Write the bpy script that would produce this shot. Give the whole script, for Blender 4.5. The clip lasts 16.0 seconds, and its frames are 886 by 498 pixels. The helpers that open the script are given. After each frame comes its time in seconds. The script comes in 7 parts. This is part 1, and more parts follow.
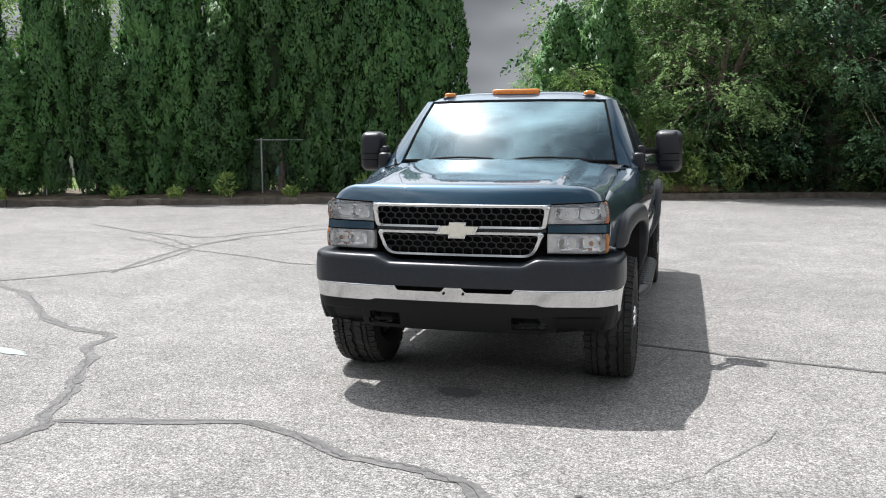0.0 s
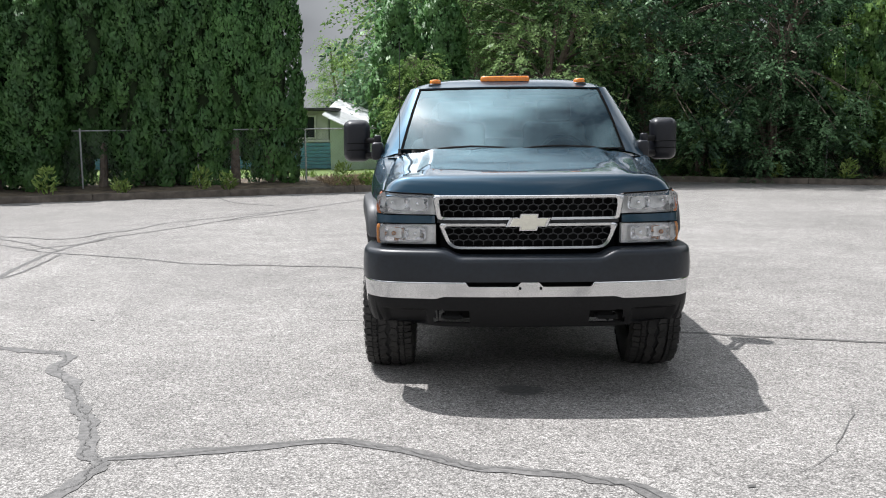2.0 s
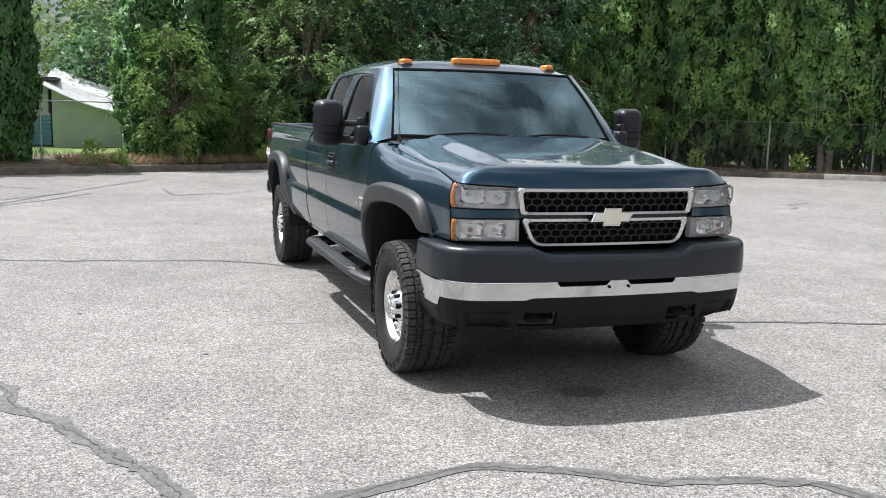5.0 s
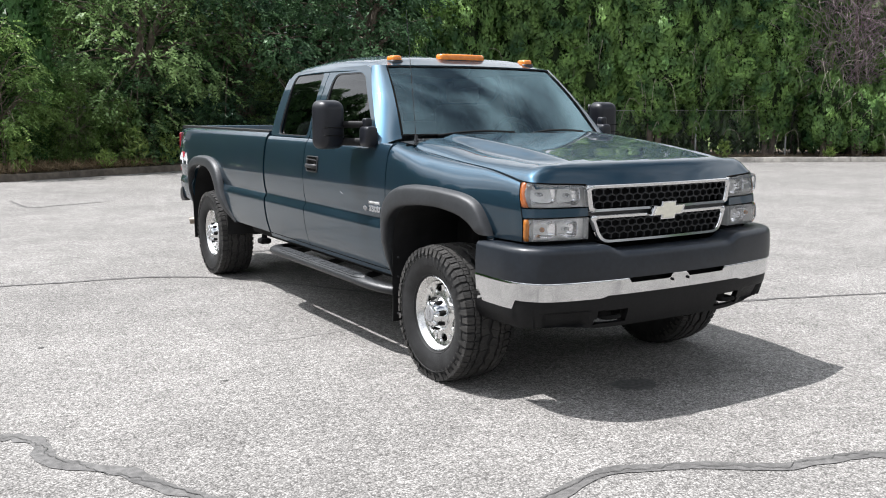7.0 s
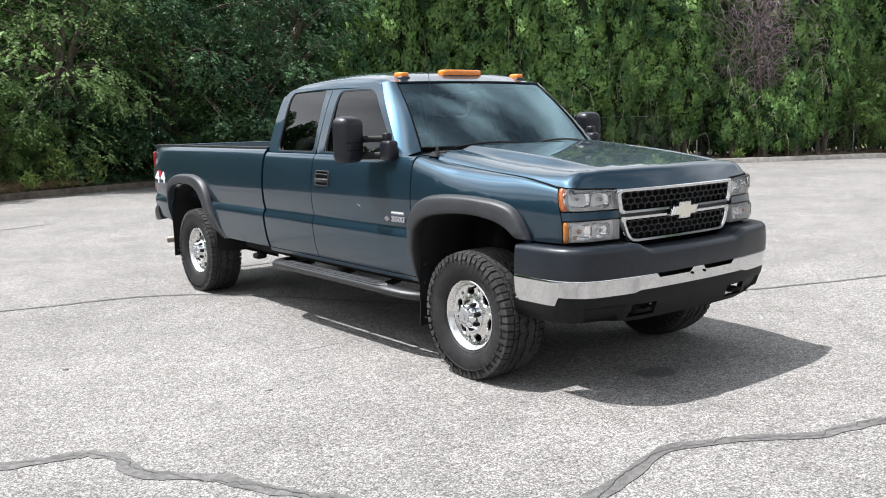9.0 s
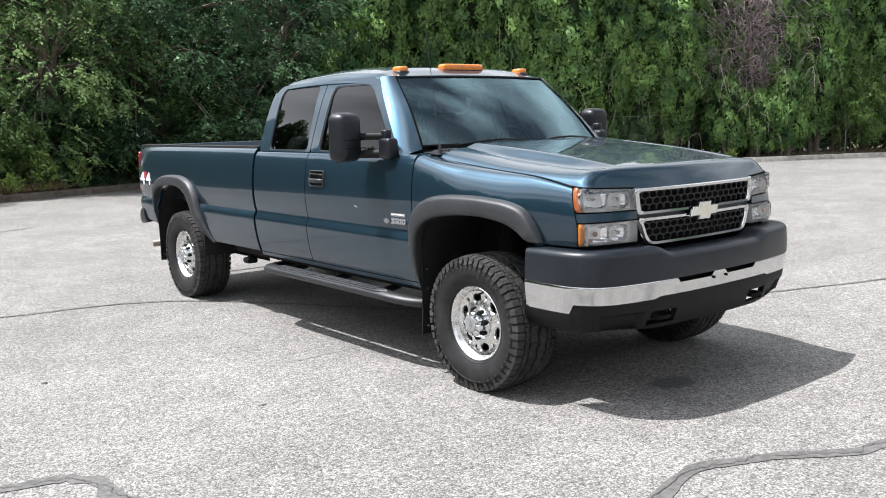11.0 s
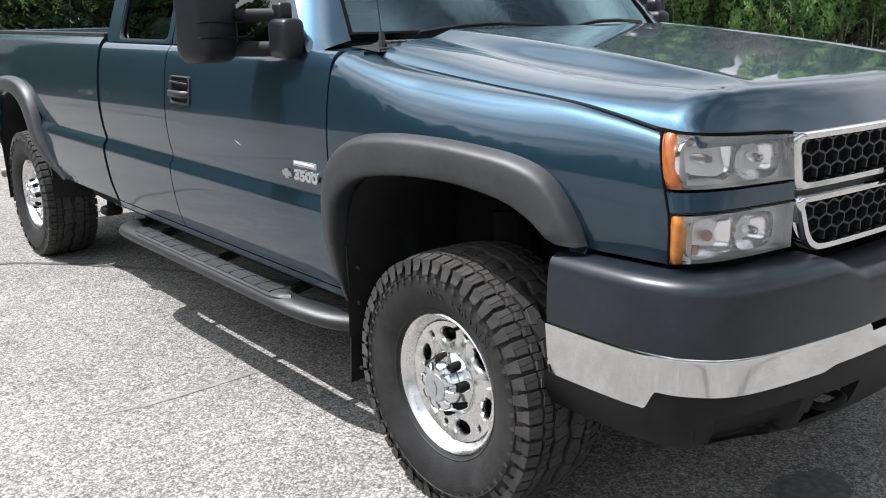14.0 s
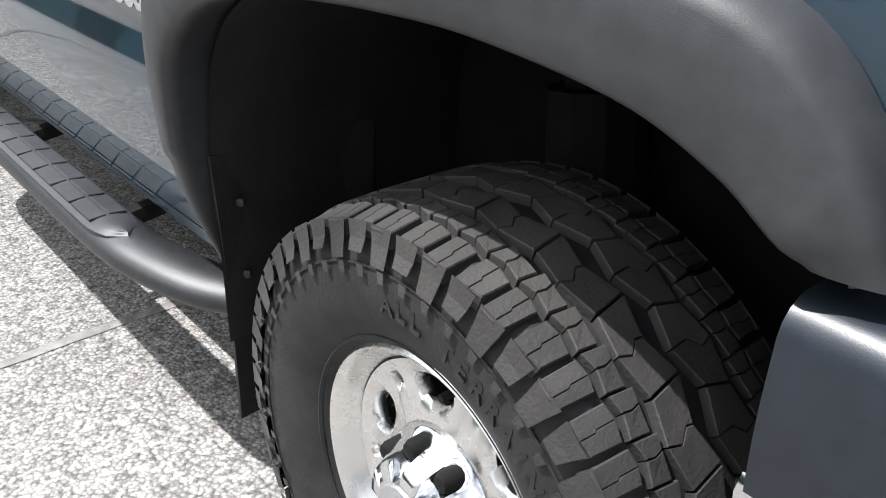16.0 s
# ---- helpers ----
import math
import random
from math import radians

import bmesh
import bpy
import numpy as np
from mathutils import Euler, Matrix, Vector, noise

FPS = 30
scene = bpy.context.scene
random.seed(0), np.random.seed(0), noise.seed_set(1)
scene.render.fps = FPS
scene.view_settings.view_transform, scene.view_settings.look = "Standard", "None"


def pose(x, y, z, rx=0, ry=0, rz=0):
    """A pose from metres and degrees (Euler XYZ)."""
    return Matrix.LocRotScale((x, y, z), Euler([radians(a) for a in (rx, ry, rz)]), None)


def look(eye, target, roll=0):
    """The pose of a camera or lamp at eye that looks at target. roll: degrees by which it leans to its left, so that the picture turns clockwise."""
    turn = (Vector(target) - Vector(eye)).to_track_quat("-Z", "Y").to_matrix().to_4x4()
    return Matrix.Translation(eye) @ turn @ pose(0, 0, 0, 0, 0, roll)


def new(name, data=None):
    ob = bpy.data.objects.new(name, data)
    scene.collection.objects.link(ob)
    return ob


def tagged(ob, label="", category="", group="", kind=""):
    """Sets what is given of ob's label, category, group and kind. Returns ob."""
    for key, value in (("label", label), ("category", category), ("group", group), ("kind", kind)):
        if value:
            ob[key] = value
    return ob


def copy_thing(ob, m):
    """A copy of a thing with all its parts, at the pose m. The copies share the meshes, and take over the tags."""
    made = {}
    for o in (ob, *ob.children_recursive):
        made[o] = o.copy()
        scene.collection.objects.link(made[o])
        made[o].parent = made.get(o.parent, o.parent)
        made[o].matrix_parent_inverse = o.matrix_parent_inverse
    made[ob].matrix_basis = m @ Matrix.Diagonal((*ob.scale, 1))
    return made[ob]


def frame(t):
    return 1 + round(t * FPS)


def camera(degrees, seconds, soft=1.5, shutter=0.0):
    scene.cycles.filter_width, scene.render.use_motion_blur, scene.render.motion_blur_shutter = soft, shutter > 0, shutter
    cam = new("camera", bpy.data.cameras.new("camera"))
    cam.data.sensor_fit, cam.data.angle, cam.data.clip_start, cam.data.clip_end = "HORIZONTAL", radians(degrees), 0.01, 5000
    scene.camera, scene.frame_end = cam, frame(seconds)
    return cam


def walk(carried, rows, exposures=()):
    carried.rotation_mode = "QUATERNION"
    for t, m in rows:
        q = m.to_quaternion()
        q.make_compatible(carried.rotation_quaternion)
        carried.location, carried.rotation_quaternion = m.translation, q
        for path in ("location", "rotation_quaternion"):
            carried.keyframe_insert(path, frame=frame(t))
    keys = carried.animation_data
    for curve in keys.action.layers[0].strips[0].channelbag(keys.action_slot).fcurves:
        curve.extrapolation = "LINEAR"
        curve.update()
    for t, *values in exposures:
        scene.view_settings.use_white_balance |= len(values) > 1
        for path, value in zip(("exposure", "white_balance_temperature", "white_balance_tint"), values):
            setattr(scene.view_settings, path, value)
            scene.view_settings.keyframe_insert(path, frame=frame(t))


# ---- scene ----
cam = camera(52.5, 16.0, soft=1.0)
PATH = [
    (0, (1.258, -5.896, 1.542), (0.747, -3.977, 1.3), -0.2),
    (0.5, (0.839, -5.931, 1.542), (0.45, -3.984, 1.297), -0.1),
    (1, (0.422, -5.9, 1.525), (0.123, -3.939, 1.273), -0.1),
    (1.5, (0.004, -5.855, 1.53), (-0.148, -3.878, 1.27), 0.1),
    (2, (-0.402, -5.846, 1.543), (-0.433, -3.864, 1.276), -0.5),
    (2.5, (-0.741, -5.807, 1.556), (-0.689, -3.826, 1.29), -0.4),
    (3, (-1.077, -5.736, 1.56), (-0.881, -3.765, 1.28), -0.1),
    (3.2, (-1.231, -5.707, 1.564), (-0.961, -3.747, 1.267), -0.2),
    (5.3, (-2.587, -4.905, 1.548), (-1.895, -3.052, 1.248), 1.8),
    (5.5, (-2.7, -4.812, 1.559), (-1.977, -2.971, 1.258), 1.8),
    (6, (-3.068, -4.683, 1.55), (-2.191, -2.914, 1.235), 1.0),
    (6.5, (-3.338, -4.512, 1.537), (-2.345, -2.804, 1.223), 0.4),
    (7, (-3.559, -4.316, 1.555), (-2.522, -2.634, 1.246), 0.1),
    (7.5, (-3.805, -4.178, 1.561), (-2.683, -2.55, 1.259), -0.2),
    (8, (-3.983, -4.175, 1.565), (-2.799, -2.59, 1.273), -0.7),
    (8.5, (-4.17, -4.216, 1.574), (-2.979, -2.635, 1.282), -0.9),
    (9, (-4.336, -4.135, 1.577), (-3.125, -2.569, 1.29), -1.3),
    (9.2, (-4.406, -4.08, 1.578), (-3.178, -2.526, 1.296), -1.7),
    (11.5, (-4.047, -3.605, 1.539), (-2.814, -2.056, 1.25), -1.4),
    (12, (-3.805, -3.271, 1.53), (-2.567, -1.729, 1.23), -1.5),
    (12.5, (-3.467, -2.941, 1.497), (-2.219, -1.41, 1.179), -1.3),
    (13, (-3.179, -2.613, 1.495), (-1.951, -1.074, 1.146), -0.8),
    (13.5, (-2.87, -2.245, 1.491), (-1.63, -0.731, 1.079), -1.3),
    (14, (-2.508, -1.912, 1.46), (-1.286, -0.413, 0.947), -0.9),
    (14.5, (-2.215, -1.577, 1.4), (-1.016, -0.105, 0.771), 0.1),
    (15, (-1.953, -1.244, 1.372), (-0.764, 0.198, 0.658), 0.5),
    (15.5, (-1.703, -0.964, 1.308), (-0.583, 0.482, 0.5), 0.8),
    (16, (-1.492, -0.686, 1.193), (-0.352, 0.691, 0.296), 0.6),
]
walk(cam, [(t, look(eye, target, roll)) for t, eye, target, roll in PATH], [(0, 0.27), (3.0, 0.22), (7.0, 0.33), (9.0, 0.41), (12.5, 0.40), (14.5, 0.44), (15.5, 0.58), (16, 0.70)])

# ---- light ----
SUN = Vector((-0.395, 0.315, 1.0)).normalized()
sun_data = bpy.data.lights.new("sun", "SUN")
sun_data.energy, sun_data.angle, sun_data.color = 5.8, radians(0.6), (1.0, 0.987, 0.992)
sun = new("sun", sun_data)
sun.matrix_world = look(SUN * 60, (0, 0, 0))

world = bpy.data.worlds.new("sky")
scene.world = world
world.use_nodes = True
wt = world.node_tree
wt.nodes.clear()
w_out = wt.nodes.new("ShaderNodeOutputWorld")
w_bg = wt.nodes.new("ShaderNodeBackground")
w_sky = wt.nodes.new("ShaderNodeTexSky")
w_sky.sky_type, w_sky.sun_disc = "NISHITA", False
w_sky.sun_elevation, w_sky.sun_rotation = math.asin(SUN.z), math.atan2(SUN.x, SUN.y)
w_co = wt.nodes.new("ShaderNodeTexCoord")
w_map = wt.nodes.new("ShaderNodeMapping")
w_map.inputs["Scale"].default_value = (1.0, 1.0, 2.2)
w_map.inputs["Location"].default_value = (19.92, 19.52, 4.13)
w_cloud = wt.nodes.new("ShaderNodeTexNoise")
w_cloud.inputs["Scale"].default_value, w_cloud.inputs["Detail"].default_value = 2.3, 4.0
w_cloud.inputs["Roughness"].default_value = 0.58
w_ramp = wt.nodes.new("ShaderNodeValToRGB")
w_ramp.color_ramp.elements[0].position, w_ramp.color_ramp.elements[1].position = 0.37, 0.64
w_shade = wt.nodes.new("ShaderNodeTexNoise")
w_shade.inputs["Scale"].default_value, w_shade.inputs["Detail"].default_value = 3.4, 3.0
w_ccol = wt.nodes.new("ShaderNodeValToRGB")
w_ccol.color_ramp.elements[0].color, w_ccol.color_ramp.elements[1].color = (12.0, 12.9, 14.4, 1), (42.0, 43.6, 46.0, 1)
w_ccol.color_ramp.elements[0].position, w_ccol.color_ramp.elements[1].position = 0.35, 0.68
w_mix = wt.nodes.new("ShaderNodeMixRGB")
wt.links.new(w_co.outputs["Generated"], w_map.inputs["Vector"])
wt.links.new(w_map.outputs["Vector"], w_cloud.inputs["Vector"])
wt.links.new(w_map.outputs["Vector"], w_shade.inputs["Vector"])
w_sep, w_low, w_cover = (wt.nodes.new(k) for k in ("ShaderNodeSeparateXYZ", "ShaderNodeMapRange", "ShaderNodeMath"))
w_low.inputs["From Min"].default_value, w_low.inputs["From Max"].default_value = 0.42, 0.78
w_low.inputs["To Min"].default_value, w_low.inputs["To Max"].default_value = 0.20, -0.07
w_cover.operation = "ADD"
wt.links.new(w_co.outputs["Generated"], w_sep.inputs["Vector"])
wt.links.new(w_sep.outputs["Z"], w_low.inputs["Value"])
wt.links.new(w_cloud.outputs["Fac"], w_cover.inputs[0])
wt.links.new(w_low.outputs["Result"], w_cover.inputs[1])
w_veil = wt.nodes.new("ShaderNodeMath")
w_veil.operation = "MULTIPLY_ADD"
w_veil.inputs[1].default_value = 0.30
# a bright bank of cloud stands beyond the tree rows
w_bank, w_more = wt.nodes.new("ShaderNodeMapRange"), wt.nodes.new("ShaderNodeMath")
w_bank.inputs["From Min"].default_value, w_bank.inputs["From Max"].default_value = 0.25, 0.75
w_bank.inputs["To Min"].default_value, w_bank.inputs["To Max"].default_value = 0.0, 0.20
w_more.operation = "ADD"
wt.links.new(w_sep.outputs["Y"], w_bank.inputs["Value"])
wt.links.new(w_bank.outputs["Result"], w_more.inputs[0])
wt.links.new(w_cover.outputs["Value"], w_more.inputs[1])
wt.links.new(w_more.outputs["Value"], w_veil.inputs[2])
wt.links.new(w_veil.outputs["Value"], w_ramp.inputs["Fac"])
wt.links.new(w_shade.outputs["Fac"], w_ccol.inputs["Fac"])
wt.links.new(w_ramp.outputs["Color"], w_mix.inputs["Fac"])
wt.links.new(w_sky.outputs["Color"], w_mix.inputs["Color1"])
# grey cloud bases low over the horizon
w_base, w_dim = wt.nodes.new("ShaderNodeMapRange"), wt.nodes.new("ShaderNodeVectorMath")
w_base.inputs["From Min"].default_value, w_base.inputs["From Max"].default_value = 0.15, 0.26
w_base.inputs["To Min"].default_value, w_base.inputs["To Max"].default_value = 0.33, 1.0
w_dim.operation = "SCALE"
wt.links.new(w_sep.outputs["Z"], w_base.inputs["Value"])
wt.links.new(w_ccol.outputs["Color"], w_dim.inputs[0])
wt.links.new(w_base.outputs["Result"], w_dim.inputs["Scale"])
wt.links.new(w_dim.outputs["Vector"], w_mix.inputs["Color2"])
# thin cloud glows towards the sun
w_dot, w_glow, w_pow, w_bright = (wt.nodes.new(k) for k in ("ShaderNodeVectorMath", "ShaderNodeMapRange", "ShaderNodeMath", "ShaderNodeVectorMath"))
w_dot.operation, w_pow.operation, w_bright.operation = "DOT_PRODUCT", "POWER", "SCALE"
w_dot.inputs[1].default_value = SUN
w_pow.inputs[1].default_value = 6.0
w_glow.inputs["To Min"].default_value, w_glow.inputs["To Max"].default_value = 1.0, 3.6
wt.links.new(w_co.outputs["Generated"], w_dot.inputs[0])
wt.links.new(w_dot.outputs["Value"], w_pow.inputs[0])
w_pow.use_clamp = True
wt.links.new(w_pow.outputs["Value"], w_veil.inputs[0])
wt.links.new(w_pow.outputs["Value"], w_glow.inputs["Value"])
wt.links.new(w_mix.outputs["Color"], w_bright.inputs[0])
wt.links.new(w_glow.outputs["Result"], w_bright.inputs["Scale"])
wt.links.new(w_bright.outputs["Vector"], w_bg.inputs["Color"])
wt.links.new(w_bg.outputs["Background"], w_out.inputs["Surface"])
w_bg.inputs["Strength"].default_value = 0.031

# ---- materials ----


def mat(name, base, rough=0.5, metal=0.0, vary=0.0, scale=8.0, bump=0.0, bump_scale=200.0, coat=0.0, second=None,
        rough_vary=0.0, island=0.0, spec=0.5, coords="Object", big=0.0, big_scale=0.8, detail=4.0):
    """A principled material with two scales of variation in colour, an optional relief and a random tint per piece."""
    m = bpy.data.materials.new(name)
    m.use_nodes = True
    nt = m.node_tree
    b = nt.nodes["Principled BSDF"]
    b.inputs["Base Color"].default_value = (*base, 1)
    b.inputs["Roughness"].default_value, b.inputs["Metallic"].default_value = rough, metal
    b.inputs["Coat Weight"].default_value, b.inputs["Coat Roughness"].default_value = coat, 0.03
    b.inputs["Specular IOR Level"].default_value = spec
    b.inputs["Coat IOR"].default_value = 1.55 if coat > 0.9 else 1.5
    co = nt.nodes.new("ShaderNodeTexCoord")
    color = None
    if vary or second:
        n = nt.nodes.new("ShaderNodeTexNoise")
        n.inputs["Scale"].default_value, n.inputs["Detail"].default_value = scale, detail
        nt.links.new(co.outputs[coords], n.inputs["Vector"])
        r = nt.nodes.new("ShaderNodeValToRGB")
        lo = tuple(c * (1 - vary) for c in base)
        hi = second or tuple(min(1, c * (1 + vary)) for c in base)
        r.color_ramp.elements[0].color, r.color_ramp.elements[1].color = (*lo, 1), (*hi, 1)
        r.color_ramp.elements[0].position, r.color_ramp.elements[1].position = 0.32, 0.68
        nt.links.new(n.outputs["Fac"], r.inputs["Fac"])
        color = r.outputs["Color"]
        if rough_vary:
            mr = nt.nodes.new("ShaderNodeMapRange")
            mr.inputs["To Min"].default_value, mr.inputs["To Max"].default_value = rough - rough_vary, rough + rough_vary
            nt.links.new(n.outputs["Fac"], mr.inputs["Value"])
            nt.links.new(mr.outputs["Result"], b.inputs["Roughness"])
    if big and color:
        n2 = nt.nodes.new("ShaderNodeTexNoise")
        n2.inputs["Scale"].default_value, n2.inputs["Detail"].default_value = big_scale, 3.0
        nt.links.new(co.outputs[coords], n2.inputs["Vector"])
        mr2 = nt.nodes.new("ShaderNodeMapRange")
        mr2.inputs["From Min"].default_value, mr2.inputs["From Max"].default_value = 0.3, 0.7
        mr2.inputs["To Min"].default_value, mr2.inputs["To Max"].default_value = 1 - big, 1 + big
        nt.links.new(n2.outputs["Fac"], mr2.inputs["Value"])
        mul = nt.nodes.new("ShaderNodeVectorMath")
        mul.operation = "SCALE"
        nt.links.new(color, mul.inputs[0])
        nt.links.new(mr2.outputs["Result"], mul.inputs["Scale"])
        color = mul.outputs["Vector"]
    if island and color:
        g = nt.nodes.new("ShaderNodeNewGeometry")
        mr3 = nt.nodes.new("ShaderNodeMapRange")
        mr3.inputs["To Min"].default_value, mr3.inputs["To Max"].default_value = 1 - island, 1 + island
        nt.links.new(g.outputs["Random Per Island"], mr3.inputs["Value"])
        mul2 = nt.nodes.new("ShaderNodeVectorMath")
        mul2.operation = "SCALE"
        nt.links.new(color, mul2.inputs[0])
        nt.links.new(mr3.outputs["Result"], mul2.inputs["Scale"])
        color = mul2.outputs["Vector"]
    if color:
        nt.links.new(color, b.inputs["Base Color"])
    if bump:
        n3 = nt.nodes.new("ShaderNodeTexNoise")
        n3.inputs["Scale"].default_value, n3.inputs["Detail"].default_value = bump_scale, 3.0
        nt.links.new(co.outputs[coords], n3.inputs["Vector"])
        bp = nt.nodes.new("ShaderNodeBump")
        bp.inputs["Strength"].default_value, bp.inputs["Distance"].default_value = bump, 0.004
        nt.links.new(n3.outputs["Fac"], bp.inputs["Height"])
        nt.links.new(bp.outputs["Normal"], b.inputs["Normal"])
    return m


def glass(name, tint, ior=1.5, rough=0.0, haze=0.0, sheen=(1, 1, 1), film=0.0):
    """Thin tinted glass: see-through in the tint, with a mirror gloss that grows at grazing angles."""
    m = bpy.data.materials.new(name)
    m.use_nodes = True
    nt = m.node_tree
    nt.nodes.clear()
    out = nt.nodes.new("ShaderNodeOutputMaterial")
    tr, gl, fr, mx = (nt.nodes.new(k) for k in ("ShaderNodeBsdfTransparent", "ShaderNodeBsdfGlossy", "ShaderNodeFresnel", "ShaderNodeMixShader"))
    tr.inputs["Color"].default_value = (*tint, 1)
    gl.inputs["Roughness"].default_value = rough
    gl.inputs["Color"].default_value = (*sheen, 1)
    fr.inputs["IOR"].default_value = ior
    nt.links.new(fr.outputs["Fac"], mx.inputs["Fac"])
    body = tr.outputs["BSDF"]
    if haze:
        di, hz = nt.nodes.new("ShaderNodeBsdfDiffuse"), nt.nodes.new("ShaderNodeMixShader")
        di.inputs["Color"].default_value = (0.78 * sheen[0], 0.80 * sheen[1], 0.80 * sheen[2], 1)
        hz.inputs["Fac"].default_value = haze
        nt.links.new(body, hz.inputs[1])
        nt.links.new(di.outputs["BSDF"], hz.inputs[2])
        body = hz.outputs["Shader"]
    if film:
        # a thin dusty film that spreads strong light
        fg, fm = nt.nodes.new("ShaderNodeBsdfGlossy"), nt.nodes.new("ShaderNodeMixShader")
        fg.inputs["Roughness"].default_value = 0.27
        fm.inputs["Fac"].default_value = film
        nt.links.new(body, fm.inputs[1])
        nt.links.new(fg.outputs["BSDF"], fm.inputs[2])
        body = fm.outputs["Shader"]
    nt.links.new(body, mx.inputs[1])
    nt.links.new(gl.outputs["BSDF"], mx.inputs[2])
    nt.links.new(mx.outputs["Shader"], out.inputs["Surface"])
    return m


def leaf(name, dark, light, scale=1.5, through_part=0.35, island=0.35):
    """Foliage: diffuse with light coming through, tinted by clump and by leaf."""
    m = bpy.data.materials.new(name)
    m.use_nodes = True
    nt = m.node_tree
    nt.nodes.clear()
    out = nt.nodes.new("ShaderNodeOutputMaterial")
    pr, tl, mx = (nt.nodes.new(k) for k in ("ShaderNodeBsdfPrincipled", "ShaderNodeBsdfTranslucent", "ShaderNodeMixShader"))
    pr.inputs["Roughness"].default_value, pr.inputs["Specular IOR Level"].default_value = 0.5, 0.35
    mx.inputs["Fac"].default_value = through_part
    co, n, r = (nt.nodes.new(k) for k in ("ShaderNodeTexCoord", "ShaderNodeTexNoise", "ShaderNodeValToRGB"))
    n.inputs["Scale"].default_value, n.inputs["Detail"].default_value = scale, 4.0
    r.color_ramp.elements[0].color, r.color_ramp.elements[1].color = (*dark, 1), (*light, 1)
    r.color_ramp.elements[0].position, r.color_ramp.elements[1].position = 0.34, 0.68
    g, mr, mul = (nt.nodes.new(k) for k in ("ShaderNodeNewGeometry", "ShaderNodeMapRange", "ShaderNodeVectorMath"))
    mul.operation = "SCALE"
    mr.inputs["To Min"].default_value, mr.inputs["To Max"].default_value = 1 - island, 1 + island
    oi, mr4, mul4 = (nt.nodes.new(k) for k in ("ShaderNodeObjectInfo", "ShaderNodeMapRange", "ShaderNodeVectorMath"))
    mul4.operation = "SCALE"
    mr4.inputs["To Min"].default_value, mr4.inputs["To Max"].default_value = 0.82, 1.18
    nt.links.new(co.outputs["Object"], n.inputs["Vector"])
    nt.links.new(n.outputs["Fac"], r.inputs["Fac"])
    nt.links.new(g.outputs["Random Per Island"], mr.inputs["Value"])
    nt.links.new(r.outputs["Color"], mul.inputs[0])
    nt.links.new(mr.outputs["Result"], mul.inputs["Scale"])
    nt.links.new(oi.outputs["Random"], mr4.inputs["Value"])
    nt.links.new(mul.outputs["Vector"], mul4.inputs[0])
    nt.links.new(mr4.outputs["Result"], mul4.inputs["Scale"])
    nt.links.new(mul4.outputs["Vector"], pr.inputs["Base Color"])
    nt.links.new(mul4.outputs["Vector"], tl.inputs["Color"])
    nt.links.new(pr.outputs["BSDF"], mx.inputs[1])
    nt.links.new(tl.outputs["BSDF"], mx.inputs[2])
    nt.links.new(mx.outputs["Shader"], out.inputs["Surface"])
    return m


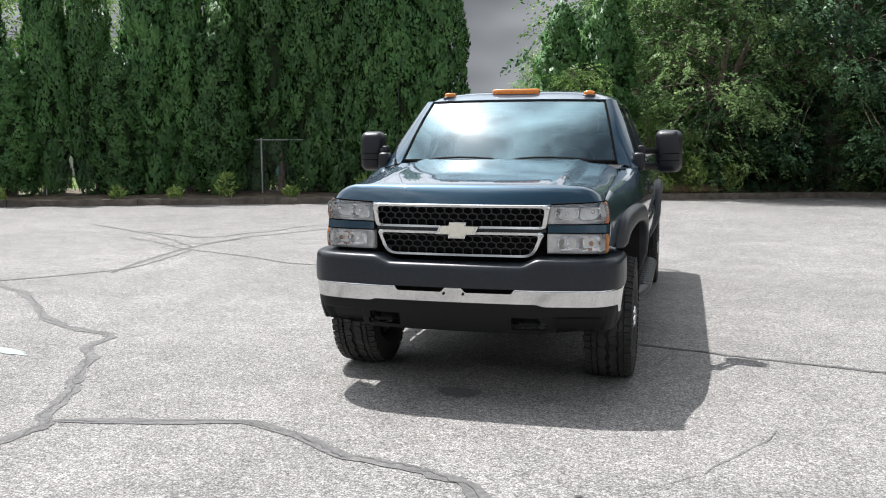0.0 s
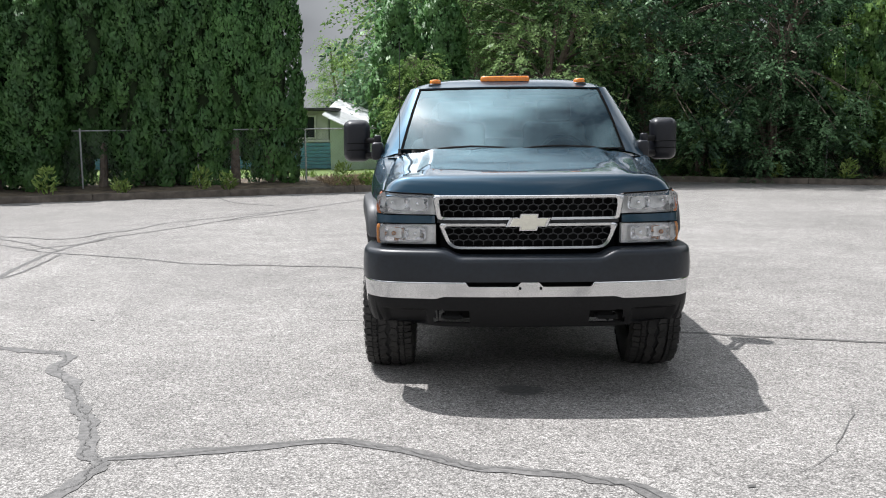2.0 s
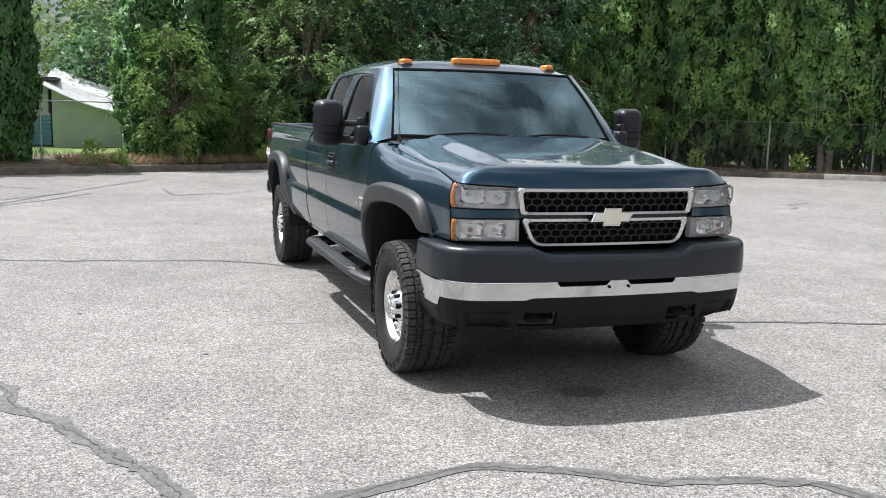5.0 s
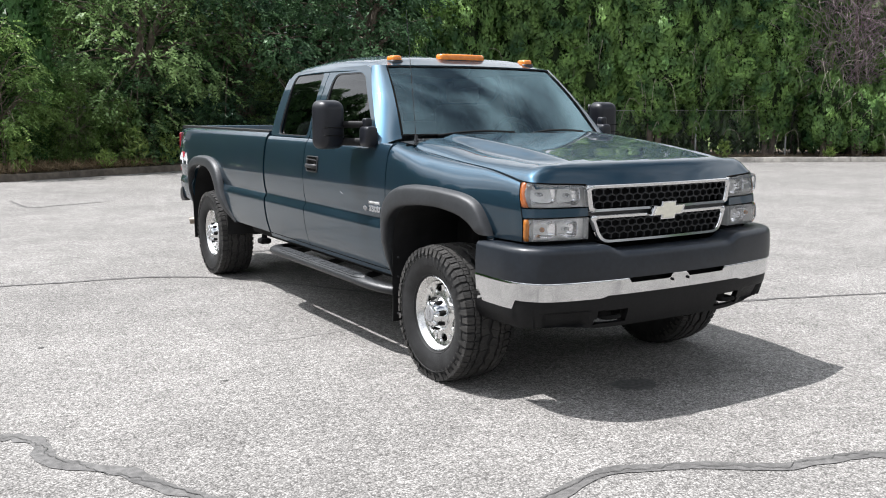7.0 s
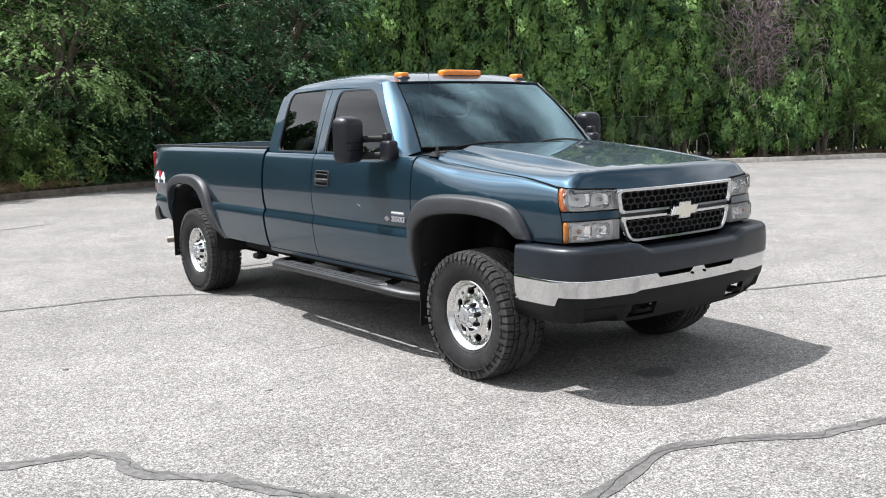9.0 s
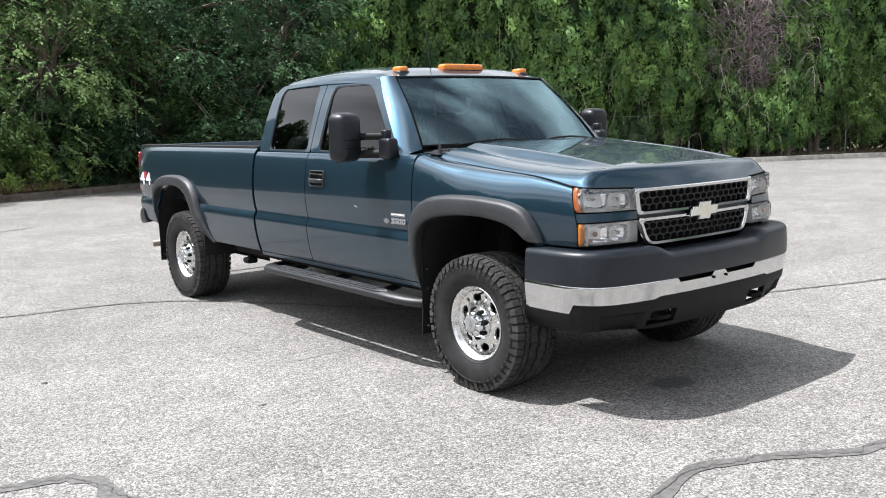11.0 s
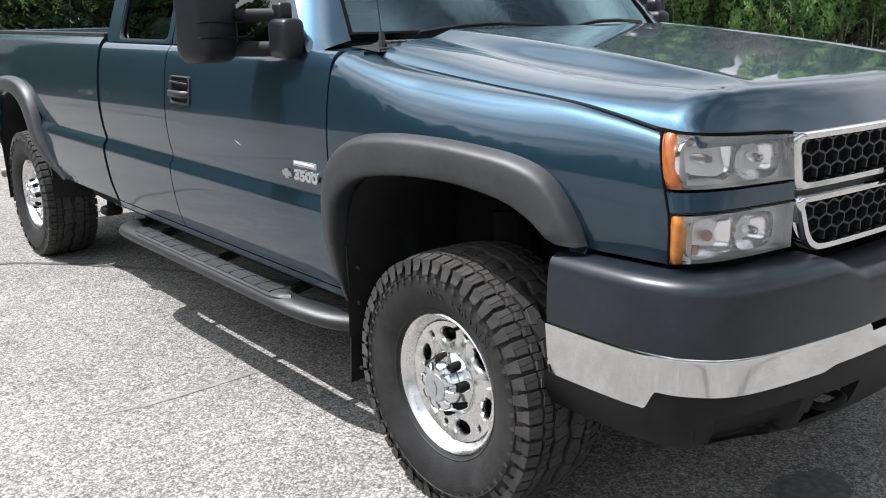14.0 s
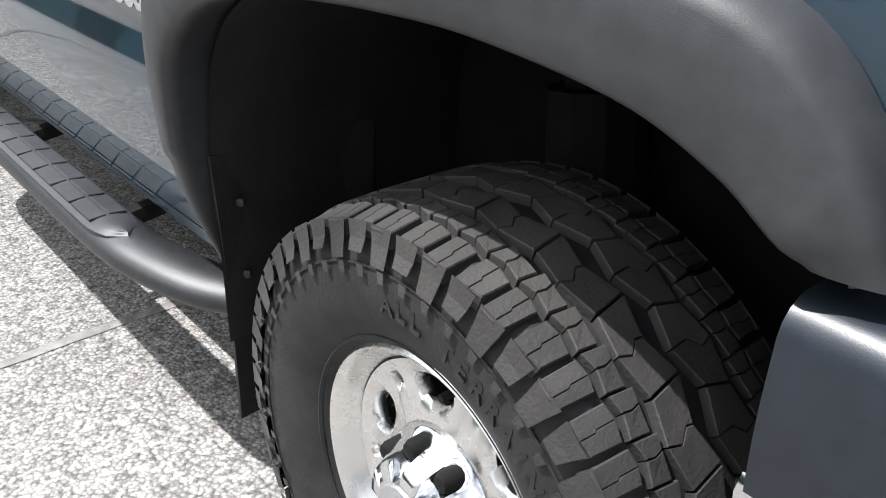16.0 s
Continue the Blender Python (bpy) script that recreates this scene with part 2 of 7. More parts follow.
def asphalt_material():
    """Worn chip-seal asphalt: pale stones in a dark binder, with large stains and darker, smoother patches."""
    m = bpy.data.materials.new("asphalt")
    m.use_nodes = True
    nt = m.node_tree
    b = nt.nodes["Principled BSDF"]
    b.inputs["Roughness"].default_value, b.inputs["Specular IOR Level"].default_value = 0.88, 0.25
    co = nt.nodes.new("ShaderNodeTexCoord")
    link = nt.links.new
    vor = nt.nodes.new("ShaderNodeTexVoronoi")
    vor.inputs["Scale"].default_value, vor.inputs["Randomness"].default_value = 118.0, 1.0
    link(co.outputs["Object"], vor.inputs["Vector"])
    sep = nt.nodes.new("ShaderNodeSeparateColor")
    link(vor.outputs["Color"], sep.inputs["Color"])
    stone = nt.nodes.new("ShaderNodeValToRGB")
    stone.color_ramp.elements[0].color, stone.color_ramp.elements[1].color = (0.160, 0.152, 0.144, 1), (0.364, 0.349, 0.332, 1)
    stone.color_ramp.elements[0].position, stone.color_ramp.elements[1].position = 0.05, 0.95
    mid = stone.color_ramp.elements.new(0.4)
    mid.color = (0.254, 0.243, 0.231, 1)
    link(sep.outputs["Red"], stone.inputs["Fac"])
    gap = nt.nodes.new("ShaderNodeMapRange")
    gap.inputs["From Min"].default_value, gap.inputs["From Max"].default_value = 0.35, 0.75
    gap.inputs["To Min"].default_value, gap.inputs["To Max"].default_value = 1.04, 0.55
    link(vor.outputs["Distance"], gap.inputs["Value"])

    def stain(scale, lo, hi, detail=5.0):
        n = nt.nodes.new("ShaderNodeTexNoise")
        n.inputs["Scale"].default_value, n.inputs["Detail"].default_value = scale, detail
        link(co.outputs["Object"], n.inputs["Vector"])
        mr = nt.nodes.new("ShaderNodeMapRange")
        mr.inputs["From Min"].default_value, mr.inputs["From Max"].default_value = 0.32, 0.66
        mr.inputs["To Min"].default_value, mr.inputs["To Max"].default_value = lo, hi
        link(n.outputs["Fac"], mr.inputs["Value"])
        return mr.outputs["Result"]

    value = gap.outputs["Result"]
    for s in (stain(0.42, 0.86, 1.07), stain(2.3, 0.88, 1.07), stain(9.0, 0.91, 1.07), stain(26.0, 0.77, 1.18), stain(60.0, 0.72, 1.27)):
        mm = nt.nodes.new("ShaderNodeMath")
        mm.operation = "MULTIPLY"
        link(value, mm.inputs[0])
        link(s, mm.inputs[1])
        value = mm.outputs["Value"]
    mul = nt.nodes.new("ShaderNodeVectorMath")
    mul.operation = "SCALE"
    link(stone.outputs["Color"], mul.inputs[0])
    link(value, mul.inputs["Scale"])
    link(mul.outputs["Vector"], b.inputs["Base Color"])
    bp = nt.nodes.new("ShaderNodeBump")
    bp.inputs["Strength"].default_value, bp.inputs["Distance"].default_value = 0.8, 0.004
    bp.invert = True
    link(vor.outputs["Distance"], bp.inputs["Height"])
    link(bp.outputs["Normal"], b.inputs["Normal"])
    return m


M_ASPHALT = asphalt_material()
M_SEAL = mat("crack_sealant", (0.108, 0.104, 0.100), 0.8, vary=0.3, scale=30, bump=0.5, bump_scale=160, big=0.15, big_scale=3)
M_FAINT = mat("old_crack_sealant", (0.190, 0.182, 0.172), 0.85, vary=0.3, scale=30, bump=0.5, bump_scale=160, big=0.2, big_scale=3)
M_CRACK = mat("open_crack", (0.07, 0.068, 0.065), 0.95, vary=0.3, scale=40)
M_OIL = mat("oil_stain", (0.105, 0.103, 0.10), 0.7, vary=0.35, scale=40, bump=0.5, bump_scale=220)
M_MARK = mat("pavement_paint", (0.27, 0.33, 0.29), 0.8, vary=0.3, scale=40)
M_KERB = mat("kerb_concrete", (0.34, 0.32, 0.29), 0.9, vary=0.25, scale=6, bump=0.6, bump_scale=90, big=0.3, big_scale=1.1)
# dirt and litter, darkened further to carry the shade of the trees
M_KERB_DIRTY_SHADED = mat("dirty_shaded_kerb_concrete", (0.105, 0.088, 0.072), 0.95, vary=0.35, scale=6, bump=0.6, bump_scale=90, big=0.3, big_scale=1.1)
M_SOIL = mat("soil", (0.075, 0.058, 0.042), 0.95, vary=0.4, scale=5, bump=0.8, bump_scale=40, second=(0.17, 0.13, 0.085))
M_LAWN = mat("lawn", (0.07, 0.13, 0.025), 0.9, vary=0.3, scale=3, bump=0.7, bump_scale=60, second=(0.16, 0.22, 0.05))
M_BLADE = leaf("grass_blade", (0.06, 0.12, 0.02), (0.14, 0.22, 0.05), 2.0, 0.35)
M_DRY = leaf("dry_grass", (0.22, 0.15, 0.09), (0.42, 0.32, 0.20), 2.0, 0.25)
M_WEED = leaf("weed_leaf", (0.17, 0.27, 0.06), (0.34, 0.44, 0.14), 4.0, 0.4)
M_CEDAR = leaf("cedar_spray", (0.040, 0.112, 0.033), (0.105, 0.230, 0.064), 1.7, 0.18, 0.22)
# lit copy of cedar_spray: the sunny row's bright tops and dark gaps, as leaf colour
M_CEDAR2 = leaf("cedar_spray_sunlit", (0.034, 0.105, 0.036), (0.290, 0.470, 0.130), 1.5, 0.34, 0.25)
M_CORE = mat("cedar_inner_hull", (0.022, 0.040, 0.014), 0.95, vary=0.4, scale=5)
# wide clump ramp paints sunlit sprays and shaded depths into the leaf colour
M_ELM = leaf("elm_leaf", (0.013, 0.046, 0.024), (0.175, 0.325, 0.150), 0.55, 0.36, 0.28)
# brighter copy of the elm leaf, with direct sun painted in
M_ELM_SUNLIT = leaf("sunlit_elm_leaf", (0.054, 0.146, 0.048), (0.47, 0.67, 0.27), 0.55, 0.42, 0.28)
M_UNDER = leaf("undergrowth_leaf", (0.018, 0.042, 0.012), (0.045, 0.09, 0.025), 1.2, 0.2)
M_PALE = leaf("pale_leaf", (0.10, 0.19, 0.05), (0.28, 0.42, 0.13), 0.9, 0.45)
M_BARK = mat("bark", (0.15, 0.12, 0.095), 0.9, vary=0.4, scale=9, bump=0.9, bump_scale=45)
M_TWIG = mat("bare_twig", (0.34, 0.30, 0.25), 0.9, vary=0.3, scale=9)
M_DEAD = mat("dead_twig", (0.29, 0.225, 0.240), 0.9, vary=0.35, scale=9, island=0.35)
M_GALV = mat("galvanised_steel", (0.42, 0.43, 0.44), 0.45, metal=0.8, vary=0.2, scale=20)
M_WIRE = mat("fence_wire", (0.20, 0.205, 0.21), 0.55, metal=0.5, vary=0.2, scale=20)
M_MINT = mat("mint_siding", (0.50, 0.58, 0.52), 0.75, vary=0.08, scale=3, bump=0.2, bump_scale=30, big=0.08)
M_WHITE = mat("white_siding", (0.66, 0.66, 0.64), 0.7, vary=0.08, scale=3, big=0.08)
M_BLUE = mat("blue_skirting", (0.15, 0.36, 0.46), 0.6, vary=0.15, scale=4, big=0.1)
M_TIN = mat("corrugated_sheet", (0.74, 0.75, 0.76), 0.5, vary=0.1, scale=4, big=0.1)
M_ROOFING = mat("dark_roofing", (0.06, 0.06, 0.065), 0.85, vary=0.25, scale=10)
M_PANE = mat("dark_pane", (0.03, 0.035, 0.04), 0.08)

M_PAINT = mat("metallic_teal_paint", (0.0215, 0.0500, 0.0760), 0.42, metal=0.80, spec=0.0, vary=0.05, scale=900, coat=1.0, big=0.05, big_scale=2.0)
M_BLACK = mat("black_trim_plastic", (0.016, 0.017, 0.019), 0.42, vary=0.2, scale=60, bump=0.15, bump_scale=700, big=0.12, big_scale=6)
M_FLARE = mat("flare_plastic", (0.026, 0.028, 0.031), 0.48, vary=0.15, scale=40, bump=0.10, bump_scale=900, big=0.2, big_scale=5)
M_COVER = mat("bumper_cover_plastic", (0.010, 0.0135, 0.019), 0.36, vary=0.15, scale=40, bump=0.06, bump_scale=900, big=0.2, big_scale=5, spec=0.42)
M_DARK = mat("dark_underbody", (0.0055, 0.0055, 0.0055), 0.85, spec=0.2, vary=0.4, scale=12, bump=0.3, bump_scale=60)
M_LINER = mat("wheel_liner", (0.012, 0.012, 0.0125), 0.75, spec=0.3, vary=0.3, scale=9, bump=0.3, bump_scale=50)
M_CHROME = mat("chrome", (0.64, 0.645, 0.65), 0.10, metal=1.0, vary=0.03, scale=30, rough_vary=0.025)
M_ALLOY = mat("polished_aluminium", (0.74, 0.735, 0.725), 0.27, metal=1.0, vary=0.07, scale=25, rough_vary=0.06)
M_HUB = mat("bright_hub_metal", (0.74, 0.75, 0.76), 0.12, metal=1.0, vary=0.05, scale=30, rough_vary=0.05)
M_RUBBER = mat("tyre_rubber", (0.017, 0.017, 0.0175), 0.62, spec=0.3, vary=0.3, scale=20, bump=0.25, bump_scale=180, big=0.25, big_scale=6)
M_TREAD = mat("tread_rubber", (0.027, 0.0265, 0.026), 0.72, spec=0.45, vary=0.3, scale=4, second=(0.043, 0.040, 0.037), bump=0.3, bump_scale=200, island=0.18, big=0.25, big_scale=8)


def tread_slits(m, around=156, depth=0.5):
    """Thin zigzag slits across the tread, at even steps round the wheel's axle."""
    nt = m.node_tree
    link = nt.links.new
    co, sep, com, rad, cast = (nt.nodes.new(k) for k in ("ShaderNodeTexCoord", "ShaderNodeSeparateXYZ", "ShaderNodeCombineXYZ", "ShaderNodeTexGradient", "ShaderNodeMath"))
    rad.gradient_type = "RADIAL"
    link(co.outputs["Object"], sep.inputs["Vector"])
    link(sep.outputs["Y"], com.inputs["X"])
    link(sep.outputs["Z"], com.inputs["Y"])
    link(com.outputs["Vector"], rad.inputs["Vector"])
    zig, add, frac, edge_m = (nt.nodes.new("ShaderNodeMath") for k in range(4))
    zig.operation, zig.inputs[1].default_value = "PINGPONG", 0.0045
    link(sep.outputs["X"], zig.inputs[0])
    cast.operation, cast.inputs[1].default_value = "MULTIPLY", 70.0
    link(zig.outputs["Value"], cast.inputs[0])
    add.operation, add.inputs[1].default_value = "MULTIPLY_ADD", float(around)
    link(rad.outputs["Fac"], add.inputs[0])
    link(cast.outputs["Value"], add.inputs[2])
    frac.operation = "FRACT"
    link(add.outputs["Value"], frac.inputs[0])
    edge_m.operation, edge_m.inputs[1].default_value = "GREATER_THAN", 0.11
    link(frac.outputs["Value"], edge_m.inputs[0])
    bp = nt.nodes.new("ShaderNodeBump")
    bp.inputs["Strength"].default_value, bp.inputs["Distance"].default_value = depth, 0.003
    link(edge_m.outputs["Value"], bp.inputs["Height"])
    b = nt.nodes["Principled BSDF"]
    link(b.inputs["Normal"].links[0].from_socket, bp.inputs["Normal"])
    link(bp.outputs["Normal"], b.inputs["Normal"])


tread_slits(M_TREAD)
M_AMBER = mat("amber_lens", (0.30, 0.078, 0.014), 0.16, vary=0.25, scale=45, coat=0.8, big=0.2, big_scale=9, bump=0.12, bump_scale=160)
M_ROOFLAMP = mat("orange_roof_lens", (0.72, 0.21, 0.018), 0.20, vary=0.12, scale=30, coat=0.5, bump=0.3, bump_scale=90)
M_AMBER2 = mat("orange_lens", (0.34, 0.115, 0.014), 0.14, vary=0.20, scale=45, coat=0.6, big=0.12, big_scale=9)
M_RED = mat("red_lens", (0.24, 0.012, 0.02), 0.12, vary=0.06, scale=60, coat=0.6)
M_REFLECT = mat("lamp_reflector", (0.92, 0.92, 0.93), 0.16, metal=1.0, vary=0.08, scale=16, rough_vary=0.05, bump=0.25, bump_scale=60)
M_MIRROR = mat("mirror_shell_plastic", (0.0075, 0.0085, 0.0125), 0.38, vary=0.15, scale=40, bump=0.08, bump_scale=900, big=0.15, big_scale=6, spec=0.4)
M_HOUSING = mat("lamp_housing", (0.76, 0.76, 0.75), 0.30, metal=0.45, vary=0.15, scale=16)
M_LENS = glass("clear_lens", (0.95, 0.95, 0.96), 1.5, rough=0.05, haze=0.12, sheen=(1.0, 0.985, 0.97))
M_WIND = glass("windscreen_glass", (0.46, 0.64, 0.66), 2.05, haze=0.020, sheen=(0.60, 0.90, 1.0), film=0.022)
M_TINT = glass("tinted_glass", (0.05, 0.055, 0.06), 1.45)
M_INSIDE = mat("cabin_trim", (0.055, 0.058, 0.062), 0.8, vary=0.2, scale=8)
M_SEAT = mat("seat_cloth", (0.085, 0.088, 0.092), 0.9, vary=0.2, scale=30, bump=0.3, bump_scale=400)
M_EMBLEM = mat("emblem_enamel", (0.78, 0.75, 0.64), 0.25, metal=0.3, vary=0.05, scale=60, coat=0.5)
M_VAL = mat("valance_plastic", (0.006, 0.006, 0.0065), 0.55, spec=0.22, vary=0.2, scale=60, bump=0.15, bump_scale=700)
M_BADGE = mat("badge_silver", (0.42, 0.43, 0.45), 0.25, metal=0.7, vary=0.05, scale=80)
M_DECALR = mat("decal_red", (0.55, 0.02, 0.05), 0.4, vary=0.08, scale=60)
M_DECALW = mat("decal_white", (0.75, 0.75, 0.76), 0.4, vary=0.05, scale=60)
M_GAP = mat("black_gap_rubber", (0.003, 0.003, 0.003), 0.9, spec=0.1, vary=0.2, scale=40)
M_RUSTY = mat("exhaust_steel", (0.20, 0.17, 0.14), 0.5, metal=0.7, vary=0.3, scale=20)

# ---- mesh helpers ----


def part(name, bm, material, parent=None, label="", smooth=35):
    """Links a bmesh as one mesh object under a thing or a part."""
    me = bpy.data.meshes.new(name)
    bm.to_mesh(me)
    bm.free()
    if smooth:
        me.polygons.foreach_set("use_smooth", [True] * len(me.polygons))
        me.set_sharp_from_angle(angle=radians(smooth))
    me.materials.append(material)
    ob = new(name, me)
    if parent:
        ob.parent = parent
        if label:
            ob["label"] = label
    return ob


def raw(name, verts, faces, material, parent=None, label="", smooth=False):
    """Links arrays of points and faces as one mesh object."""
    me = bpy.data.meshes.new(name)
    me.from_pydata(verts, [], faces)
    if smooth:
        me.polygons.foreach_set("use_smooth", [True] * len(me.polygons))
    me.materials.append(material)
    ob = new(name, me)
    if parent:
        ob.parent = parent
        if label:
            ob["label"] = label
    return ob


def thing(name, label, category, group="", m=None, kind=""):
    ob = new(name)
    if m is not None:
        ob.matrix_world = m
    return tagged(ob, label, category, group, kind)


def grid(bm, point, nu, nv, wrap=False):
    """A sheet of quads over u, v in 0..1."""
    rows = [[bm.verts.new(point(i / nu, j / nv)) for j in range(nv + 1)] for i in range(nu if wrap else nu + 1)]
    n = len(rows)
    for i in range(nu):
        for j in range(nv):
            bm.faces.new((rows[i][j], rows[(i + 1) % n][j], rows[(i + 1) % n][j + 1], rows[i][j + 1]))
    return rows


def flange(bm, inward, depth=0.02):
    """Folds the open edges of a sheet inwards."""
    edges = [e for e in bm.edges if e.is_boundary]
    made = {}
    for e in edges:
        for v in e.verts:
            if v not in made:
                made[v] = bm.verts.new(v.co + Vector(inward) * depth)
    for e in edges:
        a, b = e.verts
        bm.faces.new((a, b, made[b], made[a]))


def face_out(bm, centre):
    """Turns the faces of an open sheet away from a centre."""
    bm.normal_update()
    turned = [f for f in bm.faces if f.normal.dot(f.calc_center_median() - Vector(centre)) < 0]
    bmesh.ops.reverse_faces(bm, faces=turned)
    bm.normal_update()


def box(bm, lo, hi, bevel=0.0, segments=2, m=None):
    c = [(a + b) / 2 for a, b in zip(lo, hi)]
    s = [b - a for a, b in zip(lo, hi)]
    mm = Matrix.Translation(c) @ Matrix.Diagonal((*s, 1))
    made = bmesh.ops.create_cube(bm, size=1, matrix=(m @ mm) if m is not None else mm)["verts"]
    if bevel:
        edges = list({e for v in made for e in v.link_edges})
        bmesh.ops.bevel(bm, geom=edges, offset=bevel, segments=segments, affect="EDGES", profile=0.5)


def tube(bm, path, radius, sides=10, squash=(1, 1), up=(0, 0, 1), caps=True):
    """A tube along a path; radius is a number or one for each point; squash scales it sideways and upwards."""
    path = [Vector(p) for p in path]
    rad = radius if isinstance(radius, (list, tuple)) else [radius] * len(path)
    rings = []
    for i, p in enumerate(path):
        d = (path[min(i + 1, len(path) - 1)] - path[max(i - 1, 0)]).normalized()
        a = d.cross(Vector(up))
        a = a.normalized() if a.length > 1e-4 else Vector((1, 0, 0))
        b = a.cross(d).normalized()
        rings.append([bm.verts.new(p + rad[i] * (a * math.cos(k * math.tau / sides) * squash[0] + b * math.sin(k * math.tau / sides) * squash[1])) for k in range(sides)])
    for r, q in zip(rings, rings[1:]):
        for k in range(sides):
            bm.faces.new((r[k], r[(k + 1) % sides], q[(k + 1) % sides], q[k]))
    if caps:
        bm.faces.new(rings[0][::-1])
        bm.faces.new(rings[-1])


def lathe(bm, profile, n, axis="X", centre=(0, 0, 0)):
    """Turns a profile of (along, radius) round an axis."""
    def spot(a, r, k):
        c, s = math.cos(k * math.tau / n) * r, math.sin(k * math.tau / n) * r
        p = (a, c, s) if axis == "X" else (c, a, s) if axis == "Y" else (c, s, a)
        return Vector(p) + Vector(centre)
    rings = [[bm.verts.new(spot(a, r, k)) for k in range(n)] for a, r in profile]
    for r, q in zip(rings, rings[1:]):
        for k in range(n):
            bm.faces.new((r[k], r[(k + 1) % n], q[(k + 1) % n], q[k]))


def bend(points, x):
    """Smooth interpolation in a table of (x, value), without kinks at the entries."""
    n = len(points)
    if x <= points[0][0] or x >= points[-1][0]:
        return points[0][1] if x <= points[0][0] else points[-1][1]
    k = next(i for i in range(n - 1) if x <= points[i + 1][0])

    def slope(i):
        a, b = points[max(i - 1, 0)], points[min(i + 1, n - 1)]
        return (b[1] - a[1]) / (b[0] - a[0])
    (xa, va), (xb, vb) = points[k], points[k + 1]
    h = xb - xa
    t = (x - xa) / h
    return (2 * t ** 3 - 3 * t ** 2 + 1) * va + (t ** 3 - 2 * t ** 2 + t) * h * slope(k) + (3 * t ** 2 - 2 * t ** 3) * vb + (t ** 3 - t ** 2) * h * slope(k + 1)


def curve(points, x):
    """Straight interpolation in a table of (x, value)."""
    if x <= points[0][0]:
        return points[0][1]
    for (a, va), (b, vb) in zip(points, points[1:]):
        if x <= b:
            t = (x - a) / (b - a)
            return va + (vb - va) * t
    return points[-1][1]


def spline(points, n):
    """n + 1 points on a smooth curve through the given ones."""
    pts = [Vector(p) for p in points]
    out = []
    seg = len(pts) - 1
    for i in range(n + 1):
        f = i / n * seg
        k = min(int(f), seg - 1)
        t = f - k
        p0, p1, p2, p3 = pts[max(k - 1, 0)], pts[k], pts[k + 1], pts[min(k + 2, seg)]
        out.append(0.5 * ((2 * p1) + (p2 - p0) * t + (2 * p0 - 5 * p1 + 4 * p2 - p3) * t * t + (3 * p1 - p0 - 3 * p2 + p3) * t ** 3))
    return out


def smooth_step(a, b, x):
    t = min(1, max(0, (x - a) / (b - a)))
    return t * t * (3 - 2 * t)


def round_loop(corners, radius, steps=5):
    """A closed loop of 2D points with rounded corners; radius is one number or one for each corner."""
    out = []
    n = len(corners)
    for i, c in enumerate(corners):
        r = radius[i] if isinstance(radius, (list, tuple)) else radius
        p, q = Vector(corners[i - 1]), Vector(corners[(i + 1) % n])
        c = Vector(c)
        a, b = c + (p - c).normalized() * r, c + (q - c).normalized() * r
        for k in range(steps + 1):
            t = k / steps
            out.append((1 - t) ** 2 * a + 2 * t * (1 - t) * c + t * t * b)
    return out


def resample(loop, n):
    """n points at even steps round a closed 2D loop."""
    pts = [Vector(p) for p in loop]
    lens = [(pts[(i + 1) % len(pts)] - pts[i]).length for i in range(len(pts))]
    total, out, i, acc = sum(lens), [], 0, 0.0
    for k in range(n):
        goal = total * k / n
        while acc + lens[i] < goal:
            acc += lens[i]
            i += 1
        t = (goal - acc) / max(lens[i], 1e-9)
        out.append(pts[i].lerp(pts[(i + 1) % len(pts)], t))
    return out

# ---- ground, kerb and planting strip ----
CORNER = Vector((5.5, 19.4))
LEFT_END, RIGHT_END = Vector((-38.0, 2.66)), Vector((44.0, 1.3))
DIR_L = (CORNER - LEFT_END).normalized()
DIR_R = (RIGHT_END - CORNER).normalized()
OUT_L, OUT_R = Vector((-DIR_L.y, DIR_L.x)), Vector((-DIR_R.y, DIR_R.x))
OUT_C = (OUT_L + OUT_R).normalized() / (OUT_L + OUT_R).normalized().dot(OUT_L)


def edge(d, off):
    """A point d metres along the lot's edge from its corner (minus: towards the cedar row behind the homes), off metres behind the kerb's face."""
    if abs(d) < 1e-6:
        return CORNER + OUT_C * off
    return (CORNER + DIR_L * d + OUT_L * off) if d < 0 else (CORNER + DIR_R * d + OUT_R * off)


bm = bmesh.new()
ring_r = [6, 14, 30, 80, 250, 900, 3000]
mid = bm.verts.new((0, 4, 0))
prev = None
for r in ring_r:
    ring = [bm.verts.new((math.cos(k * math.tau / 32) * r, 4 + math.sin(k * math.tau / 32) * r, 0)) for k in range(32)]
    for k in range(32):
        if prev is None:
            bm.faces.new((mid, ring[k], ring[(k + 1) % 32]))
        else:
            bm.faces.new((prev[k], ring[k], ring[(k + 1) % 32], prev[(k + 1) % 32]))
    prev = ring
ground = tagged(part("ground", bm, M_ASPHALT), "pale worn chip-seal asphalt of an open parking lot", "asphalt", kind="structure")


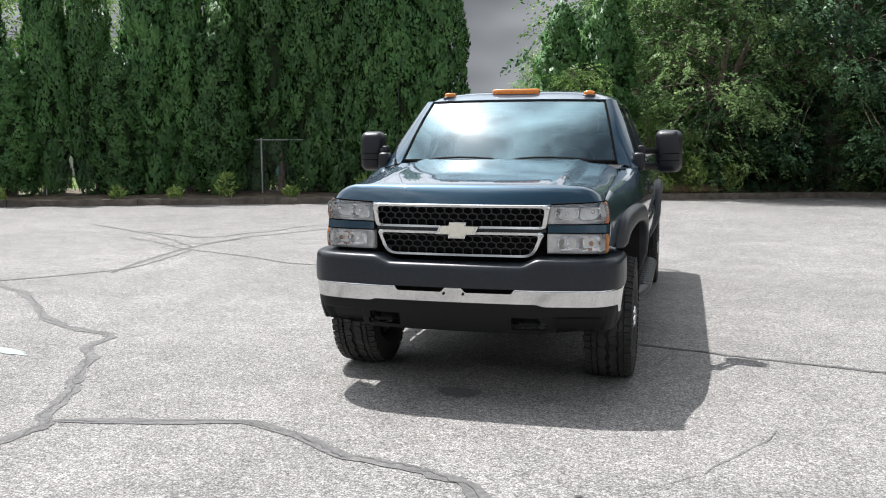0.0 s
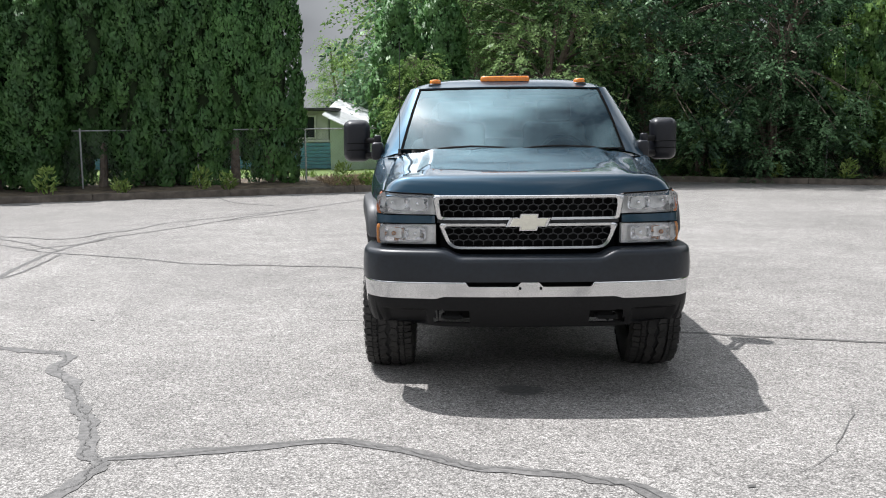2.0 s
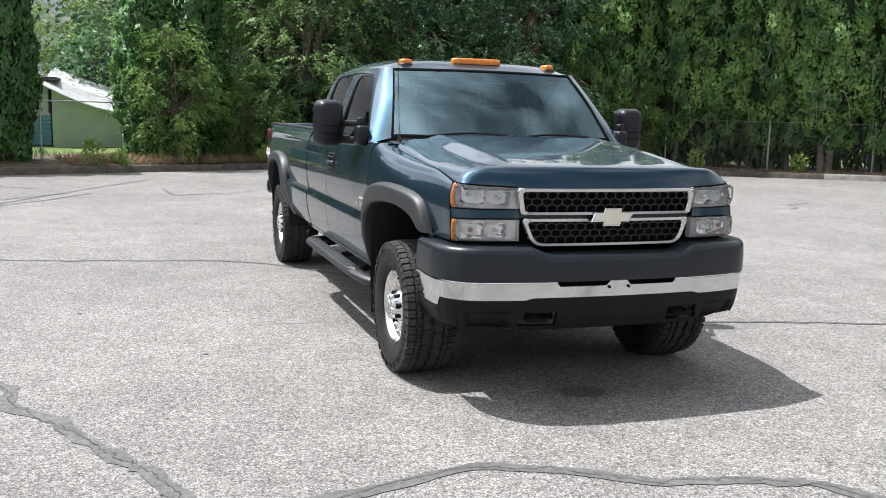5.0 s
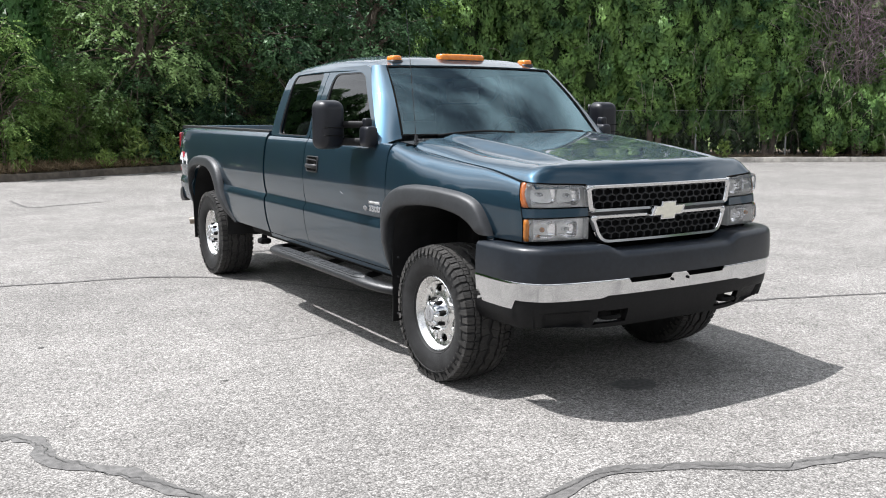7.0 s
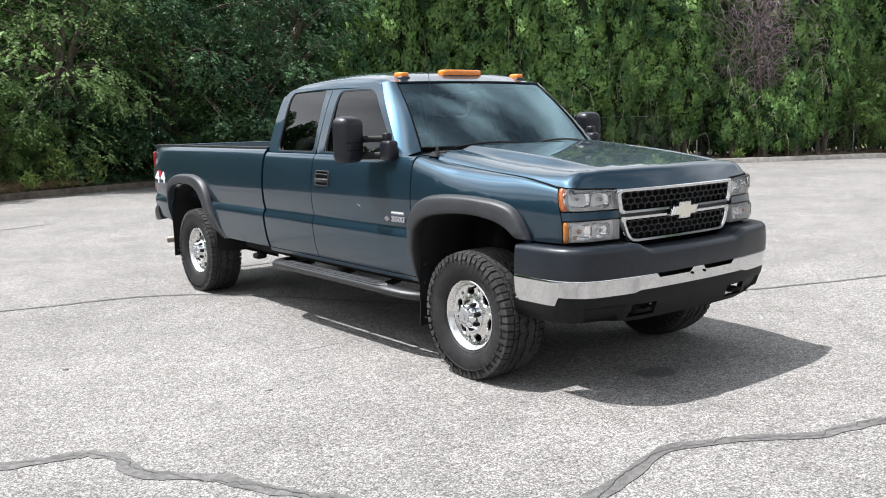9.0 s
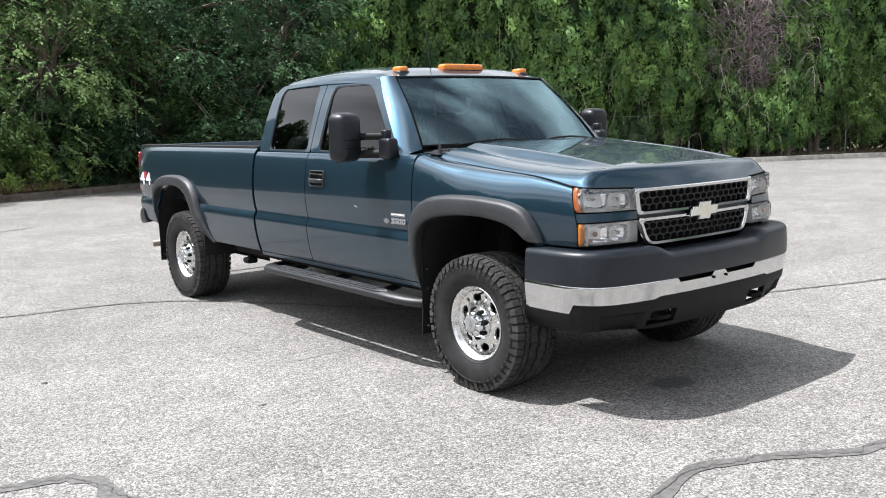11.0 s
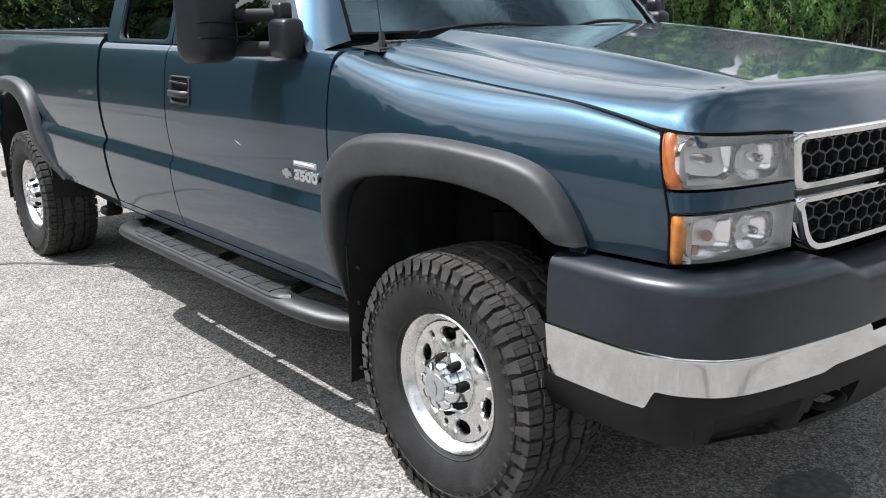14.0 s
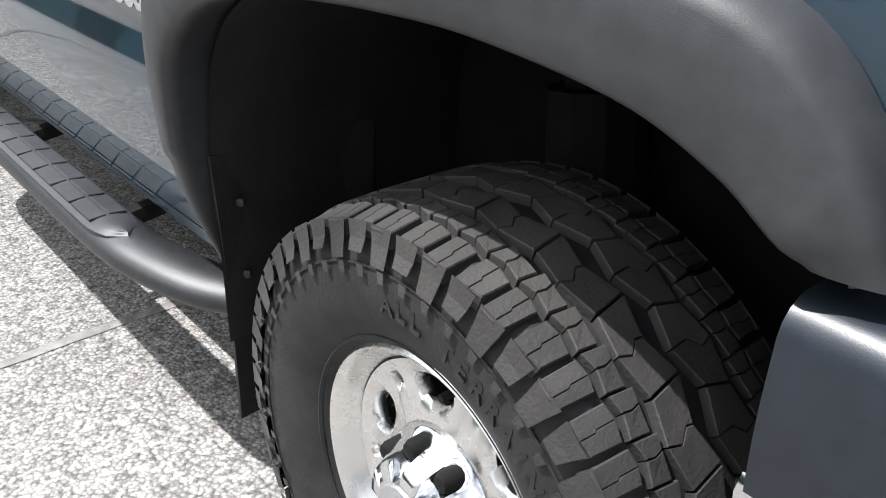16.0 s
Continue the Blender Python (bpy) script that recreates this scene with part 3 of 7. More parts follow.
def ribbon(name, points, width, material, z, parent, seed, wobble=0.02, step=0.06, fade=True):
    """A wavering flat strip along a line on the ground."""
    rnd = random.Random(seed)
    pts = spline([(x, y, 0) for x, y in points], max(6, int(sum((Vector(a) - Vector(b)).length for a, b in zip(points, points[1:])) / step)))
    verts, faces = [], []
    n = len(pts)
    ph = rnd.random() * 50
    for i, p in enumerate(pts):
        d = pts[min(i + 1, n - 1)] - pts[max(i - 1, 0)]
        s = Vector((-d.y, d.x, 0)).normalized()
        w = width * (0.75 + 0.5 * noise.noise((i * 0.23 + ph, 3.1, seed)))
        if fade:
            w *= min(1, 0.25 + 0.25 * min(i, n - 1 - i))
        c = p + s * wobble * (noise.noise((i * 0.12 + ph, 0, seed)) + 0.6 * noise.noise((i * 0.45 + ph, 7, seed)))
        verts += [(c.x + s.x * w / 2, c.y + s.y * w / 2, z), (c.x - s.x * w / 2, c.y - s.y * w / 2, z)]
        if i:
            k = 2 * i
            faces.append((k - 2, k - 1, k + 1, k))
    return raw(name, verts, faces, material, parent)


SEALED = [
    ([(-7.6, 3.1), (-5.8, 2.08), (-5.14, 1.7), (-4.05, 0.66), (-3.4, 0.32), (-3.12, 0.2), (-3.0, -0.2), (-2.73, -0.61), (-2.5, -1.05), (-2.37, -1.25), (-2.2, -1.69), (-2.08, -1.87), (-2.15, -2.3), (-2.5, -3.2)], 0.115),
    ([(-2.12, -1.8), (-1.54, -1.66), (-1.1, -1.55), (-0.85, -1.6), (-0.6, -1.72), (-0.29, -1.91), (0.07, -1.98), (0.28, -2.09), (0.42, -2.2), (0.9, -2.9), (1.2, -3.6)], 0.105),
    ([(-5.2, 3.2), (-5.43, 4.23), (-5.6, 5.7), (-5.49, 6.97), (-5.26, 7.48), (-4.73, 8.57), (-4.34, 9.59), (-3.8, 10.86), (-2.96, 12.61), (-2.04, 14.44)], 0.085),
    ([(-6.2, 2.2), (-5.6, 2.9), (-5.22, 3.6), (-5.3, 4.6), (-5.45, 5.45)], 0.05),
    ([(-7.27, 6.6), (-6.4, 6.1), (-5.64, 5.51), (-4.24, 4.88), (-3.5, 4.45), (-2.6, 4.28), (-1.2, 3.88), (0.0, 2.2), (0.7, 1.1), (1.5, 0.74), (2.54, 0.46), (4.0, 0.0), (7.0, -0.9)], 0.05),
    ([(-1.85, 12.4), (-1.8, 11.6), (-1.69, 11.05), (-1.2, 11.2), (-0.4, 11.47)], 0.07),
    ([(8.6, 7.9), (8.95, 8.14), (9.2, 8.6), (9.9, 8.9)], 0.08),
]
for i, (pts, w) in enumerate(SEALED):
    ribbon("crack_seal", pts, w, M_SEAL, 0.0036 + 0.0002 * i, ground, 20 + i, wobble=0.05 if w > 0.09 else 0.03)
    ribbon("open_crack", pts, 0.006, M_CRACK, 0.0072 + 0.0002 * i, ground, 20 + i, wobble=0.055 if w > 0.09 else 0.03, step=0.03)
for i, (pts, w) in enumerate([([(1.1, -2.0), (1.3, -1.8), (1.48, -1.57), (1.71, -1.17), (1.8, -0.9)], 0.006), ([(-1.54, 1.336), (-1.32, 1.312), (-1.12, 1.316), (-0.88, 1.326), (-0.69, 1.332), (-0.45, 1.30), (-0.1, 1.28)], 0.042),
                              ([(-9.5, 8.6), (-7.6, 7.4), (-6.49, 6.55), (-6.09, 6.17), (-5.6, 5.7)], 0.05),
                              ([(-7.6, 7.5), (-6.56, 7.05), (-6.17, 6.9), (-5.87, 7.13), (-5.74, 7.66), (-5.46, 8.08), (-5.27, 9.04), (-4.75, 9.72), (-4.23, 10.47), (-3.9, 10.87), (-3.37, 11.5)], 0.052),
                              ([(-4.39, 9.4), (-4.08, 9.75), (-3.61, 10.41), (-3.04, 11.47)], 0.05), ([(-6.07, 5.63), (-5.86, 5.99), (-5.57, 6.36), (-5.35, 7.02)], 0.05), ([(-5.94, 14.9), (-5.28, 13.42), (-4.72, 12.8), (-4.06, 12.32)], 0.06)]):
    ribbon("hairline_crack", pts, w, M_FAINT if i == 1 else M_SEAL, (0.0022 if i == 1 else 0.0053 + 0.0002 * i), ground, 50 + i, wobble=0.04 if w > 0.045 or i == 0 else 0.012)


def splat(name, centre, rx, ry, material, parent, seed, z=0.004, turn=0.0, n=40, rough=0.25):
    verts = [(centre[0], centre[1], z)]
    for k in range(n):
        a = k * math.tau / n
        r = 1 + rough * noise.noise((math.cos(a) * 1.6 + seed, math.sin(a) * 1.6, seed)) + rough * 0.5 * noise.noise((math.cos(a) * 5 + seed, math.sin(a) * 5, 2))
        x, y = math.cos(a) * rx * r, math.sin(a) * ry * r
        verts.append((centre[0] + x * math.cos(turn) - y * math.sin(turn), centre[1] + x * math.sin(turn) + y * math.cos(turn), z))
    return raw(name, verts, [(0, k + 1, (k + 1) % n + 1) for k in range(n)], material, parent)


splat("oil_stain", (-0.03, -0.68), 0.145, 0.095, M_OIL, ground, 3, turn=-0.2)
splat("paint_mark", (-3.5, -0.45), 0.20, 0.05, M_MARK, ground, 5, turn=-0.4, rough=0.5)
for i, (x, y, r) in enumerate([(-3.4, 1.35, 0.02), (-2.8, 1.93, 0.022), (-4.05, 1.9, 0.015), (0.86, -2.13, 0.02), (-2.0, 0.6, 0.018)]):
    splat("oil_stain", (x, y), r, r * 0.7, M_CRACK, ground, 60 + i)

# kerb: a low concrete step all along the lot's edge
KERB_H, KERB_W = 0.15, 0.16


def kerb_run(d0, d1, joint=3.0, material=M_KERB):
    n = max(1, int(abs(d1 - d0) / joint))
    for i in range(n):
        a, b = d0 + (d1 - d0) * i / n + 0.008, d0 + (d1 - d0) * (i + 1) / n - 0.008
        bm = bmesh.new()
        sec = [(0.0, -0.05), (0.02, KERB_H - 0.025), (0.035, KERB_H), (KERB_W, KERB_H), (KERB_W, -0.05)]
        m = 6
        rings = []
        for k in range(m + 1):
            d = a + (b - a) * k / m
            wob = 0.012 * noise.noise((d * 0.7, 1.0, 4.0))
            rings.append([bm.verts.new((*edge(d if abs(d) > 0.012 else 0.0, o + wob), z + (wob if z > 0 else 0))) for o, z in sec])
        for r, q in zip(rings, rings[1:]):
            for k in range(len(sec) - 1):
                bm.faces.new((r[k], q[k], q[k + 1], r[k + 1]))
        for r in (rings[0], rings[-1]):
            bm.faces.new(r)
        part("kerb_stone", bm, material, kerb)


kerb = tagged(new("kerb"), "low weathered concrete kerb along the lot edge", "kerb", kind="structure")
# runs below the trees: their shade is in the concrete's colour, with the dirt
kerb_run(-42, 0.0, material=M_KERB_DIRTY_SHADED)
kerb_run(0.0, 11, material=M_KERB_DIRTY_SHADED)
kerb_run(11, 38)

# ground behind the kerb: bare soil under the trees and lawn further back
for name, o0, o1, z0, z1, material, label in (("planting_strip", KERB_W - 0.01, 4.2, 0.11, 0.2, M_SOIL, "bare brown soil strip under the cedar row"),
                                              ("lawn", 4.2, 160.0, 0.2, 0.25, M_LAWN, "green lawn behind the fence")):
    bm = bmesh.new()
    ds = [-42 + i * 1.5 for i in range(28)] + [0.0] + [1.5 * (i + 1) for i in range(25)]
    k = 6 if name == "planting_strip" else 4
    rows = []
    for d in ds:
        rows.append([bm.verts.new((*edge(d, o0 + (o1 - o0) * (j / k) ** (1 if k == 6 else 2.5)), z0 + (z1 - z0) * j / k + (0.05 * noise.noise((d * 0.8, j * 1.3, 0)) if 0 < j < k else 0))) for j in range(k + 1)])
    for r, q in zip(rows, rows[1:]):
        for j in range(k):
            bm.faces.new((r[j], q[j], q[j + 1], r[j + 1]))
    tagged(part(name, bm, material), label, "soil" if k == 6 else "lawn", kind="structure")

# ---- plants ----


def sprays(centres, outs, size, rnd_np, lift=0.6, spread=0.6, aspect=0.55, bend=0.25):
    """Bent leaf fans (two quads each) at the centres, reaching up and outwards."""
    n = len(centres)
    up = np.array([0, 0, 1.0])
    d = outs * (1 - lift) + up * lift + rnd_np.normal(0, spread * 0.5, (n, 3))
    d /= np.linalg.norm(d, axis=1)[:, None]
    s = np.cross(d, rnd_np.normal(0, 1, (n, 3)))
    s /= np.linalg.norm(s, axis=1)[:, None] + 1e-9
    nn = np.cross(s, d)
    L = size * rnd_np.uniform(0.6, 1.3, (n, 1))
    W = L * aspect
    base = centres - d * L * 0.4
    mid_p = centres + d * L * 0.15
    tip = centres + d * L * 0.6 + nn * L * bend
    v = np.stack([base - s * W * 0.18, base + s * W * 0.18, mid_p + s * W * 0.5, mid_p - s * W * 0.5, tip + s * W * 0.22, tip - s * W * 0.22], 1).reshape(-1, 3)
    i = np.arange(n)[:, None] * 6
    f = np.concatenate([i + [[0, 1, 2, 3]], i + [[3, 2, 4, 5]]], 0)
    return v, f


def pinnate(bases, dirs, length, leaflets, size, rnd_np, droop=0.5, aspect=0.36):
    """Arching twigs with leaflets on both sides."""
    n = len(bases)
    d = dirs + rnd_np.normal(0, 0.35, (n, 3))
    d /= np.linalg.norm(d, axis=1)[:, None] + 1e-9
    L = length * rnd_np.uniform(0.6, 1.25, (n, 1))
    side = np.cross(d, np.array([0, 0, 1.0]) + rnd_np.normal(0, 0.35, (n, 3)))
    side /= np.linalg.norm(side, axis=1)[:, None] + 1e-9
    vs, fs = [], []
    k0 = 0
    for j in range(leaflets):
        t = (j + 0.6) / leaflets
        c = bases + d * L * t - np.array([0, 0, 1.0]) * L * droop * t * t
        sg = 1 if j % 2 else -1
        ld = side * sg * 0.8 + d * 0.6 + rnd_np.normal(0, 0.22, (n, 3)) - np.array([0, 0, 0.25])
        ld /= np.linalg.norm(ld, axis=1)[:, None] + 1e-9
        w = np.cross(ld, side * 0.3 + d * 0.5 + rnd_np.normal(0, 0.5, (n, 3)))
        w /= np.linalg.norm(w, axis=1)[:, None] + 1e-9
        s = size * rnd_np.uniform(0.7, 1.25, (n, 1)) * (1 - 0.35 * abs(t - 0.45))
        v = np.stack([c, c + ld * s * 0.5 + w * s * aspect * 0.5, c + ld * s, c + ld * s * 0.5 - w * s * aspect * 0.5], 1).reshape(-1, 3)
        vs.append(v)
        fs.append(np.arange(n)[:, None] * 4 + np.array([[0, 1, 2, 3]]) + k0)
        k0 += 4 * n
    return np.concatenate(vs), np.concatenate(fs)


def leafy_mesh(name, v, f, normals, material, parent):
    """Leaves as one mesh, shaded with the rounded form of the clump that each belongs to."""
    v, f, normals = np.asarray(v), np.asarray(f), np.asarray(normals)
    a, b, c = v[f[:, 0]], v[f[:, 1]], v[f[:, 2]]
    turned = (np.cross(b - a, c - a) * normals[f[:, 0]]).sum(1) < 0
    f[turned] = f[turned][:, ::-1]
    ob = raw(name, v.tolist(), f.tolist(), material, parent, smooth=True)
    ob.data.normals_split_custom_set_from_vertices((normals / (np.linalg.norm(normals, axis=1)[:, None] + 1e-9)).tolist())
    return ob


def clump_sprays(centres, outs, size, r, aspect=0.78):
    """Small pointed fans that lie on the outside of a clump, growing up and outwards."""
    n = len(centres)
    d = outs * 0.45 + np.array([0, 0, 0.8]) + r.normal(0, 0.36, (n, 3))
    d -= outs * (d * outs).sum(1)[:, None] * 0.40
    d /= np.linalg.norm(d, axis=1)[:, None]
    s = np.cross(d, outs + r.normal(0, 0.5, (n, 3)))
    s /= np.linalg.norm(s, axis=1)[:, None] + 1e-9
    L = size * r.uniform(0.6, 1.4, (n, 1))
    W = L * aspect
    base, tip = centres - d * L * 0.5, centres + d * L * 0.5 + outs * L * r.uniform(-0.15, 0.3, (n, 1))
    v = np.stack([base + s * W * 0.5, tip, base - s * W * 0.5], 1).reshape(-1, 3)
    return v, np.arange(n)[:, None] * 3 + np.array([[0, 1, 2]])


def cedar_crown(name, height, radius, seed, count, material, size, parent, bottom=0.35, low=0.75, skirt=0.2):
    """A columnar crown of flame-shaped clumps, each a shell of small upright sprays."""
    r = np.random.RandomState(seed)
    clumps = count // 130
    cs, os_, ns = [], [], []
    for k in range(clumps):
        h = ((k + r.uniform(0, 1)) / clumps) ** 1.08
        th = k * 2.399963 + r.uniform(-0.5, 0.5)
        prof = np.interp(h, [0, skirt * 0.6, skirt, 0.45, 0.75, 0.92, 1.0], [low, low + 0.1, 1.0, 0.95, 0.70, 0.36, 0.03])
        wave = 1 + 0.22 * noise.noise((math.cos(th) * 1.3 + seed, math.sin(th) * 1.3, h * height * 0.75))
        rad = radius * prof * wave * r.uniform(0.70, 0.98)
        size_c = r.uniform(0.16, 0.33) * (0.58 + 0.42 * prof)
        m = int(130 * (size_c / 0.235) ** 1.7)
        out = np.array([math.cos(th), math.sin(th), 0.2])
        g = r.normal(0, 1, (m, 3)) + out * 0.8
        g /= np.linalg.norm(g, axis=1)[:, None]
        centre = np.array([math.cos(th) * rad, math.sin(th) * rad, bottom + h * (height - bottom)])
        cs.append(centre + g * np.array([1, 1, 1.15 + 0.45 * r.rand()]) * size_c * r.uniform(0.80, 1.08, (m, 1)))
        os_.append(g)
        ns.append(g + out * 0.35 + np.array([0, 0, 0.12]) + r.normal(0, 0.22, (m, 3)))
    c, o, nn = np.concatenate(cs), np.concatenate(os_), np.concatenate(ns)
    c[:, 2] = np.maximum(c[:, 2], 0.06)
    v, f = clump_sprays(c, o, size, r)
    return leafy_mesh(name, v, f, np.repeat(nn, 3, 0), material, parent)


def cedar(variant, height, radius, material, bottom, seed, count, size, low=0.75, skirt=0.2):
    t = thing("cedar_tree", "tall narrow green cedar with dense upright foliage", "tree")
    bm = bmesh.new()
    rnd = random.Random(seed)
    for k in range(rnd.choice((2, 3))):
        a = rnd.uniform(0, math.tau)
        x, y = math.cos(a) * 0.12, math.sin(a) * 0.12
        tube(bm, spline([(x, y, -0.1), (x * 1.6, y * 1.6, 0.8), (x * 1.2, y * 1.2, height * 0.4), (0, 0, height * 0.85)], 8), [0.10 * (1 - i / 10) for i in range(9)], 7)
    part("trunk", bm, M_BARK, t)
    # a dark green hull inside the crown, behind the sprays
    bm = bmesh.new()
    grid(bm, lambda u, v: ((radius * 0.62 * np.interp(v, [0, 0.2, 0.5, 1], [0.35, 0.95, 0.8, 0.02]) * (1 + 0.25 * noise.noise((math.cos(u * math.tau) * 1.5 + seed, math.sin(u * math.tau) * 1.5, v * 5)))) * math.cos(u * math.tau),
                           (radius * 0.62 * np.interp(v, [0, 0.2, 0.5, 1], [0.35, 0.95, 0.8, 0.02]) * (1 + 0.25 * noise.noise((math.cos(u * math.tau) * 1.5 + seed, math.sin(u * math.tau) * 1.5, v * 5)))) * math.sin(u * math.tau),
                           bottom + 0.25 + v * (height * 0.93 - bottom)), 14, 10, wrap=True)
    part("inner_core", bm, M_CORE, t, "dark smooth hull inside the crown")
    cedar_crown("crown", height, radius, seed, count, material, size, t, bottom, low, skirt)
    if material == M_CEDAR2:
        bm = bmesh.new()
        for k in range(16):
            a, z = rnd.uniform(0, math.tau), rnd.uniform(0.5, 3.6)
            p = Vector((math.cos(a) * radius * 0.75, math.sin(a) * radius * 0.75, z))
            o = Vector((math.cos(a), math.sin(a), 0))
            q = Vector((-o.y, o.x, 0)) * rnd.uniform(-0.5, 0.5)
            tube(bm, spline([p, p + o * 0.3 + q * 0.4 + Vector((0, 0, rnd.uniform(0.0, 0.35))), p + o * 0.42 + q + Vector((0, 0, rnd.uniform(-0.3, 0.3))), p + o * 0.46 + q * 1.3 + Vector((0, 0, -rnd.uniform(0.2, 0.9)))], 8), [0.009 * (1 - i / 11) for i in range(9)], 4, caps=False)
        part("twig_tangle", bm, M_TWIG, t, "pale bare twigs")["kind"] = "stuff"
    return t


def limb_tree(name, label, height, spread_r, seed, leaves, material, size, low=1.2, clusters=60, trunk_r=0.16, droop=0.2, twig=3.8, leaflets=11):
    """A broad tree: trunk, limbs and twigs, with leaves in ragged clumps along the limbs."""
    t = thing(name, label, "tree")
    rnd = random.Random(seed)
    r = np.random.RandomState(seed)
    bm = bmesh.new()
    forks = []
    stems = rnd.choice((2, 3))
    for k in range(stems):
        a = rnd.uniform(0, math.tau)
        lean = rnd.uniform(0.05, 0.22) * height
        top = Vector((math.cos(a) * lean, math.sin(a) * lean, height * rnd.uniform(0.75, 0.95)))
        pts = spline([(math.cos(a) * 0.1, math.sin(a) * 0.1, -0.1), top * 0.35 + Vector((0, 0, 0.1 * height)), top * 0.7, top], 10)
        tube(bm, pts, [trunk_r * (1 - i / 11.5) for i in range(11)], 8)
        forks += pts[3:]
    ends = []
    for k in range(clusters):
        a = rnd.uniform(0, math.tau)
        q = rnd.random()
        z = low + (height - low) * q
        rr = spread_r * (0.35 + 0.65 * math.sin(math.pi * min(1, 0.25 + 0.72 * q)) ** 0.8) * rnd.uniform(0.55, 1.0)
        e = Vector((math.cos(a) * rr, math.sin(a) * rr, z))
        s = min(forks, key=lambda p: (p - e).length + abs(p.z - e.z + 1) * 0.5)
        pts = spline([s, s.lerp(e, 0.5) + Vector((0, 0, 0.25)), e], 5)
        tube(bm, pts, [min(0.03, trunk_r * 0.28) * (1 - i / 6) + 0.004 for i in range(6)], 4)
        ends.append((e, s))
    part("trunk", bm, M_BARK, t)
    bases, ways, hearts = [], [], []
    per = max(3, leaves // clusters // leaflets)
    for e, s in ends:
        d = (e - s).normalized()
        rad = spread_r * rnd.uniform(0.13, 0.27)
        g = r.normal(0, 1, (per, 3)) * np.array([rad, rad, rad * 0.40]) * 0.50
        p = np.array(e) + g + r.uniform(-1.3, 0.5, (per, 1)) * np.array([[d.x, d.y, d.z]]) * rad
        p[:, 2] -= droop * np.linalg.norm(g[:, :2], axis=1)
        bases.append(p)
        o = g / (np.linalg.norm(g, axis=1)[:, None] + 1e-6)
        o[:, 2] = o[:, 2] * 0.6 - 0.35
        ways.append(o + np.array([[d.x, d.y, 0]]) * 0.5)
        hearts.append(np.tile(np.array([[e.x, e.y, e.z - 0.3 * rad]]) - np.array([[d.x, d.y, 0]]) * rad * 0.6, (per, 1)))
    c, o, hearts = np.concatenate(bases), np.concatenate(ways), np.concatenate(hearts)
    c[:, 2] = np.maximum(c[:, 2], 0.35)
    v, f = pinnate(c, o, size * twig, leaflets, size, r, aspect=0.5)
    v[:, 2] = np.maximum(v[:, 2], 0.05)
    form = v - np.repeat(np.tile(hearts, (leaflets, 1)), 4, 0)
    form /= np.linalg.norm(form, axis=1)[:, None] + 1e-9
    tilt = np.repeat(r.normal(0, 0.38, (len(v) // 4, 3)), 4, 0)
    leafy_mesh("crown", v, f, form * np.array([1, 1, 1.25]) + np.array([0, 0, 0.25]) + tilt, material, t)
    return t


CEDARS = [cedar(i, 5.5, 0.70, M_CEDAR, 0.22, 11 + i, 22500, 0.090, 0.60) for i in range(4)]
rnd = random.Random(7)


def set_tree(pool, i, x, y, z, turn, scale, label="", group=""):
    ob = copy_thing(pool[i], pose(x, y, z, 0, 0, turn))
    ob.scale = scale
    return tagged(ob, label, group=group)


d, k = -40.5, 0
while d < -15.6:
    front = k % 3 == 1
    p = edge(d + rnd.uniform(-0.12, 0.12), (1.98 if front else 2.55) + rnd.uniform(-0.12, 0.2))
    tall = rnd.uniform(0.66, 0.92) if front else rnd.uniform(1.06, 1.40)
    wide = rnd.uniform(0.74, 0.90) if front else rnd.uniform(0.82, 1.0)
    set_tree(CEDARS, k % 4, p.x, p.y, 0.14, rnd.uniform(0, 360), (wide, wide, tall), "shorter dark green cedar standing before the taller row" if front else "tall dark green cedar in a dense row above the kerb", "cedar row behind the fence")
    d += rnd.uniform(0.72, 1.02)
    k += 1
for k, (d, off) in enumerate(((-16.1, 2.95), (-15.5, 3.2))):
    p = edge(d, off)
    set_tree(CEDARS, k + 2, p.x, p.y, 0.14, 50 + 90 * k, (1.0, 1.0, 1.22), "tall dark green cedar in a dense row above the kerb", "cedar row behind the fence")
HIGH = [cedar(i, 5.7, 0.76, M_CEDAR, 0.12, 71 + i, 22500, 0.090, 0.72) for i in range(2)]
BARE = cedar(9, 5.7, 0.76, M_CEDAR, 0.80, 95, 18500, 0.090, 0.12)
for k, d in enumerate((-15.2, -14.3, -13.5, -12.6, -11.8, -10.85)):
    p = edge(d + 0.3, 2.6)
    set_tree(HIGH + [BARE], k % 2 if k not in (0, 4) else 2, p.x, p.y, 0.14, 70 * k, (1.0, 1.0, 1.10 + 0.03 * k), "tall dark green cedar with bare trunks below", "cedar row behind the fence")
for src, d in zip(CEDARS + HIGH + [BARE], (-43.2, -42.4, -41.5, -44.0, -45.0, -45.9, -46.8)):
    src.matrix_world = pose(*edge(d, 2.6), 0.14, 0, 0, 40)
for k, (x, y) in enumerate(((-2.0, 18.9), (-0.8, 19.3))):
    set_tree(CEDARS, k + 1, x, y, 0.12, 60 + 110 * k, (1.0, 1.0, 0.90 + 0.10 * k), "dark green cedar standing beside the lot corner trees", "cedars beside the corner trees")
# this row takes the paler leaf with sunlight put into its colour
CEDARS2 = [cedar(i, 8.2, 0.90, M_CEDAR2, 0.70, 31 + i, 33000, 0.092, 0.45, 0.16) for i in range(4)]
d, k = 4.6, 0
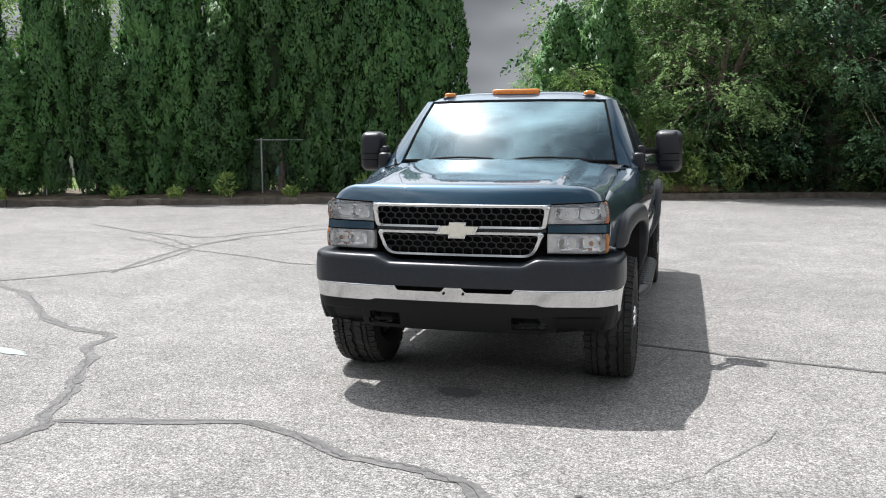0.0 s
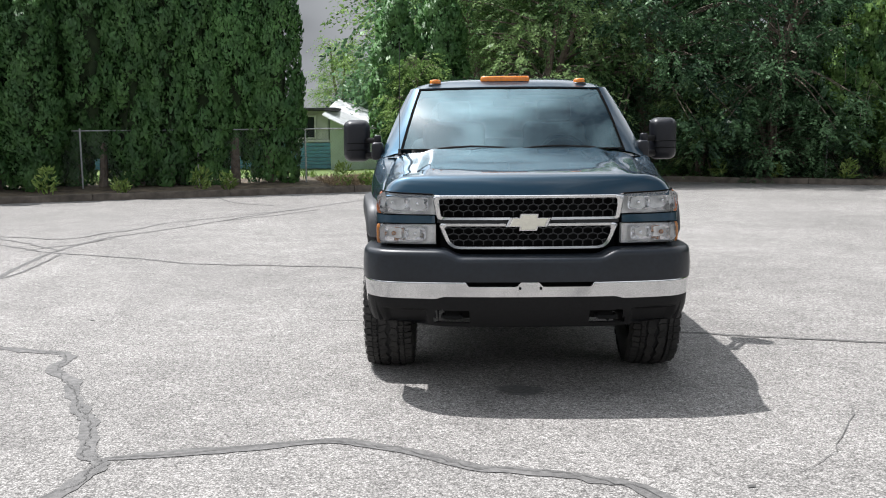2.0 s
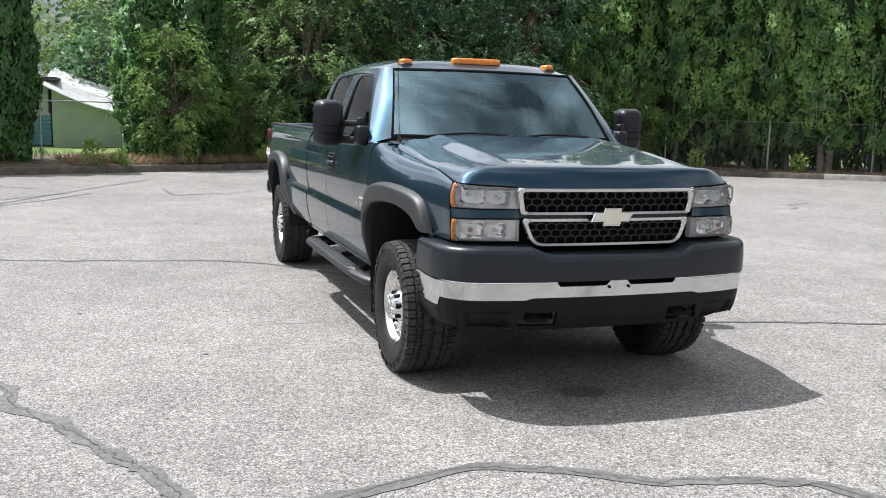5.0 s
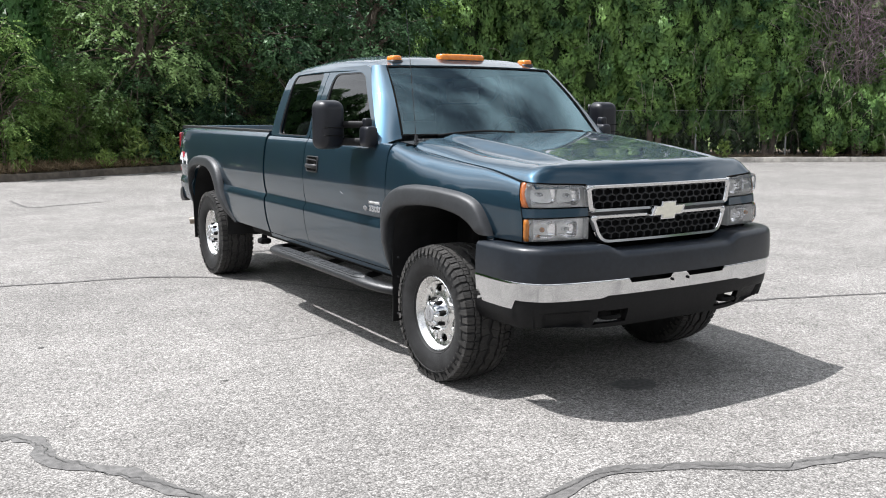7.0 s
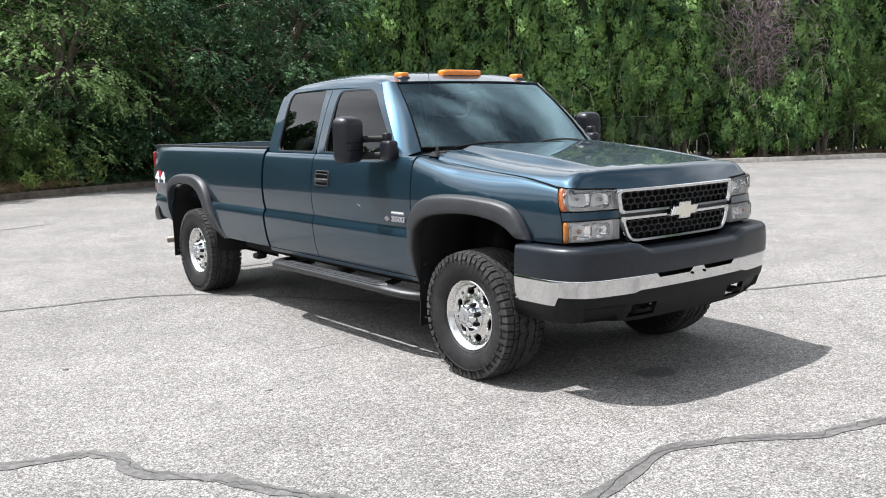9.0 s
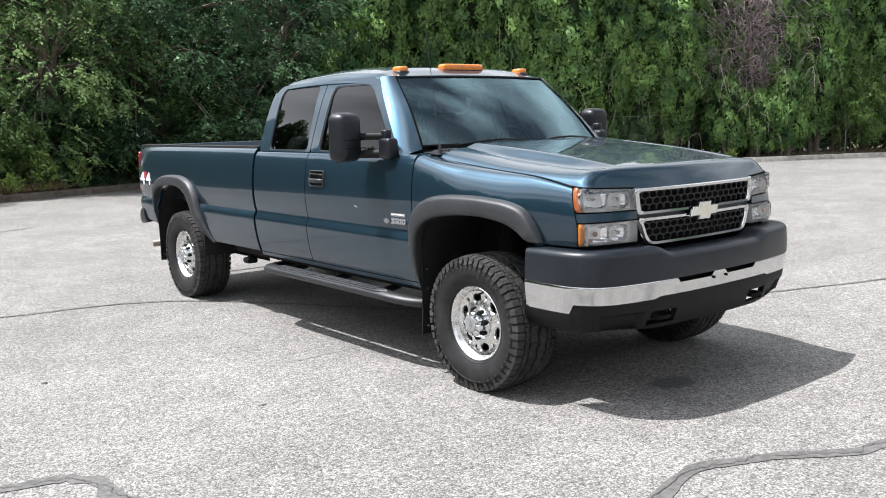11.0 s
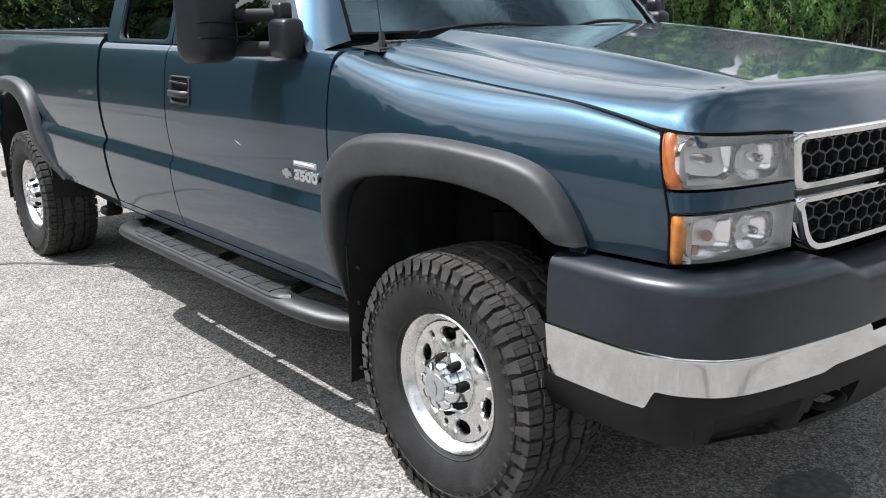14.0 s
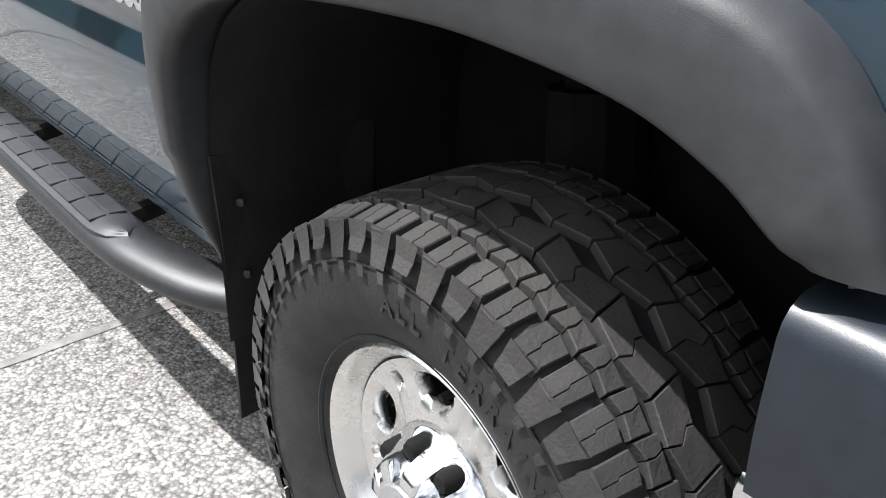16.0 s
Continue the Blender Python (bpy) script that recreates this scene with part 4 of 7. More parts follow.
while d < 38:
    back = 0.55 if 16.4 < d < 18.6 else 0.0
    p = edge(d + rnd.uniform(-0.15, 0.15), 1.8 + back + rnd.uniform(-0.3, 0.3))
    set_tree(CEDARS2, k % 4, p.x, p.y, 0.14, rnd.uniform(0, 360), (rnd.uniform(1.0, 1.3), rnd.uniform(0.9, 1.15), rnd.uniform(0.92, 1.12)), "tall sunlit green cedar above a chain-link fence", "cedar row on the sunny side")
    k += 1
    d += rnd.uniform(1.0, 1.35)
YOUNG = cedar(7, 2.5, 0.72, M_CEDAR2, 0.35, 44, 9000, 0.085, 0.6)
YOUNG.matrix_world = pose(*edge(16.7, 0.95), 0.12)
tagged(YOUNG, "short sunlit cedar before a dead tree", group="cedar row on the sunny side")
for d, off, h in ((17.7, 0.85, 0.85), (18.8, 0.95, 1.1)):
    p = edge(d, off)
    set_tree([YOUNG], 0, p.x, p.y, 0.12, 80 * d, (1.0, 1.0, h), "short sunlit cedar before a dead tree", "cedar row on the sunny side")
for src, d in zip(CEDARS2, (39.0, 40.1, 41.3, 42.4)):
    src.matrix_world = pose(*edge(d, 1.8), 0.14, 0, 0, 10)

# the first elm wears the leaf colour that has sunlight painted in
ELMS = [limb_tree("leafy_tree", "broad leafy green tree overhanging the lot edge", 8.0, 3.1, 51 + i, 34000, M_ELM if i else M_ELM_SUNLIT, 0.13, low=0.7, clusters=105, twig=3.2) for i in range(3)]
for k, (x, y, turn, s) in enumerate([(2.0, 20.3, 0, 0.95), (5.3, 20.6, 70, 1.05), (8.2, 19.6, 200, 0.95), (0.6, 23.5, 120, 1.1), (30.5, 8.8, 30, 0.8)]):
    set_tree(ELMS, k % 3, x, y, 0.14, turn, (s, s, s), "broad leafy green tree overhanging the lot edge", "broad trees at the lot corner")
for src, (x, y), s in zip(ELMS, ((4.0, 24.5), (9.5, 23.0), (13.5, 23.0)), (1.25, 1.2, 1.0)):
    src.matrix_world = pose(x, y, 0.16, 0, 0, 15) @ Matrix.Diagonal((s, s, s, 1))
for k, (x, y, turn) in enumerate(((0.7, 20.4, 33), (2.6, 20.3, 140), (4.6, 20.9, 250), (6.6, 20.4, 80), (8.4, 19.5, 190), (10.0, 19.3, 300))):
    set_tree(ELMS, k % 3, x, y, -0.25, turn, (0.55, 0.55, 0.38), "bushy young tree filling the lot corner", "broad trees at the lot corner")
PALE = limb_tree("pale_tree", "tall pale green tree far behind the homes", 14.0, 4.6, 77, 15000, M_PALE, 0.27, low=1.5, clusters=110, trunk_r=0.25, leaflets=7)
PALE.matrix_world = pose(-1.6, 44, 0.2)
for x, y, s in ((-8.5, 58, 0.55), (3.5, 50, 1.0), (-4.5, 62, 0.6), (-24, 45, 0.9), (-16, 40, 0.75), (-33, 38, 0.9)):
    set_tree([PALE], 0, x, y, 0.2, x * 31, (s, s, s), "tall pale green tree far behind the homes", "far trees")
# trees on the far side of the lot, behind the walk
FAR = limb_tree("far_tree", "leafy tree on the open side of the lot", 9.0, 3.8, 83, 6500, M_ELM, 0.34, low=1.0, clusters=70, trunk_r=0.2, leaflets=7)
FAR.matrix_world = pose(-52, -8, 0, 0, 0, 10) @ Matrix.Diagonal((0.55, 0.55, 0.5, 1))
for i, (x, y, s) in enumerate(((-50, 2, 0.45), (-55, 12, 0.5), (-49, -19, 0.45), (-40, -34, 0.6), (-26, -46, 0.8), (-10, -52, 0.85), (8, -50, 0.8), (24, -46, 0.85), (38, -34, 0.8))):
    set_tree([FAR], 0, x, y, 0.0, i * 47, (s, s, s), "leafy tree on the open side of the lot", "far trees")
for i, (x, y, s) in enumerate(((-1.5, 27.5, 0.8), (2.2, 28.0, 0.9), (5.8, 28.5, 0.95), (9.6, 27.0, 0.95), (13.0, 25.8, 0.9), (16.8, 23.5, 0.8), (4.2, 22.8, 0.45), (7.4, 22.6, 0.45), (1.2, 22.4, 0.42), (10.8, 21.4, 0.45))):
    set_tree([FAR], 0, x, y, -0.3, i * 61, (s, s, s), "dense leafy tree behind the lot corner", "broad trees at the lot corner")
SHRUB = limb_tree("shrub", "tall pale-leaved shrub at the fence", 3.2, 1.05, 90, 12500, M_PALE, 0.08, low=0.4, clusters=75, trunk_r=0.02, twig=3.6)
SHRUB.matrix_world = pose(-1.3, 17.9, 0.15)
tagged(SHRUB, category="shrub")
for x, y, s, m in ((0.3, 18.7, 0.62, 30), (1.4, 18.9, 0.5, 80), (11.2, 17.7, 0.75, 130), (25.4, 11.2, 0.95, 220), (27.2, 10.1, 0.8, 20)):
    set_tree([SHRUB], 0, x, y, 0.14, m, (s, s, s), "pale-leaved shrub growing at the fence")

# a dead cedar: bare grey-brown limbs and hanging twigs
dead = thing("dead_tree", "dead cedar with bare tangled grey-brown twigs", "tree", m=pose(*edge(17.6, 1.15), 0.14, 0, 0, -25))
bm = bmesh.new()
rnd = random.Random(5)
tube(bm, spline([(0, 0, -0.1), (0.1, 0, 2), (0, 0.1, 4.5), (0.1, 0, 6.2)], 10), [0.11 * (1 - i / 12) for i in range(11)], 7)
tube(bm, spline([(0.9, 0.3, -0.1), (0.8, 0.2, 2), (0.9, 0.2, 4.2), (0.7, 0, 5.6)], 10), [0.09 * (1 - i / 12) for i in range(11)], 7)
part("trunk", bm, M_BARK, dead)
bm = bmesh.new()
for k in range(820):
    a, z = rnd.uniform(0, math.tau), 2.1 + 4.2 * rnd.random() ** 0.9
    x0 = rnd.gauss(0.3, 1.15)
    L = rnd.uniform(0.3, 0.9)
    e = Vector((x0 + math.cos(a) * L, math.sin(a) * L * 0.45 - 0.35, z + rnd.uniform(-0.5, 0.5)))
    s = Vector((x0 * 0.7, 0, z - 0.2))
    tube(bm, spline([s, s.lerp(e, 0.5) + Vector((0, 0, 0.15)), e, e + Vector((rnd.uniform(-0.3, 0.3), -0.1, rnd.uniform(-0.4, 0.1)))], 5), [0.008, 0.007, 0.006, 0.005, 0.004, 0.003], 3, caps=False)
part("bare_crown", bm, M_DEAD, dead)

# weeds, dry grass and lawn tufts


def tuft(name, label, category, x, y, z, height, radius, blades, material, seed, leafy=0.4, aspect=0.12, kind=""):
    r = np.random.RandomState(seed)
    a = r.uniform(0, math.tau, blades)
    c = np.stack([np.cos(a), np.sin(a), np.zeros(blades)], 1) * (radius * np.sqrt(r.uniform(0, 1, blades)))[:, None]
    o = c / (np.linalg.norm(c, axis=1)[:, None] + 1e-6)
    q = r.uniform(0.1, 1, blades)
    c[:, 2] = q * height
    c[:, :2] *= (0.4 + 0.6 * np.sin(np.pi * q))[:, None]
    v, f = sprays(c, o, leafy, r, lift=0.55, spread=0.8, aspect=aspect)
    v[:, 2] = np.maximum(v[:, 2], 0.0)
    ob = raw(name, (v + np.array([x, y, z])).tolist(), f.tolist(), material)
    return tagged(ob, label, category, "weeds along the kerb" if not kind else "", kind)


rnd = random.Random(3)
for k, (d, h) in enumerate([(-21.3, 0.3), (-17.2, 0.28), (-15.95, 0.62), (-12.6, 0.55), (-12.0, 0.4), (-9.2, 0.6), (-8.6, 0.35), (-6.9, 0.72), (-4.9, 0.45), (-4.1, 0.95), (-3.0, 0.75), (-14.4, 0.3), (-18.6, 0.3), (1.3, 0.5), (4.6, 0.5), (7.6, 0.6), (10.4, 0.55), (13.2, 0.5), (16.5, 0.3), (2.8, 0.4)]):
    p = edge(d, 0.25 + 0.2 * rnd.random())
    tuft("weed", "leafy green weed growing behind the kerb", "weed", p.x, p.y, 0.12, h, 0.16 + 0.18 * h, int(60 + 130 * h), M_WEED, 100 + k, leafy=0.13, aspect=0.32)
r = np.random.RandomState(9)
for name, label, d0, d1, o0, o1, count, hgt, material in (("dry_grass", "dry straw-coloured grass and seed heads at the fence foot", -9.5, -3.4, 0.2, 2.2, 7000, 0.24, M_DRY), ("grass", "low green grass behind the kerb", -40, -9, 3.0, 7.5, 5000, 0.22, M_BLADE),
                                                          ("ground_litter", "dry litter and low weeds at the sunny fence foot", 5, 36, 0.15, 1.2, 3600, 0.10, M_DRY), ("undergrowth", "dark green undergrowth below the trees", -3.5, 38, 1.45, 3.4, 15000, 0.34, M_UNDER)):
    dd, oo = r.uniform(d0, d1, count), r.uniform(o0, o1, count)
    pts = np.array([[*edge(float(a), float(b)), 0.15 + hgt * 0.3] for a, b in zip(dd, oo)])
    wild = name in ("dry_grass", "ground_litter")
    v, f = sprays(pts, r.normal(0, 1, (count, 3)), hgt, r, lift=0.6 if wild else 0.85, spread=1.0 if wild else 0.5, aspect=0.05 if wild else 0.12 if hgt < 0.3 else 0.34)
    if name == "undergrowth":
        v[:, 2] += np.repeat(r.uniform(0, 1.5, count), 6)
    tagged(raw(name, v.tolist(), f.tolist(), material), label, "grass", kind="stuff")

# ---- chain-link fence ----


def fence_run(ds, off, height, base, label, rail=0.016):
    f = thing("chain_link_fence", label, "fence", "chain-link fences")
    for d in ds:
        p = edge(d, off)
        bm = bmesh.new()
        tube(bm, [(p.x, p.y, base - 0.1), (p.x, p.y, base + height)], 0.024, 8)
        bmesh.ops.create_uvsphere(bm, u_segments=8, v_segments=5, radius=0.029, matrix=Matrix.Translation((p.x, p.y, base + height)))
        part("post", bm, M_GALV, f)
    for a, b in zip(ds, ds[1:]):
        p, q = edge(a, off), edge(b, off)
        bm = bmesh.new()
        tube(bm, [(p.x, p.y, base + height - 0.03), (q.x, q.y, base + height - 0.03)], rail, 7)
        part("rail", bm, M_GALV, f)
        L = (q - p).length
        u = (q - p) / L
        verts, faces = [], []
        w, H = 0.0014, height - 0.08
        s = -H
        while s < L:
            for sg in (1, -1):
                a0, a1 = max(s, 0), min(s + H, L)
                if a1 > a0:
                    z0, z1 = (a0 - s, a1 - s) if sg > 0 else (H - (a0 - s), H - (a1 - s))
                    i = len(verts)
                    for aa, zz in ((a0, z0), (a1, z1)):
                        c = p + u * aa
                        verts += [(c.x, c.y, base + 0.03 + zz - w), (c.x, c.y, base + 0.03 + zz + w)]
                    faces.append((i, i + 2, i + 3, i + 1))
            s += 0.085
        raw("wire_mesh", verts, faces, M_WIRE, f)
    return f


fence_run([-40 + 2.75 * i for i in range(14)] + [-2.6], 2.15, 1.42, 0.16, "galvanised chain-link fence in front of the cedar row")
fence_run([4.0 + 2.9 * i for i in range(12)], 1.35, 1.4, 0.14, "galvanised chain-link fence below sunlit cedars", 0.006)

# ---- homes behind the fence ----


home = thing("mobile_home", "pale mobile home with teal-blue skirting and flat roof", "house", m=pose(-9.6, 26.0, 0.2))
bm = bmesh.new(); box(bm, (-4.8, -1.4, 0.0), (4.9, 3.0, 1.95), 0.03); part("wall", bm, M_WHITE, home)
bm = bmesh.new(); box(bm, (-4.85, -1.48, 0.905), (4.95, -1.404, 0.99), 0.01, 1); part("trim_board", bm, M_WHITE, home, "white board above the skirting")
for k in range(7):
    bm = bmesh.new(); box(bm, (-4.86, -1.47, 0.02 + k * 0.125), (4.96, -1.402, 0.135 + k * 0.125), 0.012, 1); part("skirting_board", bm, M_BLUE, home)
bm = bmesh.new(); box(bm, (-5.1, -1.8, 1.95), (5.2, 3.3, 2.05), 0.03); part("roof", bm, M_ROOFING, home)
for x in (-3.6, -1.2, 1.2, 4.0):
    bm = bmesh.new()
    for lo, hi in (((x - 0.5, -1.47, 1.02), (x + 0.5, -1.404, 1.07)), ((x - 0.5, -1.47, 1.75), (x + 0.5, -1.404, 1.80)), ((x - 0.5, -1.47, 1.07), (x - 0.44, -1.404, 1.75)), ((x + 0.44, -1.47, 1.07), (x + 0.5, -1.404, 1.75))):
        box(bm, lo, hi)
    w = part("window", bm, M_WHITE, home, "white framed window")
    bm = bmesh.new(); box(bm, (x - 0.44, -1.43, 1.07), (x + 0.44, -1.404, 1.75)); part("pane", bm, M_PANE, w)
shed = thing("shed", "mint green shed with a sagging white corrugated roof", "shed", m=pose(-3.75, 25.2, 0.2))
bm = bmesh.new()
vs = [bm.verts.new(p) for p in ((-0.8, -1.3, 0), (1.1, -1.3, 0), (1.1, -1.3, 0.98), (-0.8, -1.3, 1.66), (-0.8, 2, 0), (1.1, 2, 0), (1.1, 2, 1.45), (-0.8, 2, 2.2))]
for q in ((0, 1, 2, 3), (5, 4, 7, 6), (1, 5, 6, 2), (4, 0, 3, 7), (3, 2, 6, 7)):
    bm.faces.new([vs[i] for i in q])
part("wall", bm, M_MINT, shed, smooth=0)
bm = bmesh.new(); grid(bm, lambda u, v: (-1.0 + 2.3 * u, -1.65 + 3.9 * v, 1.80 - 0.78 * u + 0.62 * v - 0.12 * math.sin(math.pi * u) * (1 - v) + 0.018 * math.sin(v * 3.9 / 0.076 * math.tau)), 8, 206)
flange(bm, (0, 0, -1), 0.03); part("roof", bm, M_TIN, shed, smooth=60)
home2 = thing("white_house", "white house glimpsed behind the cedars", "house", m=pose(-20.5, 23.5, 0.2))
bm = bmesh.new(); box(bm, (-5, 0, 0), (4.5, 6, 2.7), 0.02); part("wall", bm, M_WHITE, home2)
bm = bmesh.new()
vs = [bm.verts.new(p) for p in ((-5.5, -0.5, 2.7), (5, -0.5, 2.7), (5, 6.5, 2.7), (-5.5, 6.5, 2.7), (-5.5, 3, 4.3), (5, 3, 4.3))]
for q in ((0, 1, 5, 4), (2, 3, 4, 5), (1, 2, 5), (3, 0, 4), (3, 2, 1, 0)):
    bm.faces.new([vs[i] for i in q])
part("roof", bm, M_ROOFING, home2, smooth=0)
for x in (-3.2, 0.3, 3.0):
    bm = bmesh.new(); box(bm, (x - 0.55, -0.05, 0.95), (x + 0.55, -0.004, 2.0), 0.01); w = part("window", bm, M_WHITE, home2)
    bm = bmesh.new(); box(bm, (x - 0.45, -0.075, 1.05), (x + 0.45, -0.054, 1.9)); part("pane", bm, M_PANE, w)

# ---- the pickup truck: front axle at y = 0, nose towards -y, centre line at x = 0 ----
truck = thing("pickup_truck", "dark teal metallic extended-cab pickup truck parked on asphalt", "truck")
HALF = [(-0.78, 0.800), (-0.70, 0.858), (-0.60, 0.874), (-0.40, 0.905), (-0.20, 0.938), (0.0, 0.962), (0.25, 0.984), (0.5, 0.995), (1.0, 1.0), (4.6, 1.0), (4.9, 0.992), (5.1, 0.972)]
TUCK = [(0.40, 0.085), (0.50, 0.062), (0.56, 0.046), (0.65, 0.020), (0.75, 0.004), (0.82, -0.002), (0.842, 0.001), (0.872, 0.019), (0.885, 0.020), (0.905, 0.014), (0.95, 0.006), (1.03, 0.0), (1.12, 0.002), (1.20, 0.010), (1.27, 0.022), (1.32, 0.036), (1.36, 0.055), (1.42, 0.08)]


def side_x(y, z):
    """Half width of the body at a place along and up its side."""
    return bend(HALF, y) - bend(TUCK, z)


HOOD_W = [(-0.80, 0.770), (-0.72, 0.808), (-0.60, 0.822), (-0.04, 0.830), (0.36, 0.834), (0.50, 0.836)]
FEND_TOP = [(-0.78, 1.146), (-0.70, 1.176), (-0.62, 1.194), (-0.54, 1.210), (-0.39, 1.234), (-0.10, 1.259), (0.21, 1.291), (0.34, 1.309), (0.43, 1.325), (0.50, 1.340), (0.60, 1.350)]


def arch_z(y, yc, r_top, half, base):
    """Lower edge of the body over a wheel: the arch inside, the sill outside."""
    q = abs(y - yc) / half
    return base if q >= 1 else max(base, 0.52 + (r_top - 0.52) * (1 - q ** 4) ** (1 / 3.2))


def side_panel(name, s, y0, y1, zlo, zhi, nu, nv, roll=0.0, material=M_PAINT, label="", parent=None, roll_h=0.11, shear=0.0):
    bm = bmesh.new()
    base = min(zlo(y0 + (y1 - y0) * i / 40) for i in range(41))

    def spot(u, v):
        y = y0 + (y1 - y0) * u
        a, b = zlo(y), zhi(y)
        z = max(a, base + (b - base) * (1 - (1 - v) ** 1.7))
        if shear:
            y -= shear * (1.06 - max(z, 0.99)) * max(0, 1 - u * 2.2)
        t = max(0.0, (z - (b - roll_h)) / roll_h)
        square = 2.0 + (1.2 * smooth_step(-0.35, 0.52, y) + 2.4 * smooth_step(0.10, 0.515, y) if not roll else 0.0)
        return (s * (side_x(y, z) - (roll or side_x(y, b) - bend(HOOD_W, y) - 0.004) * (1 - max(0, 1 - min(1, t) ** square) ** (1 / square))), y, z)
    grid(bm, spot, nu, nv)
    flange(bm, (-s, 0, 0), 0.03)
    return part(name, bm, material, parent or truck, label, smooth=30)


G = 0.004
for s in (-1, 1):
    side_panel("front_fender", s, -0.684, 0.517 - G, lambda y: arch_z(y, 0.03, 1.06, 0.485, 0.56) if y > -0.445 else 0.885, lambda y: bend(FEND_TOP, y), 70, 34, roll=0, roll_h=0.185, shear=0.26)
    side_panel("front_door", s, 0.517 + G, 1.775 - G, lambda y: 0.565, lambda y: 1.342, 30, 40, roll=0.02, roll_h=0.05)
    side_panel("rear_door", s, 1.775 + G, 2.558, lambda y: 0.565, lambda y: 1.342, 20, 40, roll=0.02, roll_h=0.05)
    side_panel("bed_side", s, 2.592, 5.075, lambda y: arch_z(y, 4.09, 1.02, 0.51, 0.56) if y < 4.60 else 0.62 + 0.12 * (y - 4.60), lambda y: 1.375, 90, 40, roll=0.035, roll_h=0.05)
    side_panel("rocker_panel", s, 0.50, 2.565, lambda y: 0.532, lambda y: 0.559, 8, 3, roll=0.001, label="painted lower sill", material=M_PAINT)
    # dark inner shell behind the panel gaps
    bm = bmesh.new()
    grid(bm, lambda u, v: (s * (side_x(0.55 + 4.4 * u, 0.5 + 0.82 * v) - 0.035), 0.55 + 2.6 * u, 0.5 + 0.82 * v), 14, 8)
    part("inner_shell", bm, M_DARK, truck)

# ---- cab ----
BELT = 1.345


def house_x(z):
    """Half width of the cab above the belt line."""
    return 0.945 - 0.385 * (z - BELT) - 0.16 * max(0, z - 1.68) ** 1.5 + 0.006 * math.sin(math.pi * min(1, (z - BELT) / 0.48))


def ring_patch(bm, outer, inner, at, steps=4):
    """A band of quads between two loops with as many points each, mapped by at(y, z)."""
    loops = [[bm.verts.new(at(*a.lerp(b, k / steps))) for a, b in zip(outer, inner)] for k in range(steps + 1)]
    n = len(outer)
    for r, q in zip(loops, loops[1:]):
        for i in range(n):
            bm.faces.new((r[i], r[(i + 1) % n], q[(i + 1) % n], q[i]))
    return loops


def align(a, b):
    """Turns loop b so that it starts nearest to a's start."""
    k = min(range(len(b)), key=lambda i: (b[i] - a[0]).length)
    return b[k:] + b[:k]


N = 72
DOOR_FRAME = round_loop([(0.690, 1.343), (1.771, 1.343), (1.80, 1.845), (1.20, 1.845), (1.135, 1.805)], [0.004, 0.004, 0.01, 0.06, 0.05])
DOOR_WIN = round_loop([(0.745, 1.352), (1.672, 1.352), (1.695, 1.800), (1.215, 1.800)], [0.012, 0.03, 0.07, 0.10])
QUART_FRAME = round_loop([(1.779, 1.343), (2.535, 1.343), (2.575, 1.60), (2.535, 1.835), (1.808, 1.845)], [0.004, 0.02, 0.2, 0.14, 0.01])
QUART_WIN = round_loop([(1.822, 1.352), (2.400, 1.352), (2.435, 1.815), (1.890, 1.815)], [0.035, 0.06, 0.09, 0.035])
